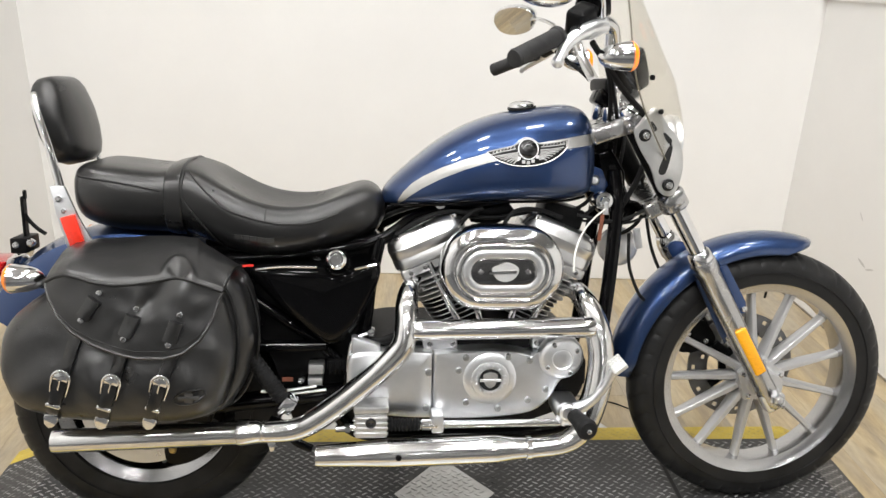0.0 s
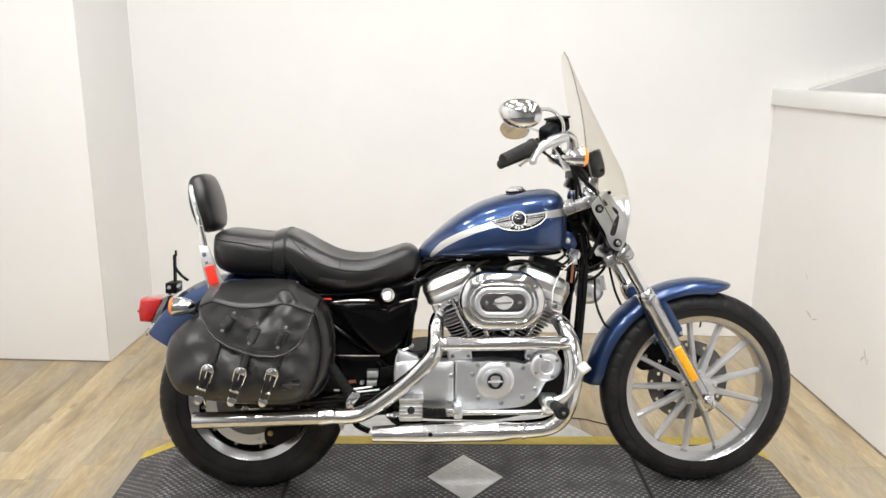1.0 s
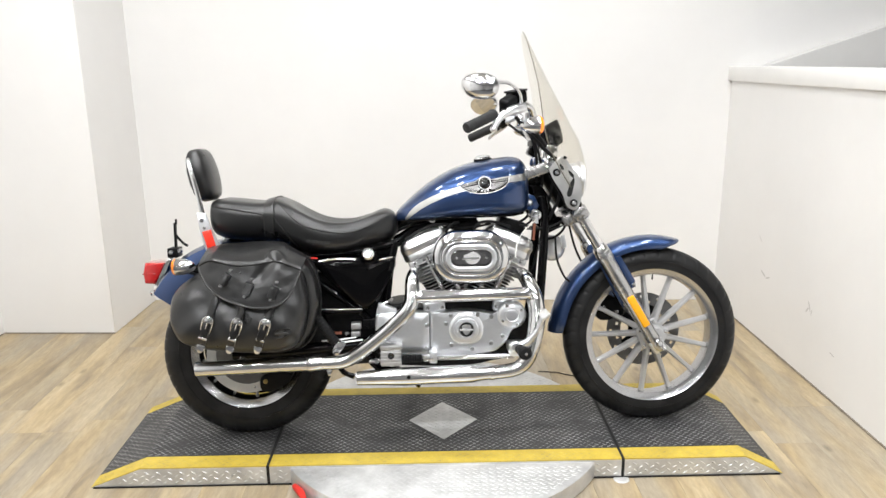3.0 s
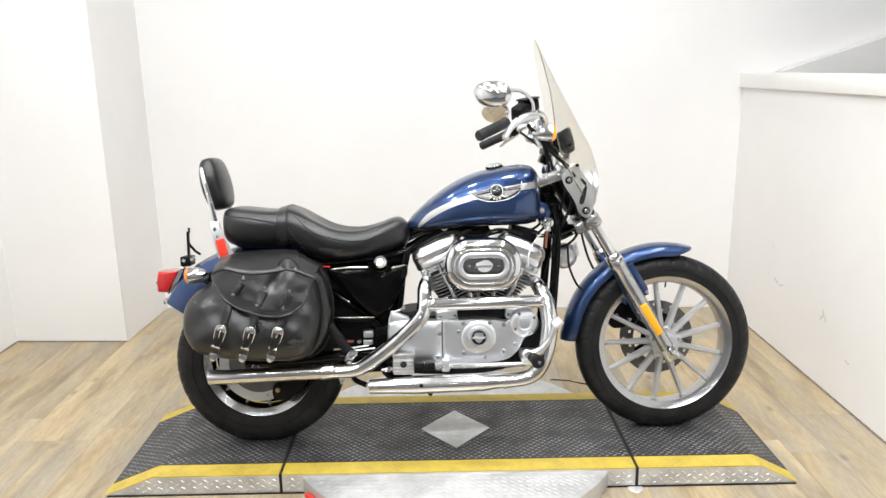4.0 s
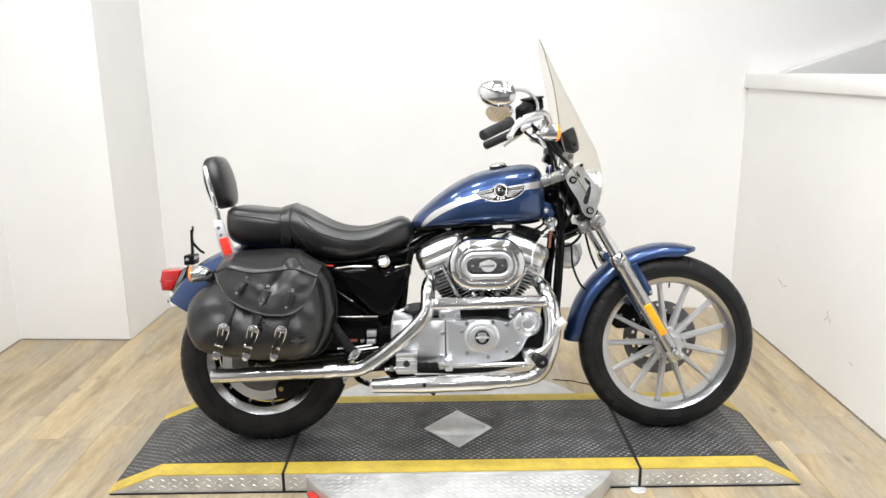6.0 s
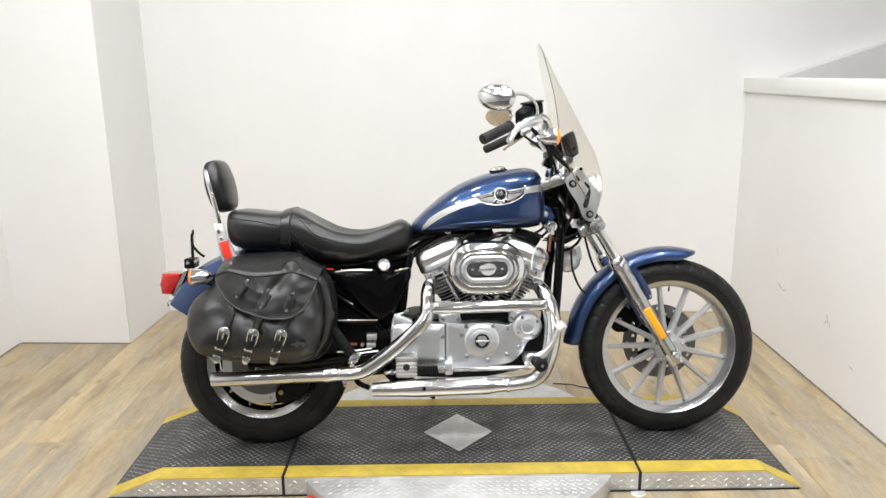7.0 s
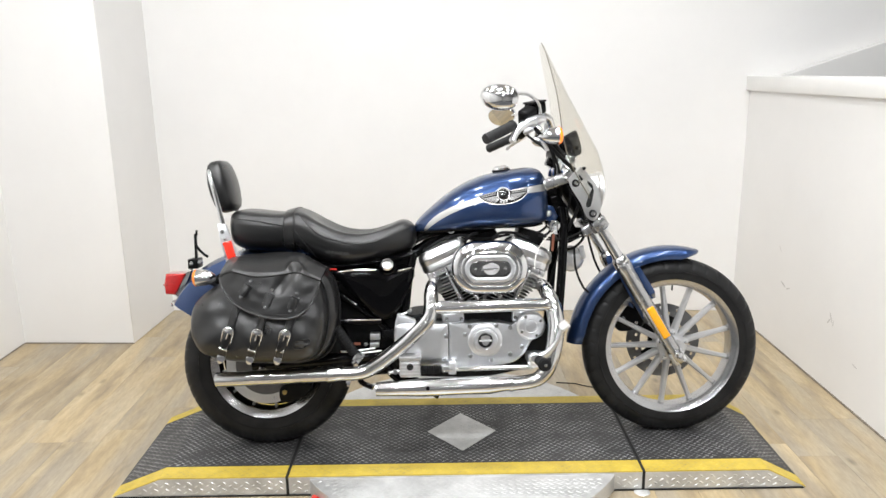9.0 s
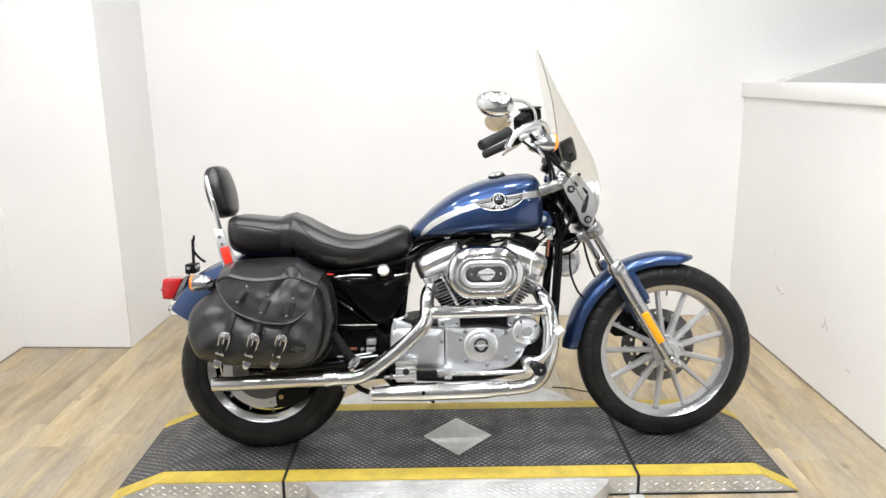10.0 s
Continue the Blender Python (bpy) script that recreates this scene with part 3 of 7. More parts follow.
def shield_material():
    """Clear acrylic with a faint warm smoke."""
    m = bpy.data.materials.new("smoked_acrylic")
    m.use_nodes = True
    nt = m.node_tree
    out = nt.nodes["Material Output"]
    nt.nodes.remove(nt.nodes["Principled BSDF"])
    tr = nt.nodes.new("ShaderNodeBsdfTransparent")
    tr.inputs[0].default_value = (0.965, 0.957, 0.934, 1)
    gl = nt.nodes.new("ShaderNodeBsdfGlossy")
    gl.inputs["Roughness"].default_value = 0.03
    lw = nt.nodes.new("ShaderNodeLayerWeight")
    lw.inputs[0].default_value = 0.5
    pw = nt.nodes.new("ShaderNodeMath")
    pw.operation = "POWER"
    pw.inputs[1].default_value = 4.0
    fr = nt.nodes.new("ShaderNodeMapRange")
    fr.inputs["To Min"].default_value, fr.inputs["To Max"].default_value = 0.025, 0.35
    nt.links.new(lw.outputs["Facing"], pw.inputs[0])
    nt.links.new(pw.outputs[0], fr.inputs["Value"])
    mx = nt.nodes.new("ShaderNodeMixShader")
    nt.links.new(fr.outputs[0], mx.inputs[0])
    nt.links.new(tr.outputs[0], mx.inputs[1])
    nt.links.new(gl.outputs[0], mx.inputs[2])
    nt.links.new(mx.outputs[0], out.inputs[0])
    return m


M_SHIELD = shield_material()

# ---- motorcycle ----
# The bike's own axes: x to its front wheel, y to its left, z up; it leans on its side stand.
BIKE_LEAN = 8.5
bike = thing("motorcycle", pose(0, -0.012, H + 0.006, -BIKE_LEAN, 0.25, 1.8), "blue and silver cruiser motorcycle with black saddlebag and windshield", "motorcycle")
FW, FR, RW, RR = Vector((0.774, -0.004, 0.334)), 0.338, Vector((-0.762, 0, 0.304)), 0.319


def tyre_mesh(R, w, bead, ribs):
    """A tyre turned about y through the origin, with slanting cuts in the shoulders."""
    bm = bmesh.new()
    n = ribs * 8
    prof = []
    for k in range(25):
        a = math.pi * (k / 24 - 0.5) * 1.06
        prof.append((math.cos(a), math.sin(a)))
    half = []
    h = R - bead
    for ca, sa in prof:
        r = bead + h * (max(ca, 0) ** 0.62)
        half.append((r, w / 2 * (math.copysign(abs(sa) ** 0.9, sa)) * (1.0 if ca > 0.3 else 0.90 + 0.33 * max(ca, 0))))
    rings = []
    for i in range(n):
        a = 2 * math.pi * i / n
        ring = []
        for k, (r, y) in enumerate(half):
            side = abs(y) / (w / 2)
            phase = (i + (4 if y > 0 else 0) + int(side * 4)) % 8
            rr = r - ((0.0060 if R > 0.33 else 0.0045) if phase < 1 and 0.24 < side < 0.95 and r > R - h * 0.52 else 0)
            if abs(y) < w * 0.055 and abs(y) > w * 0.02:
                rr -= 0.003
            ring.append((rr * math.cos(a), y, rr * math.sin(a)))
        rings.append(ring)
    loft(bm, rings, cap=False, closed=False, loop=True)
    # raised ring on the sidewall
    for s in (-1, 1):
        lathe(bm, [(bead + h * 0.34, 0), (bead + h * 0.345, 0.0016), (bead + h * 0.375, 0.0016), (bead + h * 0.38, 0)], (0, s * w * 0.487, 0), (0, s, 0), 72)
    return bm


def spoke_mesh(r0, r1, w0, w1, t0, t1):
    bm = bmesh.new()
    rings = []
    for k in range(7):
        f = k / 6
        r = r0 + (r1 - r0) * f
        flare = 0.35 * max(0, f - 0.82) / 0.18
        w = (w0 + (w1 - w0) * f) * (1 + flare) / 2
        t = (t0 + (t1 - t0) * f) / 2
        ring = []
        for j in range(10):
            a = 2 * math.pi * j / 10
            ring.append((math.copysign(abs(math.cos(a)) ** 0.6, math.cos(a)) * w, math.copysign(abs(math.sin(a)) ** 0.6, math.sin(a)) * t, r))
        rings.append(ring)
    return loft(bm, rings)


def rotor_mesh(r0, r1, t):
    """A drilled brake rotor."""
    bm = bmesh.new()
    n, rows = 120, 5
    rad = [r0 + (r1 - r0) * k / rows for k in range(rows + 1)]
    grid = {}
    for s in (0, 1):
        for k, r in enumerate(rad):
            for i in range(n):
                a = 2 * math.pi * i / n
                grid[s, k, i] = bm.verts.new((r * math.cos(a), t * (s - 0.5), r * math.sin(a)))

    def hole(k, i):
        return (k == 3 and i % 10 in (0, 1)) or (k == 1 and i % 10 in (5, 6))
    for k in range(rows):
        for i in range(n):
            j = (i + 1) % n
            if hole(k, i):
                continue
            for s in (0, 1):
                bm.faces.new((grid[s, k, i], grid[s, k, j], grid[s, k + 1, j], grid[s, k + 1, i]))
            for edge, (kk, ii) in (((k, i, k, j), (k - 1, i)), ((k + 1, i, k + 1, j), (k + 1, i)), ((k, i, k + 1, i), (k, (i - 1) % n)), ((k, j, k + 1, j), (k, j))):
                if not 0 <= kk < rows or hole(kk, ii):
                    a, b, c, d = edge
                    bm.faces.new((grid[0, a, b], grid[0, c, d], grid[1, c, d], grid[1, a, b]))
    return bm


def bolt(c, r, h, parent, axis=(0, -1, 0), material=None, name="bolt"):
    return part(name, new_lathe([(0.0004, h), (r * 0.45, h), (r * 0.5, h * 0.75), (r * 0.55, h), (r * 0.85, h * 0.92), (r, h * 0.6), (r, -0.002)], c, axis, 12), material or M_CHROME, parent)


def wheel(c, R, width, bead, flange, inner, name, nspokes, ribs, phase, spoke_mat, thin=1.0, lip=None):
    w = part(name, tyre_hub(c, 0.036, 0.09), M_SILVERWHEEL, bike, "cast silver wheel with many thin spokes")
    part("tyre", tyre_mesh(R, width, bead, ribs), M_RUBBER, w, "black road tyre with grooved shoulders", m=Matrix.Translation(c))
    rw = width * 0.40
    prof = [(inner, -rw * 0.72), (inner - 0.004, 0), (inner, rw * 0.72), (flange - 0.016, rw * 0.80), (flange - 0.004, rw), (flange, rw * 0.98), (flange - 0.002, rw * 0.86),
            (bead - 0.01, rw * 0.75), (bead - 0.02, 0), (bead - 0.01, -rw * 0.75), (flange - 0.002, -rw * 0.86), (flange, -rw * 0.98), (flange - 0.004, -rw), (flange - 0.016, -rw * 0.80)]
    rim = part("rim", new_lathe(prof, c, (0, 1, 0), 96, loop=True), M_SATIN if lip else M_RIMEDGE, w, "black rim well with a bright lip" if lip else "machined aluminium rim")
    if lip:
        part("rim_lip", new_lathe([(lip[0], -rw * 0.60), (lip[0] + 0.0015, -rw * 0.70), (lip[1] - 0.006, -rw * 0.93), (lip[1] - 0.002, -rw * 0.96), (lip[1], -rw * 0.90), (lip[1], -rw * 0.70), (lip[0] + 0.004, -rw * 0.52)], c, (0, 1, 0), 96, loop=True), M_RIMEDGE, rim, "machined rim lip")
    sp = None
    for k in range(nspokes):
        a = phase + 360 * k / nspokes
        m = Matrix.Translation(c) @ pose(0, 0, 0, 0, a, 0)
        if sp is None:
            sp = part("spoke", spoke_mesh(0.040, inner + 0.004, 0.024 * thin, 0.0145 * thin, 0.042 * thin, 0.027 * thin), spoke_mat, w, m=m)
        else:
            again(sp, m)
    return w


def tyre_hub(c, r, half):
    return new_lathe([(r * 0.4, -half), (r * 0.95, -half), (r, -half + 0.004), (r, -half * 0.55), (r * 1.45, -half * 0.42), (r * 1.5, -0.012), (r * 1.5, 0.012), (r * 1.45, half * 0.42), (r, half * 0.55), (r, half - 0.004), (r * 0.95, half), (r * 0.4, half)], c, (0, 1, 0), 40, cap=True)


front_wheel = wheel(FW, FR, 0.106, 0.257, 0.266, 0.233, "front_wheel", 13, 36, 20.5, M_SILVERWHEEL)
rear_wheel = wheel(RW, RR, 0.135, 0.212, 0.226, 0.188, "rear_wheel", 13, 40, 8.0, M_SILVERWHEEL, 0.6, (0.183, 0.2125))
# hub bosses and bolts on the near side of the front hub
part("hub_flange", new_plate(curve2([(FW.x + (0.066 if k % 2 == 0 else 0.050) * math.cos(2 * math.pi * k / 10 + 0.3), FW.z + (0.066 if k % 2 == 0 else 0.050) * math.sin(2 * math.pi * k / 10 + 0.3)) for k in range(10)], 4), -0.050, -0.036, 0.003), M_SILVERWHEEL, front_wheel)
for k in range(5):
    a = 2 * math.pi * k / 5 + 0.3
    bolt((FW.x + 0.052 * math.cos(a), -0.050, FW.z + 0.052 * math.sin(a)), 0.0075, 0.007, front_wheel)
part("brake_rotor", rotor_mesh(0.092, 0.146, 0.005), M_ROTOR, front_wheel, "drilled steel brake rotor", m=Matrix.Translation((FW.x, 0.068, FW.z)))
bm = new_lathe([(0.04, -0.004), (0.06, -0.004), (0.06, 0.004), (0.04, 0.004)], (FW.x, 0.066, FW.z), (0, 1, 0), 32, loop=True)
for k in range(5):
    box(bm, (-0.012, 0.061, 0.05), (0.012, 0.069, 0.099), 0.002, 1, m=Matrix.Translation((FW.x, 0, FW.z)) @ pose(0, 0, 0, 0, 72 * k + 20, 0))
part("rotor_carrier", bm, M_SATIN, front_wheel)
part("rotor_ring", new_lathe([(0.158, -0.005), (0.184, -0.005), (0.186, 0.0), (0.184, 0.005), (0.158, 0.005)], (RW.x, 0.045, RW.z), (0, 1, 0), 60, loop=True), M_SATIN, rear_wheel, "black wheel carrier ring")
part("valve_stem", new_rod((FW.x + 0.01, -0.004, FW.z + 0.208), (FW.x + 0.009, -0.012, FW.z + 0.230), 0.0032, 8), M_SATIN, front_wheel)
rear_rotor = part("brake_rotor", new_lathe([(0.112, -0.003), (0.146, -0.003), (0.147, 0.0), (0.146, 0.003), (0.112, 0.003)], (RW.x, -0.072, RW.z), (0, 1, 0), 72, loop=True), M_BRACKET, rear_wheel, "worn steel brake rotor")
part("rotor_carrier", new_lathe([(0.020, -0.002), (0.1125, -0.002), (0.1125, 0.002), (0.020, 0.002)], (RW.x, -0.072, RW.z), (0, 1, 0), 60, loop=True), M_CASTGREY, rear_rotor, "dull grey rotor carrier")
caliper = part("caliper_bracket", new_plate(curve2([(RW.x + 0.056, RW.z - 0.128), (RW.x + 0.095, RW.z - 0.132), (RW.x + 0.150, RW.z - 0.105), (RW.x + 0.170, RW.z - 0.070), (RW.x + 0.110, RW.z - 0.060), (RW.x + 0.056, RW.z - 0.078)], 4), -0.112, -0.050, 0.006), M_SATIN, bike, "black rear caliper bracket")
bolt((RW.x + 0.072, -0.112, RW.z - 0.094), 0.0090, 0.006, caliper, material=M_BRASS)
part("belt_pulley", new_lathe([(0.02, -0.012), (0.180, -0.012), (0.185, -0.006), (0.185, 0.014), (0.02, 0.014)], (RW.x, 0.080, RW.z), (0, 1, 0), 60, loop=True), M_SATIN, rear_wheel)

# front axle, caliper
part("axle", new_rod((FW.x, -0.150, FW.z - 0.004), (FW.x, 0.150, FW.z - 0.004), 0.011, 20), M_CHROME, bike)
part("axle_nut", new_lathe([(0.0005, 0.016), (0.008, 0.016), (0.013, 0.012), (0.0155, 0.004), (0.0155, -0.004)], (FW.x - 0.008, -0.146, FW.z - 0.010), (0, -1, 0), 6), M_CHROME, bike)
cal = part("brake_caliper", new_plate(curve2([(0.585, 0.47), (0.635, 0.475), (0.675, 0.44), (0.69, 0.40), (0.655, 0.385), (0.60, 0.375), (0.575, 0.41)], 5), 0.045, 0.105, 0.008), M_SATIN, bike, "black front brake caliper")
bolt((0.61, 0.045, 0.43), 0.008, 0.006, cal)
bolt((0.66, 0.045, 0.41), 0.008, 0.006, cal)
part("caliper_hose", new_tube([(0.60, 0.085, 0.47), (0.555, 0.095, 0.56), (0.50, 0.07, 0.66), (0.455, 0.03, 0.80), (0.44, 0.02, 0.86)], 0.0045, 8), M_GRIP, bike)
part("brake_hose", new_tube([(0.395, -0.05, 0.72), (0.40, -0.055, 0.64), (0.425, -0.06, 0.575), (0.455, -0.03, 0.545)], 0.0042, 8), M_GRIP, bike)


# ---- fenders ----
def fender(c, R, a0, a1, half, skirt, swell, n=48, tip=None, thick=0.003):
    """A crowned sheet-metal fender: an arc round the wheel from angle a0 to a1 (degrees from the front)."""
    bm = bmesh.new()
    rows_o, rows_i = [], []
    sec = []
    for k in range(17):
        f = k / 8 - 1
        if abs(f) < 0.70:
            g = f / 0.70
            sec.append((g * half * 0.92, -0.020 * g * g))
        else:
            g = (abs(f) - 0.70) / 0.30
            sec.append((math.copysign(half * (0.92 + 0.08 * min(1, g * 2.2)), f), -0.020 - (skirt - 0.020) * g))
    for i in range(n + 1):
        f = i / n
        a = radians(a0 + (a1 - a0) * f)
        r = R + swell(f)
        narrow, drop = tip(f) if tip else (1, 1)
        d = Vector((math.cos(a), 0, math.sin(a)))
        for rows, inset in ((rows_o, 0), (rows_i, thick)):
            rows.append([Vector(c) + d * (r + dz * drop - inset) + Vector((0, (y - math.copysign(inset, y)) * narrow, 0)) for y, dz in sec])
    loft(bm, [o + list(reversed(i)) for o, i in zip(rows_o, rows_i)])
    return bm


ff = part("front_fender", fender((0.772, 0, 0.336), 0.374, 74, 178, 0.064, 0.048, lambda f: 0.006 + 0.012 * f + (0.004 if f > 0.95 else 0),
                                 tip=lambda f: (min(1.0, 0.50 + 2.6 * math.sqrt(max(f, 0) * 0.6)) if f < 0.062 else (1.0 - 0.25 * max(0, (f - 0.93) / 0.07) ** 2), min(1.0, 0.25 + f * 7) if f < 0.11 else 1.0)), M_BLUE, bike, "blue metallic front fender")
for s in (-1, 1):
    part("fender_brace", new_plate(curve2([(0.545, 0.66), (0.60, 0.665), (0.655, 0.555), (0.672, 0.515), (0.650, 0.505), (0.615, 0.560)], 4), s * 0.070, s * 0.076, 0.0015), M_BLUE, ff, "blue fender mounting tab")
    part("fender_strut_arm", new_plate([(0.556, 0.612), (0.582, 0.618), (0.640, 0.505), (0.662, 0.462), (0.646, 0.450), (0.622, 0.490)], s * 0.082, s * 0.089, 0.002), M_BLUE, ff, "dark blue fender strut")
    part("fender_strut_arm", new_plate([(0.606, 0.640), (0.632, 0.650), (0.690, 0.556), (0.694, 0.530), (0.674, 0.522), (0.660, 0.538)], s * 0.082, s * 0.089, 0.002), M_BLUE, ff, "dark blue fender strut")
    bolt((0.684, s * 0.089, 0.540), 0.008, 0.008, ff, axis=(0, s, 0))
    bolt((0.652, s * 0.089, 0.466), 0.008, 0.008, ff, axis=(0, s, 0))
    bolt((0.655, s * 0.076, 0.525), 0.009, 0.008, ff, axis=(0, s, 0))
    bolt((0.585, s * 0.076, 0.64), 0.008, 0.007, ff, axis=(0, s, 0))

rf = part("rear_fender", fender((-0.775, 0, 0.345), 0.385, 60, 148.5, 0.092, 0.135, lambda f: 0.006 * math.sin(f * 3) - 0.010 * max(0, f - 0.7), n=52,
                                tip=lambda f: (1.0, min(1.0, 0.45 + f * 2.2) if f < 0.25 else 1.0)), M_BLUE, bike, "blue metallic rear fender")
part("fender_lip", new_tube([(-1.091, -0.088, 0.537), (-1.103, -0.06, 0.541), (-1.107, 0, 0.543), (-1.103, 0.06, 0.541), (-1.091, 0.088, 0.537)], 0.004, 8), M_CHROME, rf, "bright edge of the fender's tail")
for s in (-1, 1):
    part("fender_strut", new_plate(curve2([(-0.93, 0.640), (-0.80, 0.700), (-0.62, 0.690), (-0.47, 0.650), (-0.47, 0.620), (-0.62, 0.655), (-0.79, 0.662), (-0.91, 0.610)], 4), s * 0.100, s * 0.116, 0.004), M_BLACK, bike, "black fender support strut")

# ---- fork, triple clamps ----
A0, A1 = Vector((0.768, 0, 0.315)), Vector((0.363, 0, 0.994))
FD = (A1 - A0).normalized()


def on_fork(d, y=0.0, fwd=0.0):
    """A point d metres up the fork from the axle; fwd: ahead of the tube, square to it."""
    return A0 + FD * d + Vector((FD.z, 0, -FD.x)) * fwd + Vector((0, y, 0))


for s in (-1, 1):
    y = s * 0.105
    low = part("fork_slider", new_lathe([(0.004, -0.036), (0.020, -0.032), (0.026, -0.02), (0.027, 0.0), (0.0255, 0.05), (0.0265, 0.20), (0.0275, 0.31), (0.0275, 0.37), (0.031, 0.378), (0.031, 0.405), (0.027, 0.412)], on_fork(0, y), FD, 28, cap=True), M_FORK, bike, "polished aluminium fork slider")
    part("axle_clamp", new_box((-0.026, -0.021, -0.03), (0.026, 0.021, 0.026), 0.010, 3, m=Matrix.Translation(on_fork(-0.005, y)) @ pose(0, 0, 0, 0, -30.7, 0)), M_ALU, low)
    bolt(on_fork(-0.028, y - 0.012 if s < 0 else y + 0.012, 0.012), 0.007, 0.016, low, axis=(0, s, 0))
    if s < 0:
        m = Matrix.Translation(on_fork(0.150, y - 0.0285)) @ pose(0, 0, 0, 0, -30.7, 0)
        part("side_reflector", new_box((-0.0145, -0.006, -0.066), (0.0145, 0.004, 0.066), 0.005, 3, m=m), M_YREFLECT, low, "amber side reflector on the fork")
    part("dust_collar", new_lathe([(0.021, 0.40), (0.029, 0.402), (0.030, 0.412), (0.026, 0.430), (0.022, 0.434)], on_fork(0, y), FD, 24), M_CHROME, low, "chrome dust collar")
    part("fork_tube", new_rod(on_fork(0.38, y), on_fork(0.80, y), 0.0198, 24), M_CHROME, bike, "chrome fork tube")
    part("fork_cover", new_lathe([(0.021, 0.60), (0.0265, 0.602), (0.0265, 0.770), (0.021, 0.772)], on_fork(0, y), FD, 24), M_SATIN, bike, "black upper fork cover")
    part("fork_cap", new_lathe([(0.0005, 0.826), (0.010, 0.825), (0.018, 0.818), (0.021, 0.806), (0.021, 0.795)], on_fork(0, y), FD, 20), M_CHROME, bike)
for d, thick, mm, nm in ((0.575, 0.040, M_FORK, "lower_triple_clamp"), (0.785, 0.030, M_FORK, "upper_triple_clamp")):
    bm = bmesh.new()
    m = Matrix.Translation(on_fork(d)) @ pose(0, 0, 0, 0, -30.7, 0)
    box(bm, (-0.065, -0.105, -thick / 2), (0.012, 0.105, thick / 2), 0.008, 3, m=m)
    for s in (-1, 1):
        rod(bm, on_fork(d - thick / 2 - 0.003, s * 0.105), on_fork(d + thick / 2 + 0.003, s * 0.105), 0.033, 28, 0.004)
    tc_ = part(nm, bm, mm, bike, "polished aluminium triple clamp")
    for s in (-1, 1):
        bolt(on_fork(d, s * 0.13, -0.022), 0.007, 0.008, tc_, axis=(0, s, 0))
part("clamp_arm", new_box((-0.060, -0.030, -0.020), (0.040, 0.030, 0.020), 0.009, 3, m=pose(0.326, -0.095, 0.972, 0, -20, 0)), M_FORK, bike, "polished clamp arm")
part("clamp_cover", new_plate(curve2([(0.440, 0.806), (0.458, 0.832), (0.480, 0.838), (0.493, 0.820), (0.480, 0.800), (0.456, 0.794)], 4), -0.145, -0.118, 0.007), M_FORK, bike, "chrome clamp cover")
part("steering_neck", new_rod((0.395, 0, 0.742), (0.285, 0, 0.965), 0.036, 28, 0.004), M_BLACK, bike, "black steering neck")
part("neck_gusset", new_plate([(0.262, 0.905), (0.345, 0.905), (0.375, 0.80), (0.352, 0.735), (0.300, 0.795), (0.262, 0.86)], -0.034, 0.034, 0.007), M_BLACK, bike, "black frame neck")
part("neck_tube", new_rod((0.262, -0.030, 0.905), (0.345, -0.030, 0.930), 0.017, 20), M_SATIN, bike)
part("neck_cover", new_plate([(0.285, 0.915), (0.335, 0.925), (0.372, 0.870), (0.380, 0.80), (0.352, 0.752), (0.328, 0.80), (0.325, 0.87)], -0.062, 0.062, 0.010, 3), M_BLACK, bike, "gloss black neck cover")

# ---- headlamp, gauge ----
HL = Vector((0.457, 0, 0.930))
head = part("headlamp", new_lathe([(0.001, -0.034), (0.028, -0.031), (0.050, -0.020), (0.064, 0.000), (0.068, 0.025), (0.074, 0.030), (0.074, 0.044), (0.066, 0.048)], HL, (1, 0, -0.06), 36), M_ALU, bike, "chrome headlamp bowl")
part("headlamp_lens", new_lathe([(0.001, 0.062), (0.04, 0.057), (0.067, 0.045)], HL, (1, 0, -0.06), 36), M_BADGE, head, "clear headlamp lens")
gauge = part("speedometer", new_lathe([(0.002, -0.045), (0.022, -0.042), (0.034, -0.02), (0.046, 0.024), (0.048, 0.040), (0.044, 0.043), (0.043, 0.038), (0.002, 0.038)], (0.392, 0, 1.098), (-0.52, 0, 0.85), 36), M_DARKGLASS, bike, "black speedometer behind the windshield")
part("gauge_bracket", new_box((0.355, -0.020, 1.01), (0.41, 0.020, 1.065), 0.006, 2), M_CHROME, bike)
# small chrome visor between lamp and clamp
part("lamp_bracket", new_plate([(0.345, 1.000), (0.392, 1.022), (0.412, 1.008), (0.40, 0.955), (0.36, 0.965)], -0.040, 0.040, 0.006), M_ALU, bike)

# ---- windshield ----
SH = [(1.474, 0.281, 0.030, 0.278), (1.460, 0.288, 0.075, 0.279), (1.425, 0.303, 0.115, 0.285), (1.36, 0.334, 0.148, 0.299), (1.28, 0.374, 0.172, 0.316), (1.20, 0.417, 0.190, 0.326), (1.14, 0.448, 0.198, 0.332),
      (1.08, 0.482, 0.198, 0.344), (1.02, 0.501, 0.192, 0.368), (0.96, 0.514, 0.180, 0.402), (0.91, 0.512, 0.160, 0.436), (0.875, 0.503, 0.128, 0.458), (0.855, 0.490, 0.08, 0.470)]


def shield_rows():
    zs = [q[0] for q in SH][::-1]
    out = []
    for z in np.linspace(1.474, 0.855, 44):
        cx, w, ex = [float(np.interp(z, zs, [q[k] for q in SH][::-1])) for k in (1, 2, 3)]
        out.append([Vector((ex + (cx - ex) * (1 - abs(g) ** 2.2) + 0.11 * w * (g + 0.5), g * w, z)) for g in np.linspace(-1, 1, 29)])
    return out


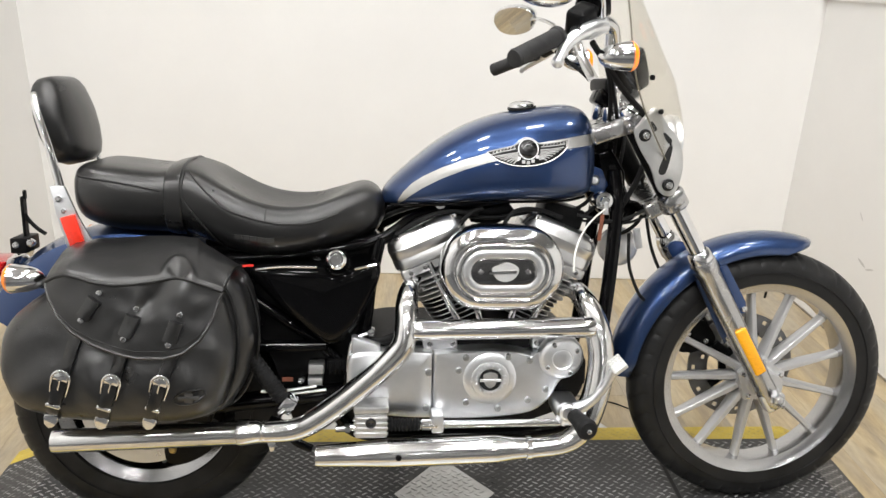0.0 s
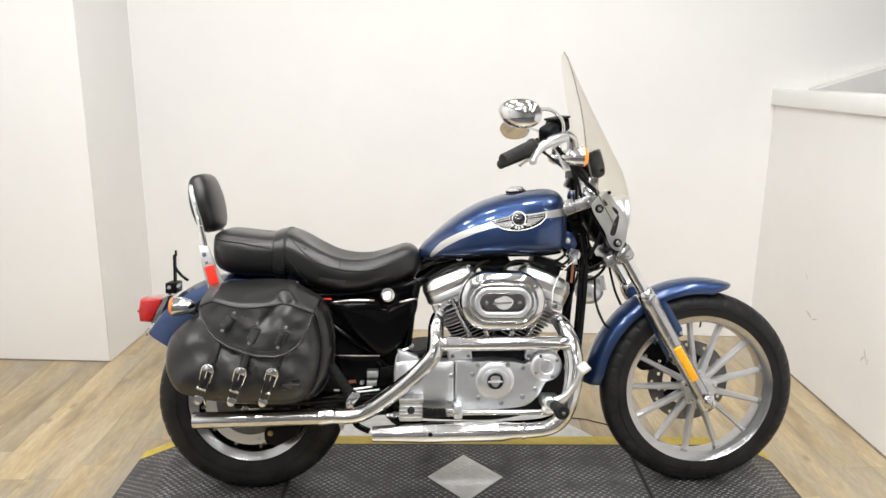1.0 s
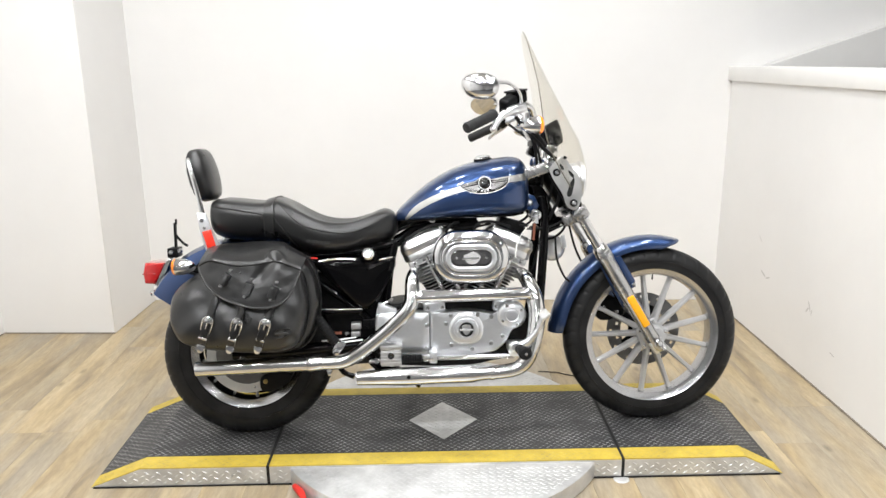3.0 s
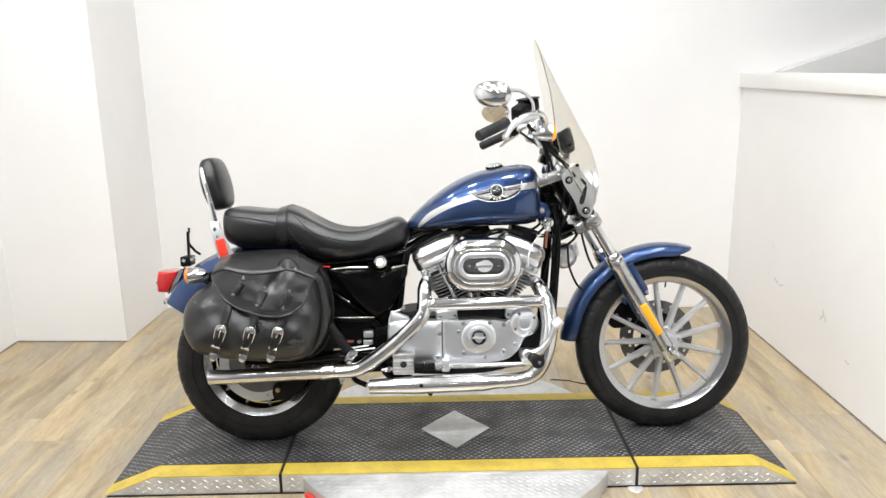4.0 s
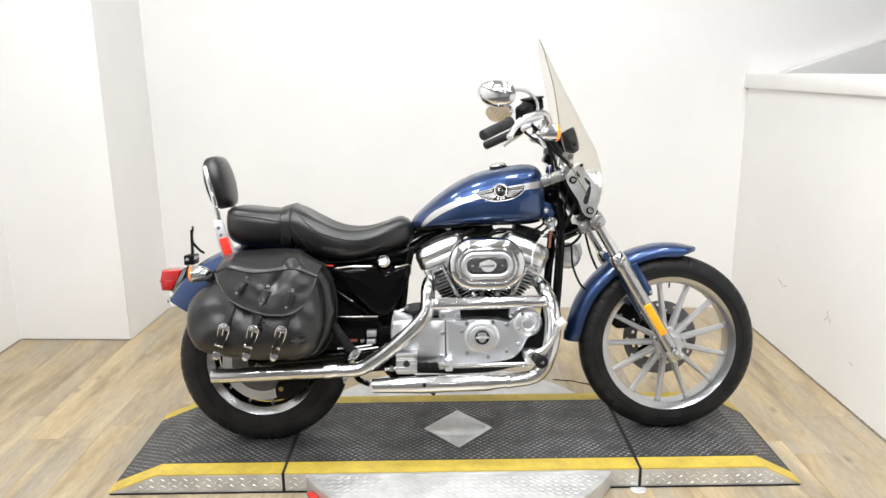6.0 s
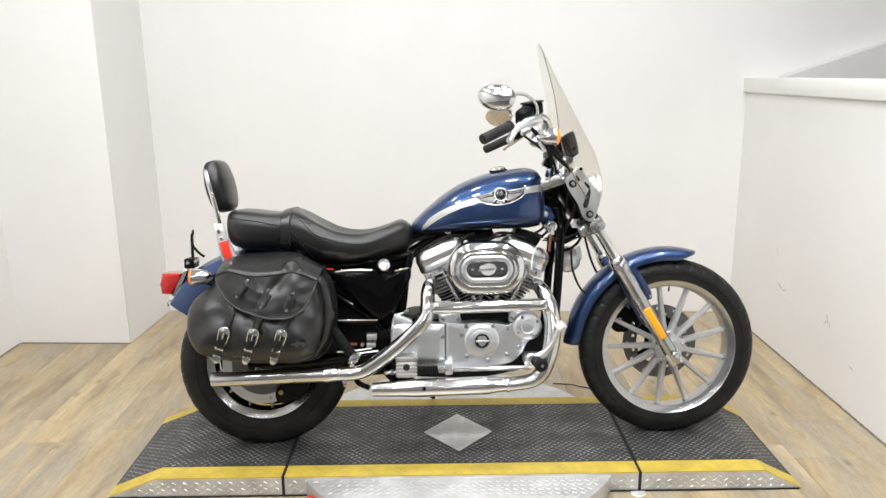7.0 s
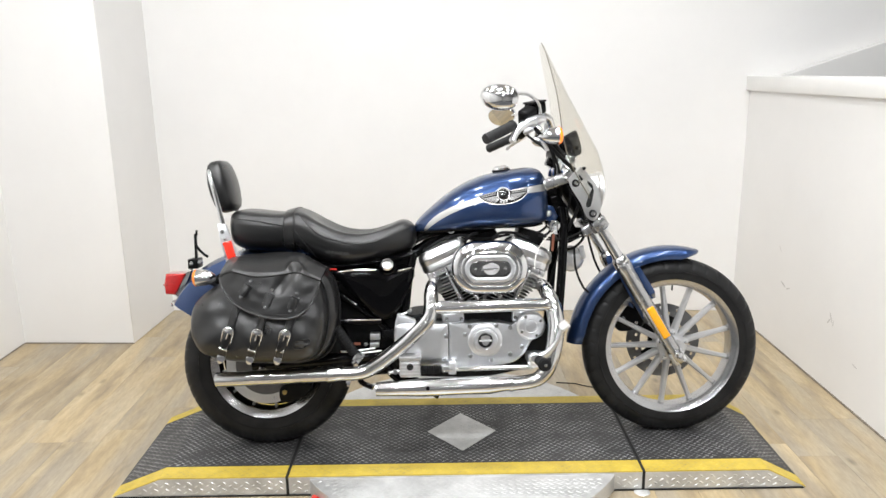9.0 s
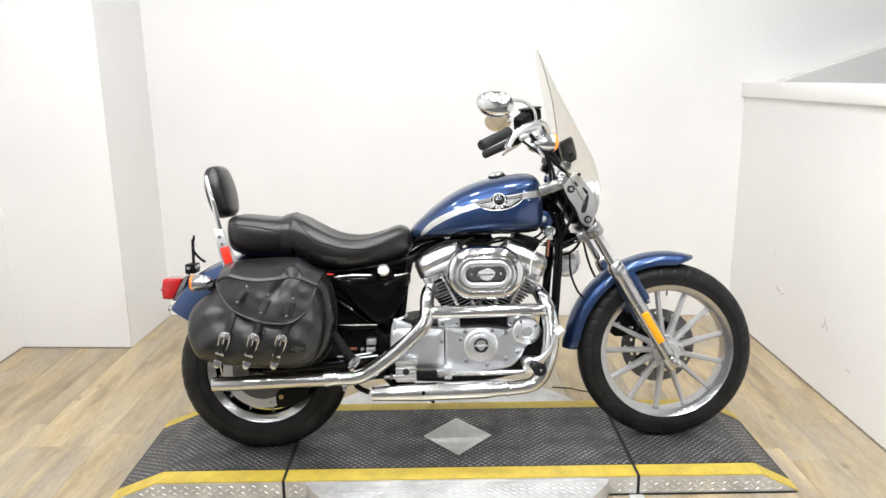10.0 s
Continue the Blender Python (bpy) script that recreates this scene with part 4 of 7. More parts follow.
rows = shield_rows()
bm = bmesh.new()
loft(bm, [r + [p - Vector((0.0032, 0, 0.0)) for p in reversed(r)] for r in rows])
shield = part("windshield", bm, M_SHIELD, bike, "clear smoked acrylic windshield", angle=60)
shield.visible_shadow = False
edge = [r[0] for r in rows] + rows[-1][2:-2:3]
M_EDGE = mat("acrylic_edge", (0.16, 0.145, 0.11), 0.35, var=0.15)
part("windshield_edge", new_tube(edge[::2] + [edge[-1]], 0.0019, 6, 2), M_EDGE, shield, "dark polished sheet edge")
for s in (-1, 1):
    out_ = curve2([(0.352, 0.972), (0.366, 0.992), (0.390, 1.020), (0.408, 1.012), (0.430, 0.982), (0.455, 0.955), (0.470, 0.905), (0.466, 0.858), (0.452, 0.828), (0.432, 0.828), (0.414, 0.846), (0.396, 0.890), (0.366, 0.936)], 4)
    bm = new_plate(out_, s * 0.150, s * 0.156, 0.0015)
    br = part("windshield_bracket", bm, M_BRACKET, bike, "polished slotted windshield bracket")
    for x0, z0, x1, z1, w in ((0.392, 0.986, 0.398, 0.976, 0.0050), (0.424, 0.962, 0.434, 0.950, 0.0056), (0.437, 0.930, 0.424, 0.884, 0.0095)):
        dv = Vector((x1 - x0, z1 - z0)).normalized()
        nv = Vector((-dv.y, dv.x)) * w
        sl = curve2([tuple(Vector((x0, z0)) + nv * 0.5 - dv * 0.004), tuple(Vector((x1, z1)) + nv * 0.9 + dv * 0.004), tuple(Vector((x1, z1)) - nv * 0.9 + dv * 0.004), tuple(Vector((x0, z0)) - nv * 0.5 - dv * 0.004)], 4)
        part("slot", new_plate(sl, s * 0.149, s * 0.1572), M_SEAM, br, "dark cut-out slot")
    for x, z in ((0.3775, 0.961), (0.4395, 0.851)):
        part("washer", new_lathe([(0.0005, 0.005), (0.012, 0.0045), (0.014, 0.001), (0.014, -0.002)], (x, s * 0.157, z), (0, s, 0), 20), M_GRIP, br)
        bolt((x, s * 0.162, z), 0.008, 0.006, br, axis=(0, s, 0))
    for k in (27, 32, 37):
        p = rows[k][2 if s < 0 else -3]
        bolt(p + Vector((0.003, s * 0.003, 0)), 0.006, 0.005, shield, axis=(0.5, s * 0.85, 0), material=M_SATIN, name="screw")

# ---- handlebar ----
bar = part("handlebar", new_tube([(0.165, -0.315, 1.163), (0.225, -0.245, 1.192), (0.272, -0.205, 1.185), (0.295, -0.165, 1.135), (0.318, -0.105, 1.082), (0.332, -0.045, 1.066), (0.334, 0.045, 1.066),
                                  (0.330, 0.105, 1.082), (0.315, 0.165, 1.135), (0.300, 0.205, 1.185), (0.268, 0.245, 1.190), (0.215, 0.305, 1.150)], 0.0128, 16), M_CHROME, bike, "chrome handlebar")
for s in (-1, 1):
    part("riser", new_lathe([(0.016, 0.0), (0.019, 0.006), (0.017, 0.03), (0.019, 0.062), (0.023, 0.068), (0.023, 0.094), (0.018, 0.098)], (0.330, s * 0.045, 0.985), (0.05, 0, 1), 20, cap=True), M_CHROME, bike, "chrome handlebar riser")
part("bar_clamp", new_box((0.308, -0.068, 1.052), (0.356, 0.068, 1.084), 0.010, 3), M_SATIN, bike, "black handlebar clamp")
part("wire_boot", new_box((-0.026, -0.040, -0.019), (0.028, 0.030, 0.019), 0.010, 3, m=pose(0.319, -0.02, 1.036, 0, 24, 0)), M_BLACK, bike, "black wiring boot")


def grip(a, b, label):
    a, b = Vector(a), Vector(b)
    h = (b - a).length
    prof = [(0.012, -0.004), (0.0195, 0.0), (0.0205, 0.008), (0.0175, 0.012)]
    for k in range(11):
        t = 0.016 + (h - 0.024) * k / 10
        prof += [(0.0178, t), (0.0172, t + 0.003)]
    prof += [(0.0185, h - 0.006), (0.0165, h), (0.006, h + 0.002)]
    return part("grip", new_lathe(prof, a, b - a, 24, cap=True), M_HANDGRIP, bar, label)


grip((0.134, -0.312, 1.157), (0.034, -0.392, 1.109), "black rubber throttle grip")
grip((0.222, 0.297, 1.152), (0.118, 0.392, 1.106), "black rubber clutch grip")
# throttle housing, master cylinder, lever on the near side
part("switch_housing", new_box((-0.030, -0.022, -0.026), (0.030, 0.022, 0.030), 0.011, 3, m=pose(0.188, -0.268, 1.190, 20, -26, 40)), M_SATIN, bar, "black switch housing")
mc = part("brake_reservoir", new_box((-0.031, -0.024, -0.019), (0.031, 0.024, 0.018), 0.007, 3, m=pose(0.221, -0.232, 1.220, 6, -12, 30)), M_BLACK, bar, "black brake fluid reservoir")
part("reservoir_lid", new_box((-0.033, -0.026, 0.018), (0.033, 0.026, 0.025), 0.003, 2, m=pose(0.221, -0.232, 1.220, 6, -12, 30)), M_SATIN, mc)
part("lever_perch", new_box((-0.030, -0.016, -0.016), (0.036, 0.016, 0.016), 0.008, 3, m=pose(0.222, -0.242, 1.178, 0, -20, 35)), M_ALU, bar, "polished lever perch")
bm = bmesh.new()
tube(bm, [(0.238, -0.250, 1.182), (0.210, -0.285, 1.176), (0.175, -0.310, 1.162), (0.148, -0.322, 1.140), (0.131, -0.330, 1.112)], [0.015, 0.0155, 0.0140, 0.0115, 0.0095], 14)
ball(bm, (0.130, -0.331, 1.108), 0.0125, seg=14)
part("brake_lever", bm, M_ALU, bar, "polished brake lever")
bm = bmesh.new()
tube(bm, [(0.262, 0.250, 1.168), (0.252, 0.300, 1.150), (0.225, 0.345, 1.128), (0.200, 0.380, 1.108)], [0.012, 0.011, 0.008, 0.006], 12)
ball(bm, (0.200, 0.380, 1.107), 0.0085, seg=12)
part("clutch_lever", bm, M_ALU, bar, "polished clutch lever")
part("switch_housing", new_box((-0.028, -0.022, -0.024), (0.028, 0.022, 0.026), 0.010, 3, m=pose(0.243, 0.270, 1.172, -20, -26, -40)), M_SATIN, bar, "black switch housing")
part("clutch_perch", new_box((-0.026, -0.015, -0.015), (0.030, 0.015, 0.015), 0.007, 3, m=pose(0.270, 0.238, 1.178, 0, -20, -35)), M_ALU, bar)


def indicator(c, axis, parent, lit):
    d = Vector(axis).normalized()
    o = Vector(c)
    b = part("turn_signal", new_lathe([(0.002, -0.052), (0.012, -0.047), (0.021, -0.034), (0.0275, -0.014), (0.030, 0.006), (0.031, 0.016)], o, d, 28), M_CHROME, parent, "chrome bullet turn signal")
    part("signal_lens", new_lathe([(0.001, 0.031), (0.012, 0.030), (0.024, 0.026), (0.0305, 0.018), (0.031, 0.014)], o, d, 28), lit, b, "amber lens")
    return b


fs = indicator((0.280, -0.262, 1.124), (1, 0, 0.04), bar, M_AMBERGLOW)
part("signal_stalk", new_rod((0.256, -0.238, 1.126), (0.262, -0.215, 1.168), 0.008, 12), M_CHROME, fs)
fs = indicator((0.330, 0.235, 1.132), (1, 0, 0.04), bar, M_AMBERGLOW)
part("signal_stalk", new_rod((0.300, 0.238, 1.135), (0.298, 0.212, 1.168), 0.008, 12), M_CHROME, fs)


def mirror(c, turn, tilt, stem, nod=0, grow=1.0):
    """A teardrop mirror: chrome shell behind a flat glass that faces local -y."""
    outl = curve2([(0.058, 0.004), (0.042, 0.030), (0.0, 0.041), (-0.040, 0.034), (-0.060, 0.008), (-0.050, -0.026), (-0.010, -0.040), (0.036, -0.030)], 4)
    outl = [(x * grow, z * (1 + (grow - 1) * 0.4)) for x, z in outl]
    m = pose(*c, nod, tilt, turn)
    bm = bmesh.new()
    rings = [[(x * f, y, z * f) for x, z in outl] for f, y in ((0.94, -0.001), (1.0, 0.001), (1.0, 0.006), (0.95, 0.014), (0.80, 0.023), (0.55, 0.030), (0.25, 0.033), (0.02, 0.034))]
    loft(bm, rings)
    sh = part("mirror", bm, M_CHROME, bar, "chrome teardrop rear-view mirror", m=m)
    part("mirror_glass", new_plate([(x * 0.93, z * 0.93) for x, z in outl], -0.0045, -0.0015, 0.0006, 1), M_MIRROR, sh, "flat mirror glass")
    part("mirror_stem", new_tube(stem, [0.0075, 0.006, 0.0055, 0.006], 10), M_CHROME, bar, "chrome mirror stem")
    return sh


mirror((0.075, -0.425, 1.238), 158, -6, [(0.232, -0.262, 1.200), (0.222, -0.285, 1.232), (0.180, -0.340, 1.256), (0.120, -0.428, 1.250)], 0, 1.06)
mirror((0.182, 0.425, 1.246), -47, -6, [(0.270, 0.262, 1.195), (0.262, 0.290, 1.226), (0.232, 0.345, 1.245), (0.214, 0.432, 1.248)], 33, 1.24)

# cables
for pts, r in (([(0.215, -0.262, 1.150), (0.262, -0.222, 1.105), (0.325, -0.165, 1.050), (0.385, -0.130, 1.000), (0.412, -0.100, 0.945), (0.400, -0.075, 0.86), (0.36, -0.065, 0.775)], 0.0068),
               ([(0.250, -0.215, 1.135), (0.285, -0.160, 1.085), (0.312, -0.100, 1.030), (0.322, -0.060, 0.965), (0.318, -0.05, 0.88), (0.280, -0.05, 0.79), (0.16, -0.05, 0.755)], 0.0048),
               ([(0.262, -0.200, 1.140), (0.300, -0.140, 1.070), (0.335, -0.080, 1.000), (0.346, -0.05, 0.935), (0.338, -0.045, 0.87), (0.295, -0.055, 0.775), (0.19, -0.05, 0.745)], 0.0048),
               ([(0.262, 0.245, 1.155), (0.340, 0.170, 1.08), (0.405, 0.09, 0.97), (0.395, 0.06, 0.86), (0.36, 0.07, 0.70), (0.31, 0.10, 0.50)], 0.0050),
               ([(0.455, -0.080, 0.840), (0.430, -0.085, 0.795), (0.385, -0.090, 0.768), (0.330, -0.095, 0.757), (0.255, -0.085, 0.770)], 0.0040),
               ([(0.462, -0.070, 0.835), (0.440, -0.075, 0.782), (0.395, -0.080, 0.755), (0.345, -0.085, 0.750), (0.270, -0.080, 0.755)], 0.0032)):
    part("control_cable", new_tube(pts, r, 8), M_GRIP, bike, "black control cable")
part("cable_sheath", new_tube([(0.262, -0.228, 1.135), (0.300, -0.188, 1.090), (0.335, -0.145, 1.055)], 0.0105, 10), M_GRIP, bike, "thick black cable boot")


# ---- fuel tank ----
def lerp(table, x, k=1):
    return float(np.interp(x, [q[0] for q in table], [q[k] for q in table]))


def smooth_table(table):
    """Smooths a table of (x, a, b, ...) rows by a spline in x."""
    cols = []
    for k in range(1, len(table[0])):
        pts = spline([Vector((q[0], q[k], 0)) for q in table], 8)
        cols.append([(v.x, v.y) for v in pts])
    return cols


class Body:
    """A rounded body lofted along x: for each x a top, a bottom and a half width; squarer below than above."""

    def __init__(self, table, up=2.2, down=3.2, belly=0.42):
        self.cols = smooth_table(table)
        self.x0, self.x1 = table[0][0], table[-1][0]
        self.up, self.down, self.belly = up, down, belly

    def size(self, x):
        return [float(np.interp(x, [q[0] for q in c], [q[1] for q in c])) for c in self.cols]

    def ring(self, x, n=56):
        top, bot, w = self.size(x)
        mid = bot + (top - bot) * self.belly
        out = []
        for i in range(n):
            a = 2 * math.pi * i / n
            ca, sa = math.cos(a), math.sin(a)
            e = self.up if sa >= 0 else self.down
            yy = math.copysign(abs(ca) ** (2 / e), ca) * w
            zz = mid + math.copysign(abs(sa) ** (2 / e), sa) * ((top - mid) if sa >= 0 else (mid - bot))
            out.append(Vector((x, yy, zz)))
        return out

    def side(self, x, z):
        """Half width at height z."""
        top, bot, w = self.size(x)
        mid = bot + (top - bot) * self.belly
        h = (top - mid) if z >= mid else (mid - bot)
        e = self.up if z >= mid else self.down
        f = min(1.0, abs(z - mid) / max(h, 1e-6))
        return w * (1 - f ** e) ** (1 / e)

    def mesh(self, xs, warp=None):
        bm = bmesh.new()
        rings = [self.ring(x) for x in xs]
        if warp:
            rings = [[warp(p) for p in r] for r in rings]
        return loft(bm, rings)


TANK = Body([(-0.203, 0.806, 0.789, 0.022), (-0.196, 0.824, 0.786, 0.044), (-0.168, 0.854, 0.785, 0.075), (-0.113, 0.902, 0.788, 0.105), (-0.06, 0.941, 0.791, 0.126), (0.0, 0.974, 0.795, 0.140), (0.06, 0.996, 0.798, 0.146),
             (0.124, 1.010, 0.800, 0.147), (0.18, 1.018, 0.800, 0.143), (0.225, 1.022, 0.802, 0.133), (0.258, 1.016, 0.806, 0.119), (0.279, 1.000, 0.814, 0.101), (0.291, 0.970, 0.830, 0.077), (0.296, 0.935, 0.850, 0.039)], 2.3, 3.4, 0.36)
xs = list(np.linspace(-0.203, -0.172, 6)) + list(np.linspace(-0.16, 0.25, 34)) + list(np.linspace(0.255, 0.296, 10))
tank = part("fuel_tank", TANK.mesh(xs), M_BLUE, bike, "blue metallic teardrop fuel tank with silver stripe")
part("tank_seam", new_tube([(x, -TANK.side(x, TANK.size(x)[1] + 0.010) * 0.985, TANK.size(x)[1] + 0.004) for x in np.linspace(-0.18, 0.27, 14)], 0.0035, 8, 3), M_BLACK, tank)


def side_strip(pathc, pathw, n, off=0.0012, sgn=-1):
    """A paint stripe on the tank's side: centre heights and half widths by x."""
    bm = bmesh.new()
    rows = []
    for x in np.linspace(pathc[0][0], pathc[-1][0], n):
        zc, hw = lerp(pathc, x), lerp(pathw, x)
        rows.append([Vector((x, sgn * (TANK.side(x, zc + hw * g) + off * (1 if abs(g) < 0.99 else 0.1)), zc + hw * g)) for g in (-1, -0.96, -0.5, 0, 0.5, 0.96, 1)])
    return loft(bm, rows, cap=False, closed=False)


for sgn in (-1, 1):
    part("tank_stripe", side_strip([(-0.165, 0.796), (-0.155, 0.808), (-0.135, 0.828), (-0.11, 0.846), (-0.07, 0.868), (-0.02, 0.889), (0.03, 0.905), (0.09, 0.919), (0.16, 0.931), (0.22, 0.940), (0.276, 0.947)],
                                   [(-0.165, 0.005), (-0.155, 0.011), (-0.13, 0.0132), (-0.07, 0.0122), (0.0, 0.0112), (0.1, 0.0108), (0.2, 0.0115), (0.276, 0.0125)], 60, sgn=sgn), M_STRIPE, tank, "silver painted stripe")
# winged emblem: plain shapes, chrome on dark


def on_tank(x, z, off):
    return Vector((x, -TANK.side(x, z) - off, z))


def emblem_piece(outline, off0, off1, material, name, parent, label=""):
    bm = bmesh.new()
    a = [bm.verts.new(on_tank(x, z, off0)) for x, z in outline]
    b = [bm.verts.new(on_tank(x, z, off1)) for x, z in outline]
    bm.faces.new(b)
    for i in range(len(a)):
        bm.faces.new((a[i], b[i], b[(i + 1) % len(a)], a[(i + 1) % len(a)]))
    return part(name, bm, material, parent, label)


BC = Vector((0.120, 0.926))
base = [(0.029, 0.918), (0.060, 0.926), (0.090, 0.934), (0.108, 0.948), (0.119, 0.950), (0.131, 0.947), (0.146, 0.938), (0.178, 0.941), (0.210, 0.946),
        (0.207, 0.930), (0.190, 0.912), (0.165, 0.899), (0.140, 0.892), (0.115, 0.889), (0.090, 0.890), (0.065, 0.896), (0.045, 0.905)]
M_EMBLEM = mat("black_emblem_enamel", (0.006, 0.006, 0.0065), 0.35, var=0.2, scale=80, spec=0.2)
UPPER, LOWER = base[:9], [base[0]] + base[:8:-1] + [base[8]]
bm = bmesh.new()
loft(bm, [[on_tank(x, lerp(LOWER, x) + (lerp(UPPER, x) - lerp(LOWER, x)) * f, o) for f, o in ((0, 0.0005), (0.03, 0.0028), (0.25, 0.0030), (0.5, 0.0030), (0.75, 0.0030), (0.97, 0.0028), (1, 0.0005))]
          for x in np.linspace(0.030, 0.2065, 44)], cap=False, closed=False)
emblem = part("tank_emblem", bm, M_EMBLEM, tank, "chrome winged tank emblem")


def outline_bar(pts, r, parent, name="emblem_line"):
    return part(name, new_tube([on_tank(x, z, 0.0030) for x, z in pts], r, 6, 3), M_BADGE, parent)


outline_bar(base + [base[0]], 0.0014, emblem)
disc_n = (on_tank(BC.x + 0.01, BC.y, 0) - on_tank(BC.x - 0.01, BC.y, 0)).cross(on_tank(BC.x, BC.y + 0.01, 0) - on_tank(BC.x, BC.y - 0.01, 0)).normalized()
disc_n = disc_n if disc_n.y < 0 else -disc_n
part("emblem_disc", new_lathe([(0.0005, 0.0095), (0.008, 0.0088), (0.0145, 0.0068), (0.0190, 0.0040), (0.0205, 0.0010)], on_tank(BC.x, BC.y, 0.001), disc_n, 28), M_DARKINLAY, emblem, "domed dark emblem centre")
outline_bar([(BC.x + 0.0218 * math.cos(a), BC.y + 0.0218 * math.sin(a)) for a in np.linspace(0, 2 * math.pi, 25)], 0.0014, emblem, "emblem_ring")
# a ribbed band along the top of each wing, then a fan of feathers
for pts in ([(0.036, 0.912), (0.062, 0.9195), (0.092, 0.9265)], [(0.148, 0.931), (0.178, 0.934), (0.204, 0.938)]):
    outline_bar(pts, 0.0012, emblem, "wing_band")
    for k in range(7):
        x = pts[0][0] + 0.006 + k * (pts[2][0] - pts[0][0] - 0.010) / 6
        zb = lerp(pts, x)
        outline_bar([(x, zb + 0.002), (x + 0.0018, zb + 0.0062)], 0.0010, emblem, "band_rib")
for k in range(7):
    f = k / 6
    outline_bar([(0.043 + 0.043 * f, 0.9085 - 0.0155 * f), (0.066 + 0.026 * f, 0.9125 - 0.0125 * f), (0.0965 + 0.002 * f, 0.9185 - 0.017 * f)], 0.0015 - 0.0003 * (k % 2), emblem, "feather")
    outline_bar([(0.2015 - 0.040 * f, 0.931 - 0.0290 * f), (0.180 - 0.026 * f, 0.9275 - 0.0215 * f), (0.147 - 0.003 * f, 0.9245 - 0.021 * f)], 0.0015 - 0.0003 * (k % 2), emblem, "feather")
# plain raised bars on the scroll under the disc
for k in range(5):
    x = 0.0985 + 0.0105 * k
    z = 0.8965 + 26.0 * (x - 0.118) ** 2
    emblem_piece([(x - 0.0036, z - 0.0035), (x + 0.0036, z - 0.0035), (x + 0.0036, z + 0.0038), (x - 0.0036, z + 0.0038)], 0.002, 0.0045, M_BADGE, "emblem_bar", emblem)
# filler cap
tcap = part("filler_cap", new_lathe([(0.0005, 0.024), (0.018, 0.023), (0.028, 0.019), (0.031, 0.013), (0.030, 0.004), (0.034, 0.002), (0.036, -0.004)], (0.127, -0.012, 1.004), (-0.10, -0.10, 1), 32), M_CHROME, tank, "chrome screw-on filler cap")
part("cap_ring", new_lathe([(0.031, 0.0045), (0.0335, 0.006), (0.0335, 0.011), (0.031, 0.0125)], (0.127, -0.012, 1.004), (-0.10, -0.10, 1), 32), M_GRIP, tcap)

# ---- seat ----
SEAT = Body([(-0.870, 0.850, 0.786, 0.070), (-0.862, 0.874, 0.758, 0.115), (-0.838, 0.886, 0.740, 0.137), (-0.79, 0.884, 0.728, 0.147), (-0.74, 0.878, 0.723, 0.149), (-0.69, 0.874, 0.721, 0.148), (-0.655, 0.879, 0.719, 0.149), (-0.630, 0.884, 0.715, 0.151),
             (-0.59, 0.872, 0.702, 0.157), (-0.54, 0.842, 0.682, 0.162), (-0.48, 0.812, 0.668, 0.164), (-0.42, 0.799, 0.666, 0.160), (-0.36, 0.801, 0.673, 0.148), (-0.31, 0.816, 0.684, 0.132), (-0.265, 0.831, 0.696, 0.114), (-0.235, 0.833, 0.708, 0.098), (-0.210, 0.820, 0.726, 0.078), (-0.194, 0.795, 0.755, 0.046)], 3.0, 3.0, 0.52)


def seat_warp(p):
    """Dishes the rider's part, raises a soft rim along both edges and tucks the side in below."""
    f = math.exp(-((p.x + 0.44) / 0.15) ** 4) + 0.22 * (1 if p.x < -0.66 else 0)
    top, bot, w = SEAT.size(p.x)
    g = max(0.0, (p.z - (bot + top) / 2) / max(top - bot, 1e-6) * 2)
    side = abs(p.y) / max(w, 1e-6)
    dish = -0.026 * max(0.0, 1 - (side / 0.74) ** 2) + 0.006 * math.exp(-((side - 0.82) / 0.12) ** 2)
    low = max(0.0, (bot + (top - bot) * 0.45 - p.z) / max(top - bot, 1e-6))
    return Vector((p.x, p.y * (1 - 0.22 * low), p.z + g * f * dish))


xs = list(np.linspace(-0.872, -0.845, 6)) + list(np.linspace(-0.83, -0.24, 60)) + list(np.linspace(-0.232, -0.194, 9))
seat = part("seat", SEAT.mesh(xs, seat_warp), M_VINYL, bike, "black stitched two-up vinyl seat")


def seat_line(pts, r, name, material, label=""):
    """Piping that lies on the near side of the seat, through (x, z) points."""
    q = []
    for x, z in spline([Vector((a, b, 0)) for a, b in pts], 5) and [(v.x, v.y) for v in spline([Vector((a, b, 0)) for a, b in pts], 5)]:
        q.append(seat_warp(Vector((x, -SEAT.side(x, z) - r * 0.2, z))))
    return part(name, new_tube(q, r, 6, 2), material, seat, label)


seat_line([(-0.850, 0.855), (-0.816, 0.850), (-0.770, 0.8445), (-0.713, 0.834), (-0.675, 0.827)], 0.0024, "piping", M_STITCH)
seat_line([(-0.618, 0.866), (-0.572, 0.820), (-0.537, 0.790), (-0.490, 0.772), (-0.454, 0.763), (-0.418, 0.757), (-0.357, 0.758), (-0.30, 0.775)], 0.0024, "piping", M_STITCH)
seat_line([(-0.628, 0.864), (-0.629, 0.814), (-0.607, 0.780), (-0.587, 0.752), (-0.570, 0.727), (-0.553, 0.702)], 0.0026, "piping", M_STITCH)
seat_line([(-0.455, 0.785), (-0.4545, 0.775), (-0.454, 0.764)], 0.0018, "piping", M_STITCH)
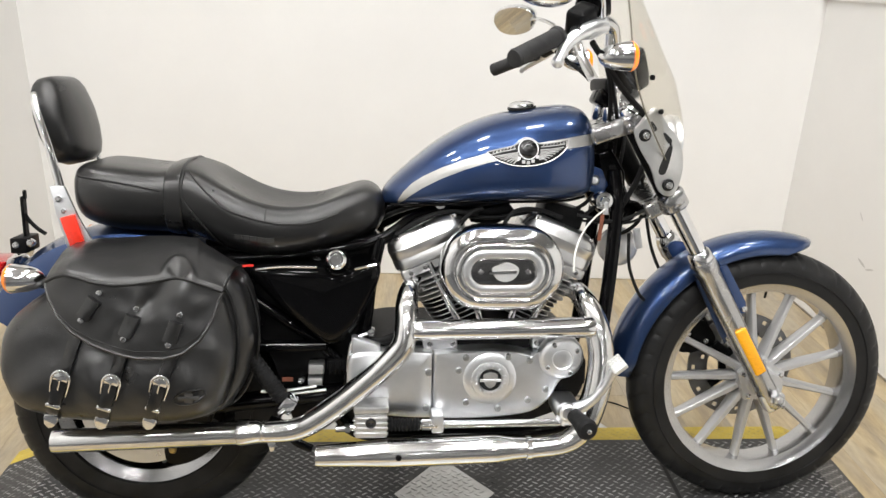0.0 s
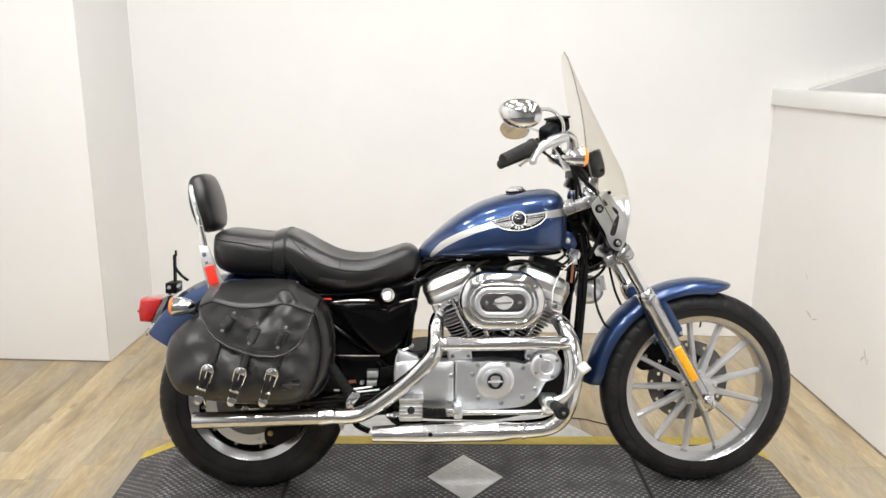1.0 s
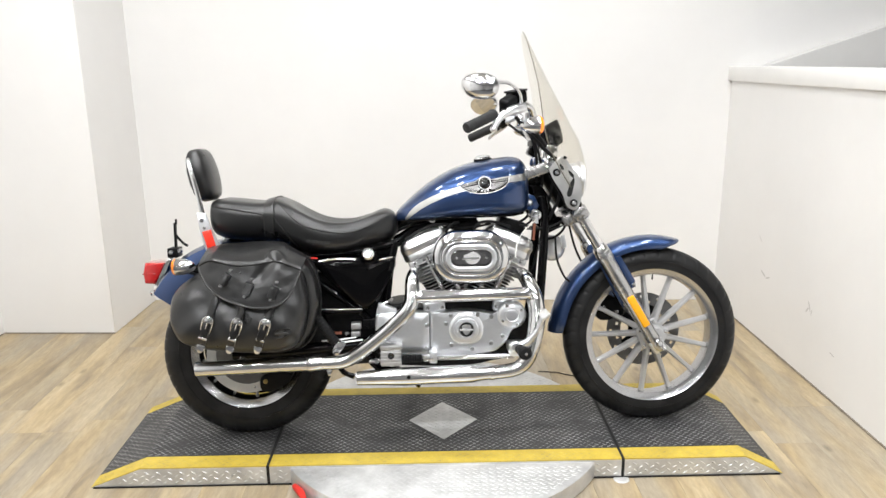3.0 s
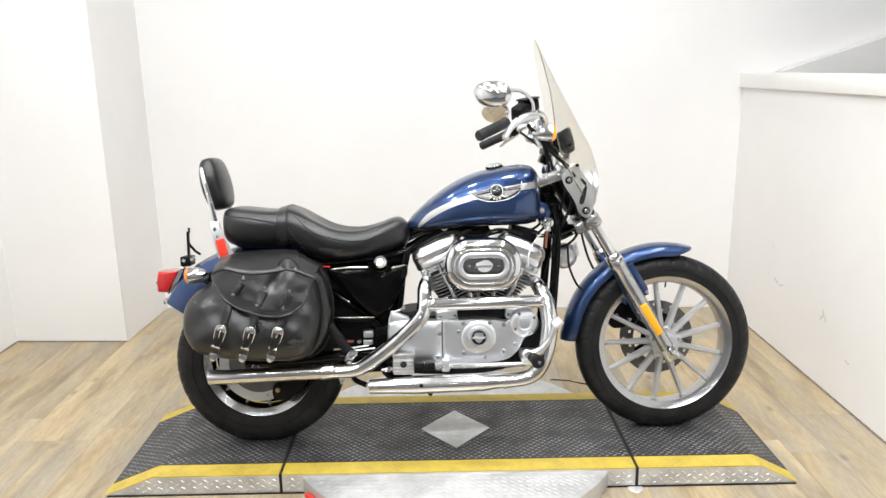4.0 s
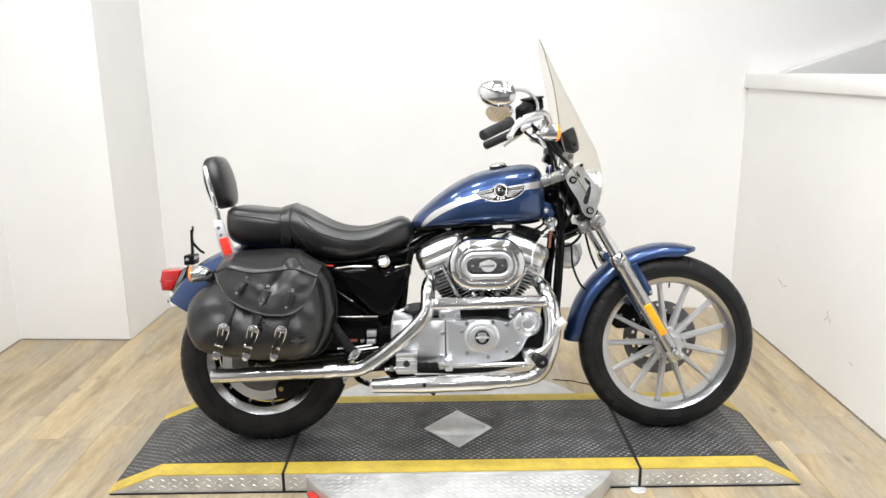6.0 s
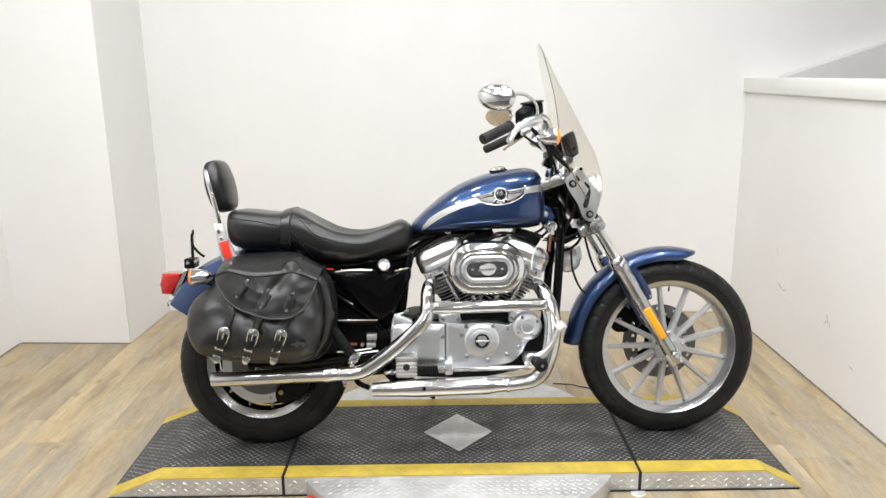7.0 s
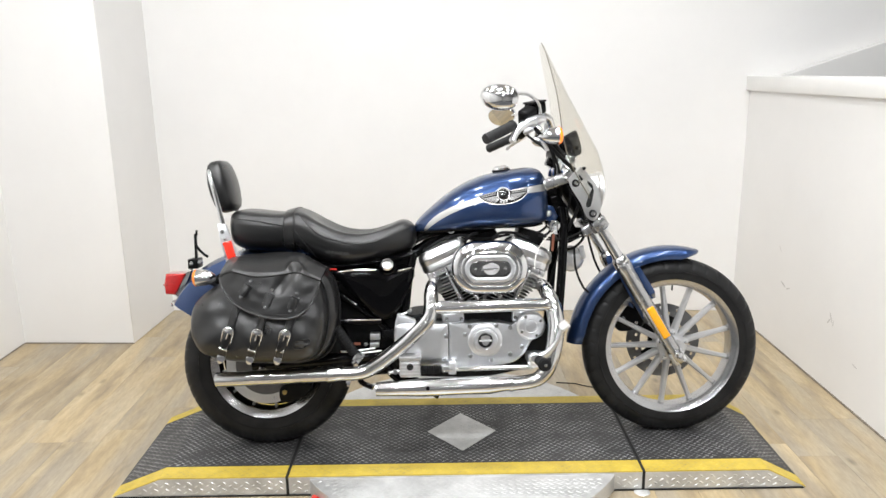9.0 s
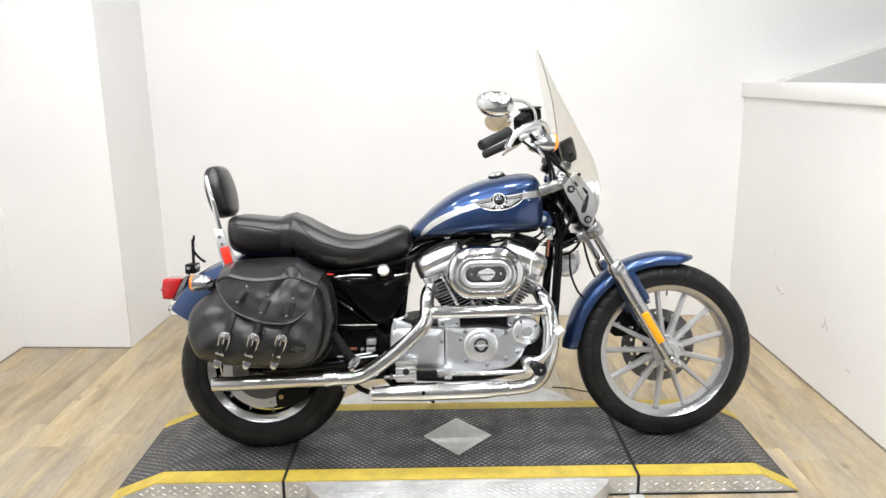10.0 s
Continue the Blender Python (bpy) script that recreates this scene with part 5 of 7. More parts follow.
# strap across the seat
bm = bmesh.new()
rings = []
for x in (-0.668, -0.665, -0.634, -0.631):
    o = 0.0028 if x in (-0.665, -0.634) else 0.0005
    r = SEAT.ring(x)
    top, bot, w = SEAT.size(x)
    c = Vector((x, 0, (top + bot) / 2))
    rings.append([c + (p - c) * (1 + o / 0.1) for p in r])
loft(bm, rings, cap=False)
part("passenger_strap", bm, M_VINYL, seat, "vinyl strap across the seat")
# embossed lettering worn to bars
for k, (x0, l, z, s) in enumerate(((-0.520, 0.016, 0.730, 0.2), (-0.501, 0.011, 0.7285, 0.15), (-0.487, 0.013, 0.7265, 0.1), (-0.471, 0.012, 0.7245, 0.1), (-0.456, 0.020, 0.7225, 0.1), (-0.500, 0.052, 0.7160, 0.05))):
    hgt = 0.0055 if k < 5 else 0.002
    bm = bmesh.new()
    f = [seat_warp(Vector((x, -SEAT.side(x, zz) - o, zz))) for o in (0.0012, -0.001) for x, zz in ((x0, z - hgt), (x0 + l, z - hgt), (x0 + l, z + hgt), (x0, z + hgt))]
    v = [bm.verts.new(p) for p in f]
    bm.faces.new(v[:4])
    for i in range(4):
        bm.faces.new((v[i], v[i + 4], v[(i + 1) % 4 + 4], v[(i + 1) % 4]))
    part("embossed_bar", bm, M_EMBOSS, seat)

# ---- backrest ----
sissy = part("sissy_bar", new_tube([(-0.864, -0.128, 0.70), (-0.884, -0.126, 0.82), (-0.905, -0.122, 0.92), (-0.928, -0.110, 1.005), (-0.938, -0.06, 1.035), (-0.940, 0, 1.04), (-0.938, 0.06, 1.035), (-0.928, 0.110, 1.005), (-0.905, 0.122, 0.92), (-0.884, 0.126, 0.82), (-0.864, 0.128, 0.70)], 0.0085, 12), M_CHROME, bike, "chrome sissy bar")
for s in (-1, 1):
    up = part("upright", new_plate([(-0.903, 0.835), (-0.872, 0.835), (-0.852, 0.775), (-0.820, 0.708), (-0.822, 0.690), (-0.874, 0.690), (-0.893, 0.772)], s * 0.134, s * 0.141, 0.002), M_ALU, sissy, "polished side plate")
    bolt((-0.885, s * 0.141, 0.808), 0.008, 0.006, up, axis=(0, s, 0))
    bolt((-0.877, s * 0.141, 0.782), 0.006, 0.005, up, axis=(0, s, 0))
    part("rear_reflector", new_box((-0.0155, -0.005, -0.036), (0.0155, 0.005, 0.036), 0.003, 2, m=pose(-0.860, s * 0.146, 0.737, 0, -15, 0)), M_REFLECT, up, "red side reflector")
bm = bmesh.new()
rings = []
padc = [(0.0, 0.010, 0.45, 0.2), (0.012, 0.026, 0.76, 0.6), (0.035, 0.033, 0.90, 1), (0.07, 0.0365, 0.99, 1), (0.105, 0.0365, 1.0, 1), (0.135, 0.0325, 0.96, 1), (0.157, 0.028, 0.88, 0.8), (0.170, 0.022, 0.78, 0.6), (0.178, 0.014, 0.66, 0.3), (0.181, 0.006, 0.50, 0.3)]
for d, t, w, _ in padc:
    c = Vector((-0.889, 0, 0.871)) + Vector((-0.205, 0, 0.979)) * d * 1.06
    fw_ = Vector((0.979, 0, 0.205))
    ring = []
    for i in range(36):
        a = 2 * math.pi * i / 36
        ca, sa = math.cos(a), math.sin(a)
        yy = math.copysign(abs(ca) ** 0.55, ca) * 0.110 * w
        xx = math.copysign(abs(sa) ** (0.7 if sa > 0 else 0.4), sa) * t + 0.012 * (1 - (yy / 0.12) ** 2) * (1 if sa > 0 else 0)
        ring.append(c + fw_ * xx + Vector((0, yy, 0)))
    rings.append(ring)
loft(bm, rings)
part("backrest_pad", bm, M_VINYL, bike, "black padded passenger backrest")
part("pad_back", new_box((-0.014, -0.095, 0.02), (-0.006, 0.095, 0.15), 0.003, 2, m=pose(-0.898, 0, 0.882, 0, -12, 0)), M_ALU, sissy)

# ---- tail: lamp, plate bracket, rear signals ----
tl = part("tail_lamp", new_plate([(-1.046, 0.656), (-1.028, 0.656), (-1.050, 0.610), (-1.074, 0.560), (-1.092, 0.566), (-1.066, 0.612)], -0.052, 0.052, 0.004), M_CHROME, bike, "chrome tail lamp housing")
lens = part("tail_lens", new_plate([(-1.122, 0.648), (-1.050, 0.649), (-1.070, 0.610), (-1.092, 0.570), (-1.126, 0.573), (-1.130, 0.610)], -0.055, 0.055, 0.009, 3), M_RED, tl, "red tail lamp lens")
part("lens_rib", new_box((-1.1315, -0.056, 0.606), (-1.078, 0.056, 0.611), 0.0015, 1), M_RED, lens)
part("lamp_base", new_tube([(-1.085, 0, 0.575), (-1.062, 0, 0.610), (-1.035, 0, 0.655)], [0.02, 0.026, 0.016], 14), M_CHROME, tl)
pb = part("plate_bracket", new_box((-1.045, -0.035, 0.664), (-1.008, 0.035, 0.700), 0.004, 2), M_SATIN, bike, "empty black number plate bracket")
part("bracket_arm", new_tube([(-1.024, 0.0, 0.755), (-1.012, 0, 0.735), (-0.995, 0, 0.716), (-0.978, 0, 0.704)], 0.0048, 8), M_SATIN, pb)
part("bracket_stay", new_box((-1.025, -0.010, 0.695), (-1.018, 0.010, 0.792), 0.002, 1), M_SATIN, pb)
part("stay_tip", new_box((-1.020, -0.006, 0.785), (-1.014, 0.006, 0.806), 0.002, 1), M_SATIN, pb)
bolt((-1.030, -0.035, 0.685), 0.008, 0.006, pb)
bolt((-0.998, -0.030, 0.690), 0.009, 0.010, pb)
for s in (-1, 1):
    rs_ = indicator((-0.942, s * 0.225, 0.655), (-1, 0, 0.02), bike, M_AMBER)
    part("signal_stalk", new_rod((-0.928, s * 0.215, 0.640), (-0.915, s * 0.105, 0.610), 0.009, 12), M_CHROME, rs_)

# ---- frame, swing arm, shocks ----
fr_ = part("frame", new_tube([(0.345, -0.062, 0.87), (0.350, -0.080, 0.80), (0.345, -0.09, 0.72), (0.336, -0.10, 0.60), (0.320, -0.10, 0.42), (0.292, -0.10, 0.29), (0.22, -0.10, 0.235), (0.0, -0.10, 0.225), (-0.24, -0.10, 0.235), (-0.32, -0.10, 0.30)], 0.0165, 16, 6), M_BLACK, bike, "gloss black tubular frame")
part("frame_tube", new_tube([(0.345, 0.062, 0.87), (0.350, 0.080, 0.80), (0.345, 0.09, 0.72), (0.336, 0.10, 0.60), (0.320, 0.10, 0.42), (0.292, 0.10, 0.29), (0.22, 0.10, 0.235), (0.0, 0.10, 0.225), (-0.24, 0.10, 0.235), (-0.32, 0.10, 0.30)], 0.0165, 16, 6), M_BLACK, fr_)
part("backbone", new_tube([(0.30, 0, 0.89), (0.10, 0, 0.845), (-0.15, 0, 0.785), (-0.24, 0, 0.74)], 0.024, 16), M_BLACK, fr_)
for s in (-1, 1):
    part("seat_rail", new_tube([(0.10, s * 0.03, 0.79), (-0.10, s * 0.055, 0.768), (-0.20, s * 0.085, 0.715), (-0.30, s * 0.10, 0.690), (-0.50, s * 0.105, 0.672), (-0.62, s * 0.11, 0.668)], 0.0115, 14), M_BLACK, fr_)
    part("rear_downtube", new_tube([(-0.205, s * 0.085, 0.715), (-0.225, s * 0.10, 0.62), (-0.245, s * 0.105, 0.48), (-0.29, s * 0.105, 0.33)], 0.0145, 14), M_BLACK, fr_)
    part("diagonal_tube", new_tube([(-0.52, s * 0.118, 0.600), (-0.43, s * 0.118, 0.535), (-0.34, s * 0.115, 0.468), (-0.28, s * 0.11, 0.40)], 0.0135, 14), M_BLACK, fr_)
    part("swing_arm", new_tube([(-0.285, s * 0.10, 0.345), (-0.45, s * 0.112, 0.335), (-0.62, s * 0.118, 0.322), (-0.80, s * 0.118, 0.318)], [0.022, 0.022, 0.020, 0.022], 14), M_BLACK, bike, "black swing arm")
    sh_ = part("shock_absorber", new_rod((-0.745, s * 0.145, 0.365), (-0.660, s * 0.145, 0.640), 0.013, 14), M_CHROME, bike, "chrome coil-over shock absorber")
    coil = []
    for k in range(90):
        a = 2 * math.pi * k / 10
        f = k / 89
        c = Vector((-0.733, s * 0.145, 0.405)).lerp(Vector((-0.675, s * 0.145, 0.590)), f)
        coil.append(c + Vector((0.95 * math.cos(a), math.sin(a), 0.29 * -math.cos(a))) * 0.025)
    part("spring", new_tube(coil, 0.0045, 6, smooth=False), M_CHROME, sh_)
part("axle", new_rod((RW.x, -0.145, RW.z), (RW.x, 0.145, RW.z), 0.012, 18), M_CHROME, bike)
part("rear_caliper", new_plate(curve2([(-0.665, 0.345), (-0.62, 0.330), (-0.60, 0.285), (-0.62, 0.245), (-0.66, 0.245), (-0.685, 0.29)], 5), -0.105, -0.050, 0.008), M_SATIN, bike, "black rear brake caliper")
part("side_stand", new_tube([(-0.25, 0.10, 0.245), (-0.19, 0.17, 0.15), (-0.12, 0.288, 0.058)], [0.011, 0.010, 0.009], 12), M_BLACK, bike, "black side stand")
part("rear_inner_guard", new_plate([(-0.53, 0.60), (-0.25, 0.64), (-0.25, 0.265), (-0.41, 0.258), (-0.425, 0.32), (-0.447, 0.42), (-0.50, 0.52)], -0.095, 0.095, 0.006), M_SATIN, bike, "black battery tray behind the side cover")
part("battery_cover", new_box((-0.60, -0.085, 0.615), (-0.205, 0.085, 0.716), 0.010, 2), M_BLACK, bike, "black battery cover under the seat")
part("belt_guard", new_box((-0.49, -0.150, 0.462), (-0.325, -0.110, 0.480), 0.006, 2), M_BLACK, bike, "black guard plate")
part("guard_edge", new_tube([(-0.485, -0.150, 0.481), (-0.40, -0.151, 0.4805), (-0.328, -0.150, 0.480)], 0.0028, 8), M_CHROME, bike)

# ---- side cover (oil tank) ----
OIL = curve2([(-0.495, 0.655), (-0.42, 0.664), (-0.33, 0.662), (-0.27, 0.655), (-0.215, 0.668), (-0.205, 0.64), (-0.228, 0.575), (-0.262, 0.512), (-0.298, 0.478), (-0.335, 0.482), (-0.395, 0.535), (-0.46, 0.600)], 5)
bm = bmesh.new()
loft(bm, [[(-0.33 + (x + 0.33) * f, y, 0.605 + (z - 0.605) * f) for x, z in OIL] for f, y in ((0.96, 0.05), (1.0, 0.04), (1.0, -0.130), (0.985, -0.143), (0.95, -0.151), (0.88, -0.156), (0.74, -0.160), (0.5, -0.163), (0.25, -0.1645), (0.03, -0.165))])
oil = part("oil_tank", bm, M_BLACK, bike, "gloss black oil tank")
part("oil_cap", new_lathe([(0.0005, 0.022), (0.012, 0.022), (0.0135, 0.0195), (0.0175, 0.0215), (0.0215, 0.018), (0.023, 0.010), (0.0225, -0.006)], (-0.300, -0.160, 0.679), (-0.05, -1, 0.25), 28), M_CHROME, oil, "chrome oil filler cap")
part("filler_neck", new_lathe([(0.028, -0.006), (0.029, 0.002), (0.025, 0.006)], (-0.300, -0.157, 0.672), (-0.05, -1, 0.25), 24), M_BLACK, oil)
# thin chrome rods stand in for highlights along the tank's top edge
part("edge_highlight", new_tube([(-0.478, -0.158, 0.657), (-0.42, -0.160, 0.664), (-0.345, -0.160, 0.663)], 0.003, 8), M_CHROME, oil)
part("edge_highlight", new_tube([(-0.262, -0.159, 0.658), (-0.240, -0.160, 0.663), (-0.215, -0.156, 0.668)], 0.003, 8), M_CHROME, oil)

# ---- small rear fittings under the side cover ----
part("relay_box", new_box((-0.370, -0.138, 0.402), (-0.334, -0.10, 0.426), 0.003, 2), M_CASTALU, bike, "grey electrical relay")
part("relay_box", new_box((-0.371, -0.140, 0.376), (-0.338, -0.10, 0.394), 0.003, 2), M_CASTALU, bike, "grey electrical relay")
part("hose_stub", new_lathe([(0.0005, 0.012), (0.007, 0.011), (0.0090, 0.006), (0.0090, -0.02)], (-0.387, -0.128, 0.3875), (0, -1, 0), 18), M_CHROME, bike)
blk = part("wiring_block", new_box((-0.326, -0.14, 0.412), (-0.272, -0.10, 0.436), 0.003, 2), M_SATIN, bike, "ribbed black connector block")
for k in range(5):
    part("rib", new_box((-0.322 + 0.0105 * k, -0.1425, 0.404), (-0.317 + 0.0105 * k, -0.139, 0.437), 0.001, 1), M_SATIN, blk)
part("tag_label", new_box((-0.430, -0.132, 0.384), (-0.406, -0.130, 0.394)), M_TAG, bike)
for pts in ([(-0.478, -0.135, 0.362), (-0.430, -0.138, 0.364), (-0.352, -0.135, 0.373)], [(-0.44, -0.13, 0.352), (-0.39, -0.132, 0.356), (-0.33, -0.13, 0.362)]):
    part("brake_line", new_tube(pts, 0.0034, 8), M_ALU, bike, "thin metal brake line")
for pts, r in (([(-0.50, -0.125, 0.505), (-0.475, -0.128, 0.485), (-0.455, -0.128, 0.462)], 0.0042), ([(-0.535, -0.122, 0.555), (-0.505, -0.126, 0.535), (-0.470, -0.128, 0.520)], 0.0040), ([(-0.44, -0.122, 0.55), (-0.41, -0.128, 0.525), (-0.385, -0.126, 0.505)], 0.0048)):
    part("wire_loom", new_tube(pts, r, 8), M_BLACK, bike)
part("loom_clip", new_rod((-0.505, -0.128, 0.515), (-0.496, -0.128, 0.500), 0.0052, 10), M_CHROME, bike)
part("loom_clip", new_rod((-0.545, -0.126, 0.562), (-0.536, -0.126, 0.553), 0.0052, 10), M_CHROME, bike)
part("vent_hose", new_tube([(-0.279, -0.150, 0.414), (-0.276, -0.155, 0.450), (-0.270, -0.155, 0.482), (-0.258, -0.150, 0.495), (-0.232, -0.145, 0.504)], 0.0040, 8), M_ALU, bike, "thin metal vent line")
part("vent_fitting", new_lathe([(0.0005, 0.010), (0.008, 0.009), (0.010, 0.003), (0.010, -0.008)], (-0.226, -0.148, 0.508), (0, -1, 0), 14), M_CHROME, bike)
part("breather_hose", new_tube([(-0.255, -0.14, 0.488), (-0.20, -0.135, 0.484), (-0.15, -0.12, 0.50)], 0.009, 10), M_GRIP, bike)
# passenger peg folded up
pp = part("passenger_peg", new_tube([(-0.492, -0.185, 0.468), (-0.455, -0.186, 0.412), (-0.423, -0.186, 0.366)], [0.017, 0.0185, 0.017], 16), M_GRIP, bike, "folded black rubber passenger peg")
for k in range(9):
    c = Vector((-0.486, -0.185, 0.458)).lerp(Vector((-0.430, -0.186, 0.375)), k / 8)
    lathe_ = new_lathe([(0.0175, -0.002), (0.0198, -0.001), (0.0198, 0.001), (0.0175, 0.002)], c, (0.56, 0, -0.83), 16)
    part("rib", lathe_, M_GRIP, pp)
part("peg_mount", new_box((-0.016, -0.018, -0.020), (0.016, 0.018, 0.020), 0.006, 2, m=pose(-0.412, -0.178, 0.350, 0, 34, 0)), M_CHROME, pp, "chrome peg clevis")
part("peg_pin", new_rod((-0.432, -0.19, 0.332), (-0.418, -0.19, 0.345), 0.009, 12), M_CHROME, pp)

# ---- engine ----
CR = Vector((0.060, 0, 0.372))


def stadium(cx, cz, hl, hh, n=48, power=2.6):
    """A long rounded outline."""
    out = []
    for i in range(n):
        a = 2 * math.pi * i / n
        x = max(0, hl - hh) * (1 if math.cos(a) > 1e-6 else -1 if math.cos(a) < -1e-6 else 0) + hh * math.cos(a)
        out.append((cx + x, cz + hh * math.sin(a)))
    return out


def oval_dish(cx, cz, hl, hh, steps):
    """Rings of one long oval, each inset by some metres at its own depth y."""
    bm = bmesh.new()
    loft(bm, [[(x, y, z) for x, z in stadium(cx, cz, hl - i, hh - i)] for i, y in steps])
    return bm


def crank_point(side, d, e=0.0, y=0.0):
    """A point d metres up the axis of a cylinder (side -1 rear, 1 front), e metres square to it."""
    a = radians(24) * side
    ax = Vector((math.sin(a), 0, math.cos(a)))
    nx = Vector((ax.z, 0, -ax.x))
    return CR + ax * d + nx * e + Vector((0, y, 0))


engine = part("crankcase", new_plate(curve2([(-0.27, 0.44), (-0.20, 0.475), (-0.06, 0.478), (0.02, 0.520), (0.10, 0.520), (0.17, 0.490), (0.265, 0.460), (0.285, 0.40), (0.26, 0.32), (0.10, 0.262), (-0.10, 0.258), (-0.24, 0.275), (-0.29, 0.34)], 5), -0.128, 0.150, 0.012, 3), M_FINBLACK, bike, "black cast engine case")
for side in (-1, 1):
    cyl = part("cylinder", new_lathe([(0.058, 0.10), (0.058, 0.305)], CR + Vector((0, 0, 0)), crank_point(side, 1) - CR, 32, cap=True), M_FINBLACK, engine, "black finned cylinder")
    m = Matrix.Translation(CR) @ pose(0, 0, 0, 0, 24 * side, 0)
    n = 11
    for k in range(n):
        d = 0.165 + 0.0128 * k
        head_ = k >= n - 5
        w = 0.072 + 0.002 * k + (0.007 if head_ else 0)
        out_ = []
        for i in range(28):
            a = 2 * math.pi * i / 28
            out_.append(Vector((math.copysign(abs(math.cos(a)) ** 0.55, math.cos(a)) * w, math.copysign(abs(math.sin(a)) ** 0.55, math.sin(a)) * (w + 0.016), 0)))
        bm = bmesh.new()
        rings = [[(p.x * f, p.y * f, d + dz) for p in out_] for f, dz in ((0.80, -0.0026), (0.985, -0.0018), (1.0, -0.0008), (1.0, 0.0010), (0.985, 0.0018), (0.80, 0.0030))]
        loft(bm, rings)
        fin = part("cooling_fin", bm, M_FINBLACK if not head_ else M_CASTALU, cyl, m=m)
        if not head_:
            bm = bmesh.new()
            loft(bm, [[(p.x * f, p.y * f, d + dz) for p in out_] for f, dz in ((0.99, -0.0013), (1.006, -0.0009), (1.006, 0.0009), (0.99, 0.0013))], cap=False)
            part("fin_edge", bm, M_ALU, cyl, m=m)
    # head and rocker box in three tiers
    bm = bmesh.new()
    box(bm, (-0.094, -0.104, 0.306), (0.094, 0.09, 0.332), 0.008, 3, m=m)
    hd = part("cylinder_head", bm, M_CASTALU, engine, "cast aluminium cylinder head", )
    bm = bmesh.new()
    rings = []
    for f, g, d in ((0.94, 0.94, 0.328), (1.0, 1.0, 0.333), (1.0, 1.0, 0.352), (0.985, 0.98, 0.355), (0.985, 0.98, 0.358), (1.0, 1.0, 0.361), (1.0, 1.0, 0.378), (0.97, 0.97, 0.381), (0.95, 0.95, 0.392), (0.86, 0.88, 0.404), (0.70, 0.75, 0.409)):
        ring = []
        for i in range(36):
            a = 2 * math.pi * i / 36
            ring.append(m @ Vector((math.copysign(abs(math.cos(a)) ** 0.42, math.cos(a)) * 0.097 * f + side * 0.006 + (1 - f) * 0.01 * -side, math.copysign(abs(math.sin(a)) ** 0.42, math.sin(a)) * 0.108 * g - 0.006, d)))
        rings.append(ring)
    loft(bm, rings)
    rb = part("rocker_box", bm, M_ROCKER, engine, "polished aluminium rocker cover")
    for e in (-0.068, 0.0, 0.072):
        bolt(m @ Vector((e, -0.090, 0.398)), 0.0075, 0.010, rb, axis=m.to_3x3() @ Vector((0, -0.2, 1)))
    for e in (-0.07, -0.035, 0.035, 0.07):
        bolt(m @ Vector((e, -0.104, 0.319)), 0.0065, 0.007, hd)
    # pushrod tubes
    for e in (-0.022, 0.030):
        a0 = Vector((CR.x + side * 0.052 + e * 0.9, -0.118, 0.500))
        a1 = m @ Vector((e * 1.5 - side * 0.01, -0.098, 0.325))
        pr = part("pushrod_tube", new_rod(a0, a1, 0.0088, 14), M_CHROME, engine, "chrome pushrod tube")
        part("pushrod_collar", new_rod(a0.lerp(a1, 0.30), a0.lerp(a1, 0.52), 0.0112, 14), M_CHROME, pr)
    lb = part("lifter_block", new_box((-0.040, -0.150, 0.462), (0.040, -0.105, 0.505), 0.009, 3, m=pose(CR.x + side * 0.060, 0, 0, 0, 8 * side, 0) @ pose(0, 0, 0)), M_ALU, engine, "polished tappet block")
    for e in (-0.026, 0.026):
        bolt((CR.x + side * 0.060 + e + side * 0.065, -0.150, 0.478), 0.0072, 0.007, lb)
# intake, carburettor mass behind the air cleaner, and upper brackets
part("carburettor", new_box((0.005, -0.14, 0.60), (0.115, -0.04, 0.70), 0.014, 3), M_CASTALU, engine, "grey carburettor body")
part("intake_manifold", new_tube([(-0.02, -0.02, 0.655), (0.06, -0.05, 0.65), (0.14, -0.02, 0.655)], 0.026, 14), M_CASTALU, engine)
part("engine_mount", new_plate([(0.02, 0.775), (0.10, 0.790), (0.12, 0.765), (0.06, 0.735), (0.01, 0.745)], -0.05, 0.05, 0.006), M_SATIN, engine, "black top engine mount")
part("coil_cover", new_box((-0.050, -0.065, -0.024), (0.050, 0.03, 0.024), 0.006, 2, m=pose(0.228, 0, 0.764, 0, 16, 0)), M_SATIN, bike, "black ignition coil")
part("eye_bolt", new_lathe([(0.007, -0.003), (0.0125, -0.003), (0.0125, 0.003), (0.007, 0.003)], (-0.068, -0.085, 0.795), (0, -1, 0), 20, loop=True), M_CHROME, bike)
for pts, r in (([(-0.195, -0.07, 0.700), (-0.13, -0.085, 0.745), (-0.06, -0.085, 0.775), (0.02, -0.085, 0.772)], 0.006), ([(-0.185, -0.06, 0.69), (-0.12, -0.075, 0.730), (-0.05, -0.075, 0.762), (0.06, -0.07, 0.760), (0.15, -0.07, 0.775)], 0.0048),
               ([(0.075, -0.09, 0.700), (0.078, -0.10, 0.745), (0.105, -0.10, 0.780), (0.16, -0.09, 0.782), (0.22, -0.08, 0.762)], 0.0055), ([(0.11, -0.09, 0.70), (0.12, -0.095, 0.74), (0.15, -0.09, 0.765), (0.21, -0.07, 0.745)], 0.0045),
               ([(-0.03, -0.09, 0.735), (0.0, -0.10, 0.775), (0.03, -0.09, 0.785)], 0.0055)):
    part("spark_lead", new_tube(pts, r, 8), M_GRIP, bike, "black plug lead")

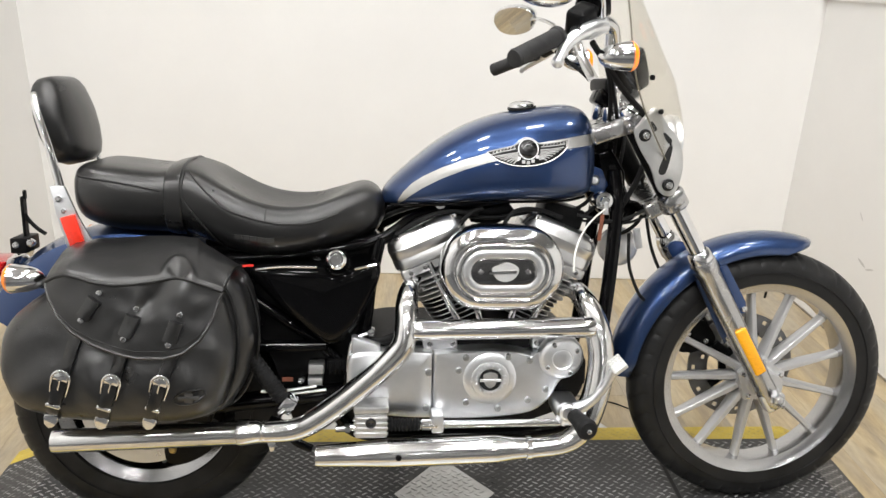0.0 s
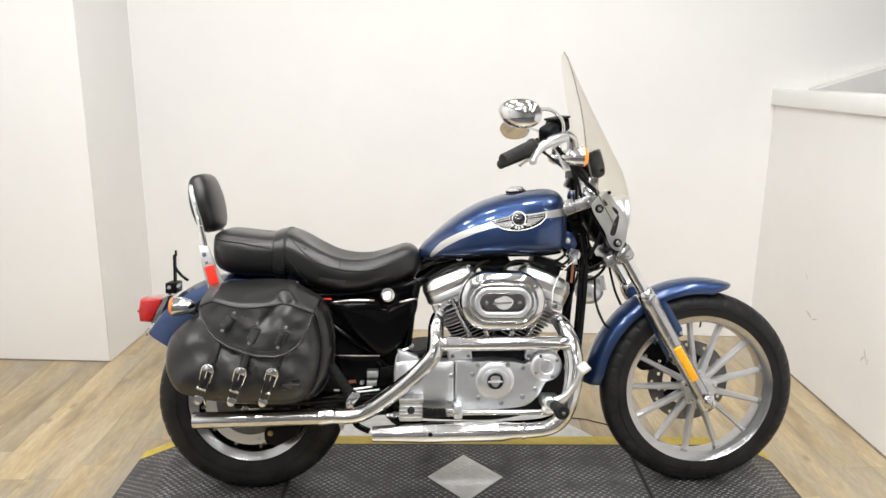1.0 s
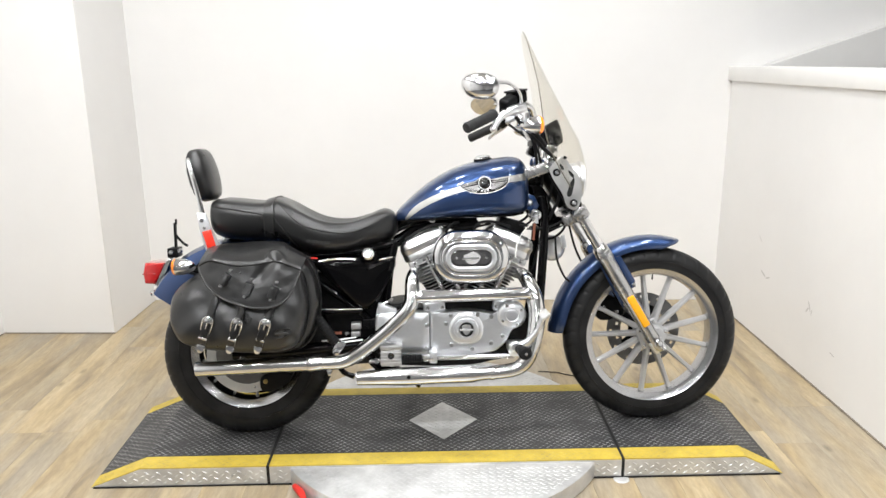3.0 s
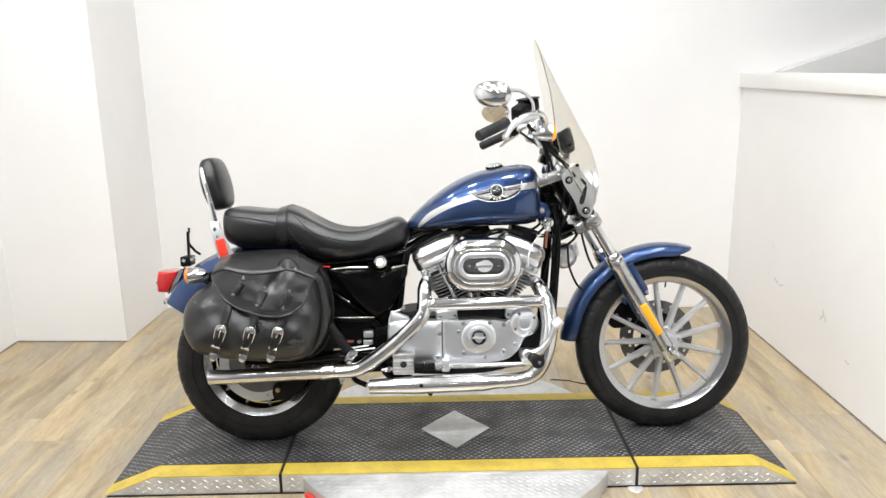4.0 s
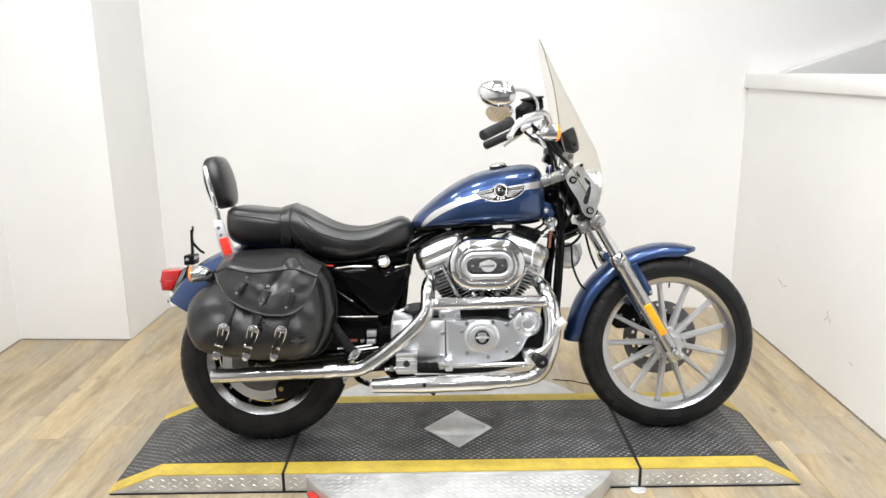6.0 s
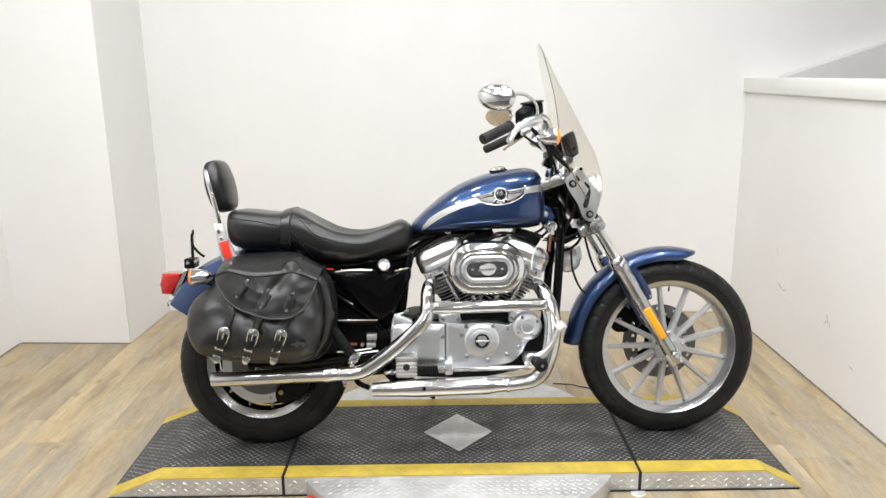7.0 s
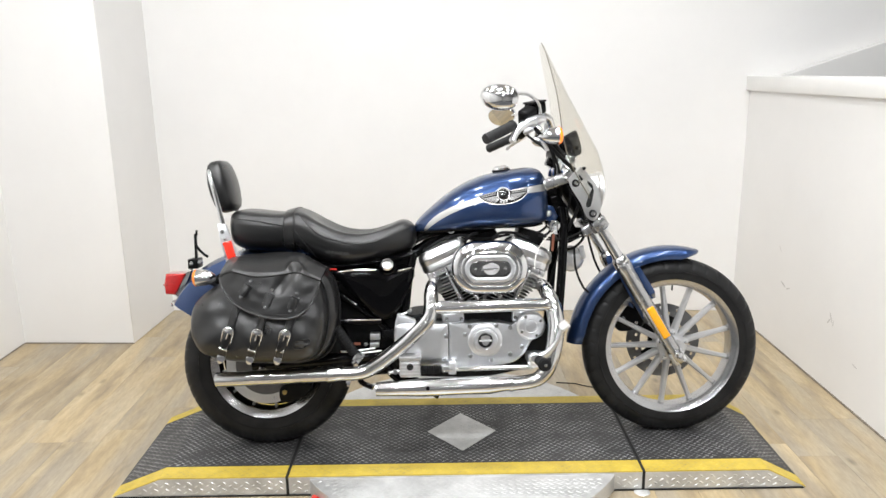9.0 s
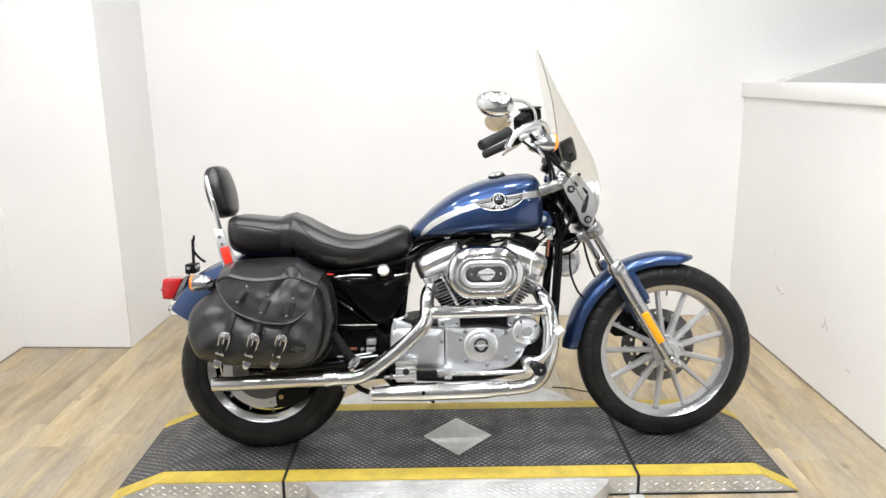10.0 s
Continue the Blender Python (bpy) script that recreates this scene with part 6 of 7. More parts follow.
# ---- air cleaner ----
ACX, ACZ = 0.0635, 0.6655
ac = part("air_cleaner", oval_dish(ACX, ACZ, 0.1400, 0.0975, [(0.016, -0.135), (0.006, -0.142), (0.001, -0.155), (0.0, -0.172), (0.0015, -0.192), (0.005, -0.204), (0.010, -0.2105), (0.018, -0.2150), (0.026, -0.2175), (0.0290, -0.2178), (0.0305, -0.2140), (0.0335, -0.2125), (0.0350, -0.2160), (0.0385, -0.2182), (0.0440, -0.2190), (0.0475, -0.2178), (0.0490, -0.2140), (0.060, -0.2138)]), M_CHROME, bike, "chrome oval air cleaner cover")
ins = part("cover_insert", oval_dish(ACX, ACZ, 0.0900, 0.0475, [(0.0, -0.213), (0.0, -0.2172), (0.002, -0.2185), (0.006, -0.2192), (0.012, -0.2192), (0.0145, -0.2178)]), M_ALU, ac, "brushed cover insert")
part("insert_panel", oval_dish(ACX, ACZ, 0.0735, 0.0300, [(0.0, -0.2155), (0.0, -0.2178), (0.001, -0.2184), (0.010, -0.2185)]), M_INSET, ins, "dark smoked inset panel")
for s in (-1, 1):
    bolt((ACX + s * 0.052, -0.2185, ACZ), 0.0065, 0.005, ins)
# plain shield-and-bar emblem
part("cover_emblem", new_plate(curve2([(ACX - 0.028, ACZ + 0.008), (ACX - 0.012, ACZ + 0.016), (ACX + 0.004, ACZ + 0.022), (ACX + 0.022, ACZ + 0.016), (ACX + 0.032, ACZ + 0.004), (ACX + 0.022, ACZ - 0.014), (ACX + 0.002, ACZ - 0.022), (ACX - 0.018, ACZ - 0.014)], 4), -0.2222, -0.2195, 0.0008, 1), M_BADGE, ins, "plain raised chrome emblem")
part("emblem_bar", new_plate([(ACX - 0.034, ACZ + 0.001), (ACX + 0.026, ACZ + 0.005), (ACX + 0.026, ACZ - 0.003), (ACX - 0.034, ACZ - 0.005)], -0.2238, -0.2218, 0.0006, 1), M_CHROME, ins)
part("backing_plate", oval_dish(ACX, ACZ, 0.128, 0.086, [(0.004, -0.120), (0.0, -0.124), (0.0, -0.138), (0.004, -0.141)]), M_SATIN, ac)

# ---- gearcase covers ----


def crowned(outline, y0, y1, edge, crown):
    """A cast cover: rounded edge, then a face that swells slightly towards its middle."""
    cx = sum(q[0] for q in outline) / len(outline)
    cz = sum(q[1] for q in outline) / len(outline)
    size = max(q[0] for q in outline) - cx
    e = edge / size
    bm = bmesh.new()
    loft(bm, [[(cx + (x - cx) * f, y, cz + (z - cz) * f) for x, z in outline] for f, y in
              ((1.0, y0), (1.0, y1 + edge), (1 - 0.3 * e, y1 + edge * 0.35), (1 - e, y1), (1 - 1.6 * e, y1 - 0.0002), (0.8, y1 - crown * 0.45), (0.55, y1 - crown * 0.8), (0.3, y1 - crown * 0.95), (0.02, y1 - crown))])
    return bm


gear = part("gearcase_cover", crowned(curve2([(-0.070, 0.466), (-0.02, 0.467), (0.045, 0.470), (0.10, 0.466), (0.150, 0.457), (0.178, 0.480), (0.215, 0.498), (0.252, 0.482), (0.266, 0.448), (0.250, 0.412), (0.215, 0.395), (0.190, 0.350), (0.150, 0.318), (0.08, 0.306), (0.0, 0.303), (-0.070, 0.304), (-0.0835, 0.306), (-0.084, 0.318), (-0.084, 0.385), (-0.084, 0.452), (-0.0835, 0.464)], 5), -0.12, -0.177, 0.009, 0.0035), M_ALU, engine, "polished aluminium gearcase cover")
spr = part("sprocket_cover", crowned(curve2([(-0.268, 0.462), (-0.20, 0.466), (-0.150, 0.467), (-0.100, 0.466), (-0.087, 0.464), (-0.0865, 0.452), (-0.0865, 0.385), (-0.0865, 0.318), (-0.087, 0.306), (-0.100, 0.305), (-0.16, 0.309), (-0.235, 0.322), (-0.276, 0.36), (-0.280, 0.42)], 5), -0.12, -0.175, 0.007, 0.004), M_ALU, engine, "polished aluminium sprocket cover")
part("gusset_bracket", new_plate([(-0.27, 0.500), (-0.262, 0.502), (-0.205, 0.480), (-0.20, 0.455), (-0.268, 0.455)], -0.168, -0.140, 0.005), M_ALU, bike)
pc = part("points_cover", new_lathe([(0.0005, 0.0125), (0.020, 0.0125), (0.0225, 0.0115), (0.0245, 0.0135), (0.040, 0.0105), (0.0485, 0.007), (0.0515, 0.002), (0.0525, -0.004), (0.0525, -0.02)], (0.2105, -0.181, 0.453), (0, -1, 0), 48), M_ALU, gear, "round ignition cover")
for a in (30, 120, 210, 300):
    bolt((0.2105 + 0.039 * math.cos(radians(a)), -0.1915, 0.453 + 0.039 * math.sin(radians(a))), 0.006, 0.005, pc)
tc2 = part("timer_cover", new_lathe([(0.0005, 0.008), (0.0265, 0.008), (0.0280, 0.0105), (0.037, 0.0105), (0.042, 0.009), (0.0435, 0.005), (0.058, 0.0035), (0.062, 0.0005), (0.063, -0.006)], (0.046, -0.1795, 0.403), (0, -1, 0), 56), M_ALU, gear, "round timer cover with bar emblem")
part("timer_inlay", new_lathe([(0.0005, 0.0095), (0.0255, 0.0095), (0.0262, 0.008)], (0.046, -0.1795, 0.403), (0, -1, 0), 40), M_DARKINLAY, tc2, "dark round inlay")
part("emblem_bar", new_plate([(0.022, 0.4065), (0.070, 0.4065), (0.070, 0.3995), (0.022, 0.3995)], -0.1920, -0.1887, 0.0008, 1), M_BADGE, tc2)
part("emblem_shield", new_plate(curve2([(0.031, 0.418), (0.046, 0.422), (0.061, 0.418), (0.062, 0.408), (0.058, 0.393), (0.046, 0.384), (0.034, 0.393), (0.030, 0.408)], 3), -0.1908, -0.1887, 0.0006, 1), M_CASTALU, tc2, "plain raised shield")
for k in range(22):
    a = 2 * math.pi * k / 22
    if k not in (2, 13):
        part("raised_bar", new_box((-0.0022, -0.0012, -0.0035), (0.0022, 0.0012, 0.0035), 0.0005, 1, m=Matrix.Translation((0.046 + 0.0325 * math.cos(a), -0.1905, 0.403 + 0.0325 * math.sin(a))) @ pose(0, 0, 0, 0, 90 - math.degrees(a), 0)), M_ALU, tc2)
for x, z in ((-0.095, 0.42), (-0.027, 0.425), (-0.010, 0.455), (0.087, 0.456), (0.137, 0.447), (-0.008, 0.347), (0.067, 0.330), (0.136, 0.350), (0.178, 0.375), (-0.10, 0.335)):
    bolt((x, -0.1790, z), 0.0078, 0.0075, gear, material=M_SCREW, name="cover_screw")

# ---- exhaust ----


def exhaust(path, radii, name, label):
    return part(name, new_tube(path, radii, 24, 8), M_PIPE, bike, label)


rear_pipe = exhaust([(-0.115, -0.085, 0.600), (-0.136, -0.125, 0.605), (-0.146, -0.165, 0.578), (-0.148, -0.192, 0.530), (-0.160, -0.205, 0.488), (-0.205, -0.212, 0.440), (-0.285, -0.215, 0.372), (-0.352, -0.218, 0.325), (-0.400, -0.22, 0.305), (-0.470, -0.22, 0.301)],
                    [0.021, 0.022, 0.0255, 0.0265, 0.0265, 0.0265, 0.0265, 0.0262, 0.025, 0.024], "rear_exhaust_pipe", "chrome rear exhaust pipe")
front_pipe = exhaust([(0.235, -0.07, 0.592), (0.258, -0.10, 0.590), (0.276, -0.14, 0.566), (0.292, -0.175, 0.520), (0.300, -0.195, 0.465), (0.294, -0.21, 0.410), (0.278, -0.222, 0.345), (0.254, -0.228, 0.292), (0.212, -0.23, 0.263), (0.130, -0.23, 0.252)],
                     [0.021, 0.023, 0.0270, 0.0295, 0.0300, 0.0300, 0.0290, 0.0275, 0.025, 0.024], "front_exhaust_pipe", "chrome front exhaust pipe")
part("crossover_pipe", new_lathe([(0.020, 0.0), (0.0225, 0.006), (0.0232, 0.02), (0.0232, 0.38), (0.0225, 0.400), (0.020, 0.406)], (-0.132, -0.205, 0.530), (1, -0.01, 0.012), 28, cap=True), M_CHROME, front_pipe, "straight chrome crossover pipe")


def muffler(x0, x1, z0, z1, y, prof, label):
    d = Vector((x1 - x0, 0, z1 - z0))
    L = d.length
    mu = part("muffler", new_lathe([(r, h * L) for h, r in prof] + [(prof[-1][1] - 0.004, L), (prof[-1][1] - 0.005, L - 0.02), (0.003, L - 0.022)], (x0, y, z0), d, 36), M_PIPE, bike, label)
    return mu


mu1 = muffler(-0.458, -0.908, 0.303, 0.291, -0.22, [(0, 0.0245), (0.01, 0.0255), (0.02, 0.0225), (0.03, 0.0250), (0.10, 0.0290), (0.13, 0.0290), (0.135, 0.0262), (0.5, 0.0262), (0.99, 0.0258), (1, 0.0250)], "chrome slash-cut rear muffler")
mu2 = muffler(0.140, -0.348, 0.254, 0.246, -0.23, [(0, 0.0235), (0.01, 0.0255), (0.025, 0.0240), (0.09, 0.0265), (0.17, 0.0325), (0.20, 0.0325), (0.66, 0.0325), (0.80, 0.0285), (0.99, 0.0245), (1, 0.0235)], "chrome front muffler")
part("pipe_clamp", new_lathe([(0.0255, -0.006), (0.0275, -0.005), (0.0275, 0.005), (0.0255, 0.006)], (0.132, -0.23, 0.254), (1, 0, 0), 30), M_CHROME, mu2)
bolt((-0.165, -0.2625, 0.254), 0.007, 0.005, mu2, material=M_SATIN)
part("muffler_bracket", new_tube([(-0.36, -0.18, 0.238), (-0.40, -0.17, 0.255), (-0.42, -0.14, 0.275), (-0.46, -0.12, 0.285)], 0.010, 10), M_BLACK, bike, "black muffler bracket")
part("muffler_clip", new_plate([(-0.455, 0.278), (-0.435, 0.280), (-0.440, 0.258), (-0.448, 0.255)], -0.226, -0.216, 0.002), M_CHROME, mu1)

# ---- rear brake hydraulics, pedal, peg ----
rm = part("rear_master_cylinder", new_box((-0.262, -0.232, 0.286), (-0.190, -0.178, 0.345), 0.005, 2), M_CASTALU, bike, "grey rear brake master cylinder")
part("reservoir_cover", new_box((-0.264, -0.235, 0.346), (-0.186, -0.176, 0.362), 0.004, 2), M_CASTALU, rm, "ribbed reservoir cover")
for k in range(4):
    part("rib", new_box((-0.264, -0.2355, 0.296 + 0.012 * k), (-0.188, -0.231, 0.301 + 0.012 * k), 0.001, 1), M_CASTALU, rm)
part("sight_glass", new_lathe([(0.0005, 0.002), (0.008, 0.002), (0.0095, 0.003), (0.012, 0.002), (0.012, -0.003)], (-0.226, -0.2355, 0.325), (0, -1, 0), 20), M_DARKGLASS, rm, "dark round sight glass")
part("banjo_fitting", new_rod((-0.305, -0.208, 0.300), (-0.260, -0.208, 0.302), 0.008, 12), M_CHROME, rm)
part("line_nut", new_lathe([(0.004, 0), (0.011, 0.001), (0.011, 0.012), (0.004, 0.013)], (-0.285, -0.208, 0.301), (1, 0, 0), 6, cap=True), M_CHROME, rm)
prof = [(0.010, 0)]
for k in range(9):
    prof += [(0.0165, 0.0022 + 0.0085 * k), (0.0120, 0.0062 + 0.0085 * k)]
part("bellows", new_lathe(prof, (-0.190, -0.210, 0.308), (1, 0, 0), 20), M_GRIP, rm, "black rubber bellows")
part("brake_rod", new_rod((-0.115, -0.212, 0.308), (0.215, -0.222, 0.311), 0.0085, 14), M_CHROME, bike, "chrome brake rod")
part("rod_collar", new_rod((-0.112, -0.212, 0.308), (-0.075, -0.213, 0.3085), 0.0125, 14), M_CHROME, bike)
part("rod_lug", new_box((-0.090, -0.225, 0.29), (-0.062, -0.175, 0.335), 0.006, 2), M_ALU, bike)
pedal = part("brake_pedal", new_tube([(0.200, -0.238, 0.322), (0.228, -0.242, 0.350), (0.262, -0.250, 0.372), (0.292, -0.256, 0.412), (0.309, -0.262, 0.458)], [0.015, 0.016, 0.0115, 0.0095, 0.0095], 14), M_ALU, bike, "polished brake pedal")
pad = part("pedal_pad", new_box((-0.017, -0.022, -0.007), (0.017, 0.022, 0.005), 0.003, 2, m=pose(0.313, -0.268, 0.468, 18, -38, 0)), M_WHITEPAD, pedal, "knurled metal pedal pad")
for i in range(4):
    for j in range(4):
        part("stud", new_box((-0.0028, -0.0034, 0.0045), (0.0028, 0.0034, 0.0070), 0.0008, 1, m=pose(0.313, -0.268, 0.468, 18, -38, 0) @ pose(-0.0120 + 0.008 * i, -0.0150 + 0.010 * j, 0)), M_WHITEPAD, pad)
peg = part("foot_peg", new_lathe([(0.010, 0), (0.015, 0.004), (0.0175, 0.012), (0.0175, 0.03), (0.0215, 0.070), (0.0235, 0.086), (0.018, 0.094), (0.005, 0.095)], (0.226, -0.250, 0.345), (0.10, -1, 0.03), 26, cap=True), M_GRIP, bike, "black rubber foot peg")
bolt((0.2355, -0.344, 0.3478), 0.006, 0.006, peg, axis=(0.1, -1, 0.03))
part("peg_bracket", new_box((0.195, -0.255, 0.315), (0.255, -0.13, 0.352), 0.012, 3), M_ALU, bike, "polished peg bracket")
part("pedal_pivot", new_lathe([(0.0005, 0.006), (0.014, 0.006), (0.019, 0.002), (0.020, -0.012)], (0.212, -0.258, 0.352), (0, -1, 0), 20), M_ALU, pedal)

# ---- ignition switch, tag, horn, blue coil plate ----
part("coil_plate", new_plate([(0.264, 0.874), (0.2796, 0.8874), (0.3144, 0.8746), (0.332, 0.838), (0.318, 0.814), (0.2557, 0.832)], -0.066, -0.052, 0.004), M_BLUE, bike, "blue metallic side plate by the neck")
part("plate_knob", new_lathe([(0.0005, 0.010), (0.008, 0.009), (0.012, 0.004), (0.013, -0.003)], (0.2955, -0.066, 0.850), (0, -1, 0), 20), M_ALU, bike)
ign = part("ignition_switch", new_lathe([(0.0005, 0.016), (0.009, 0.016), (0.012, 0.012), (0.014, 0.012), (0.017, 0.010), (0.020, 0.010), (0.022, 0.004), (0.022, -0.02)], (0.312, -0.095, 0.806), (0, -1, 0), 28), M_CHROME, bike, "chrome ignition switch with key")
part("key", new_plate([(0.309, 0.806), (0.316, 0.806), (0.320, 0.776), (0.306, 0.776)], -0.118, -0.115, 0.0008, 1), M_ALU, ign)
part("key_tag", new_plate([(0.300, 0.776), (0.309, 0.777), (0.304, 0.715), (0.296, 0.716)], -0.121, -0.119), M_TAG, ign, "small brown paper key tag")
part("tag_cord", new_tube([(0.312, -0.118, 0.790), (0.285, -0.125, 0.770), (0.255, -0.15, 0.745), (0.230, -0.18, 0.705), (0.222, -0.20, 0.660)], 0.0022, 6), M_CORD, ign, "thin white cord")
horn = part("horn", new_lathe([(0.0005, 0.020), (0.018, 0.019), (0.042, 0.012), (0.0495, 0.004), (0.051, -0.006), (0.044, -0.026), (0.02, -0.032)], (0.400, 0.04, 0.668), (-0.15, -1, 0.1), 32, cap=True), M_BADGE, bike, "round chrome horn cover")
part("horn_bracket", new_plate([(0.424, 0.720), (0.442, 0.722), (0.452, 0.672), (0.436, 0.668)], 0.0, 0.012, 0.003), M_ALU, horn)
part("horn_clip", new_tube([(0.372, 0.02, 0.705), (0.40, 0.0, 0.712), (0.43, 0.0, 0.735), (0.445, 0.0, 0.76)], 0.005, 8), M_SATIN, horn)

# ---- saddlebag ----
BAG = curve2([(-0.966, 0.560), (-0.972, 0.515), (-0.966, 0.455), (-0.938, 0.405), (-0.880, 0.378), (-0.785, 0.363), (-0.68, 0.358), (-0.60, 0.360), (-0.548, 0.380), (-0.518, 0.435), (-0.504, 0.510), (-0.508, 0.585), (-0.528, 0.645), (-0.585, 0.680), (-0.66, 0.692), (-0.75, 0.692), (-0.83, 0.672), (-0.885, 0.632), (-0.938, 0.594)], 5)
BCX, BCZ = -0.735, 0.528


def bag_scale(x, z):
    """How far out of the bag's middle a point lies: 1 on the outline."""
    a = math.atan2(z - BCZ, x - BCX)
    return math.hypot(x - BCX, z - BCZ) / float(np.interp(a, BAG_A, BAG_R))


ang = sorted((math.atan2(z - BCZ, x - BCX), math.hypot(x - BCX, z - BCZ)) for x, z in BAG)
ang = [(ang[-1][0] - 2 * math.pi, ang[-1][1])] + ang + [(ang[0][0] + 2 * math.pi, ang[0][1])]
BAG_A, BAG_R = [q[0] for q in ang], [q[1] for q in ang]
BAG_PROFILE = [(0.0, -0.343), (0.35, -0.341), (0.6, -0.336), (0.75, -0.329), (0.86, -0.317), (0.94, -0.299), (0.985, -0.275), (1.0, -0.250), (1.001, -0.166), (0.97, -0.134), (0.9, -0.124)]


def bag_y(x, z):
    """The bag's outer face: bulging, a little fuller low down, with soft dents in the leather."""
    s = min(bag_scale(x, z), 0.985)
    y = float(np.interp(s, [q[0] for q in BAG_PROFILE[:8]], [q[1] for q in BAG_PROFILE[:8]]))
    y += 0.40 * max(0, z - 0.47) ** 1.15 * (1 - 0.3 * s) - 0.010 * math.exp(-((z - 0.43) / 0.07) ** 2)
    y -= 0.007 * math.sin((x + 0.30 * (z - 0.5) + 0.805) * 66) * math.exp(-((z - 0.50) / 0.07) ** 2) * (1 if -0.85 < x < -0.56 else 0.3)
    p = Vector((x * 7, 0.3, z * 7))
    y += 0.008 * noise.noise(p) + 0.0035 * noise.noise(p * 2.7) + 0.0010 * noise.noise(p * 6)
    # folds near the front gusset and the lower rear corner
    y += 0.006 * math.sin((x * 0.6 + z) * 55) * math.exp(-((x + 0.53) / 0.05) ** 2)
    y += 0.004 * math.sin((x - z) * 48) * math.exp(-((x + 0.93) / 0.06) ** 2)
    return y


bm = bmesh.new()
rings = []
nr = 96
for s, y in [(q[0], None) for q in ((0.03, 0), (0.12, 0), (0.24, 0), (0.36, 0), (0.48, 0), (0.58, 0), (0.67, 0), (0.75, 0), (0.82, 0), (0.88, 0), (0.93, 0), (0.965, 0), (0.985, 0))] + [(1.0, -0.248), (1.006, -0.215), (1.0, -0.170), (0.985, -0.14), (0.95, -0.124), (0.85, -0.118)]:
    ring = []
    for i in range(nr):
        a = -math.pi + 2 * math.pi * i / nr
        r = float(np.interp(a, BAG_A, BAG_R)) * s
        x, z = BCX + r * math.cos(a), BCZ + r * math.sin(a)
        yy = bag_y(x, z) if y is None else y + 0.02 * max(0, z - 0.55) / 0.15
        if y is not None:
            q = Vector((x * 9, yy * 9, z * 9))
            x += 0.004 * noise.noise(q)
            z += 0.004 * noise.noise(q + Vector((5, 5, 5)))
        ring.append((x, yy, z))
    rings.append(ring)
loft(bm, rings)
bag = part("saddlebag", bm, M_LEATHER, bike, "black leather saddlebag with three buckled straps")

# flap: a thick leather lid, its top panel sloping back to the seat and its apron hanging over the face
LOW = [(-0.860, 0.664), (-0.852, 0.640), (-0.832, 0.606), (-0.803, 0.577), (-0.762, 0.556), (-0.718, 0.541), (-0.676, 0.531), (-0.628, 0.528), (-0.590, 0.537), (-0.560, 0.560), (-0.540, 0.592), (-0.529, 0.625), (-0.522, 0.646)]
SEAM = [(-0.860, 0.668), (-0.838, 0.680), (-0.816, 0.686), (-0.795, 0.682), (-0.765, 0.674), (-0.725, 0.668), (-0.690, 0.669), (-0.650, 0.673), (-0.610, 0.679), (-0.585, 0.677), (-0.555, 0.664), (-0.522, 0.648)]


def flap_point(x, v, off):
    """v 0 at the lower edge, 1 at the corded seam, 2 at the back edge beside the seat."""
    zl, zs = lerp(LOW, x), lerp(SEAM, x)
    w = (x + 0.691) / 0.169
    if v <= 1:
        z = zl + (zs - zl) * v
        y = -0.352 + 0.26 * max(0.0, z - 0.53) + 0.030 * abs(w) ** 3
        # soft hollows and a fold under the pinched arch
        y += 0.0065 * noise.noise(Vector((x * 11, 2.3, z * 11))) + 0.003 * noise.noise(Vector((x * 27, 4.1, z * 27)))
        y += 0.010 * math.exp(-((x + 0.622 - 0.85 * (z - 0.67)) / 0.022) ** 2) * min(1.0, max(0.0, (z - 0.580) / 0.06))
        y -= 0.003 * math.exp(-((x + 0.586 - 0.40 * (z - 0.67)) / 0.020) ** 2) * min(1.0, max(0.0, (z - 0.585) / 0.05))
        y -= 0.006 * math.exp(-((x + 0.765) / 0.030) ** 2 - ((z - 0.61) / 0.04) ** 2)
        y = min(y, bag_y(x, z) - 0.004)
        return Vector((x, y - off, z))
    f = v - 1
    a = flap_point(x, 1, off)
    back = Vector((lerp([(-0.86, -0.848), (-0.70, -0.712), (-0.595, -0.620), (-0.560, -0.590), (-0.522, -0.500)], x), lerp([(-0.86, -0.165), (-0.56, -0.165), (-0.522, -0.205)], x),
                   lerp([(-0.86, 0.712), (-0.80, 0.722), (-0.70, 0.726), (-0.565, 0.724), (-0.522, 0.674)], x)))
    p = a.lerp(back, f)
    p.z += 0.010 * math.sin(f * math.pi) + off * 0.5 + 0.005 * noise.noise(Vector((x * 9, f * 2.5, 1)))
    # pinched arch in the leather behind the seam
    arch = math.hypot((x + 0.602) / 0.027, (f - 0.02) / 0.27)
    p.z += (0.0070 * math.exp(-((arch - 1.0) / 0.26) ** 2) - 0.015 * math.exp(-(arch / 0.60) ** 2)) * min(1.0, f / 0.06)
    return p


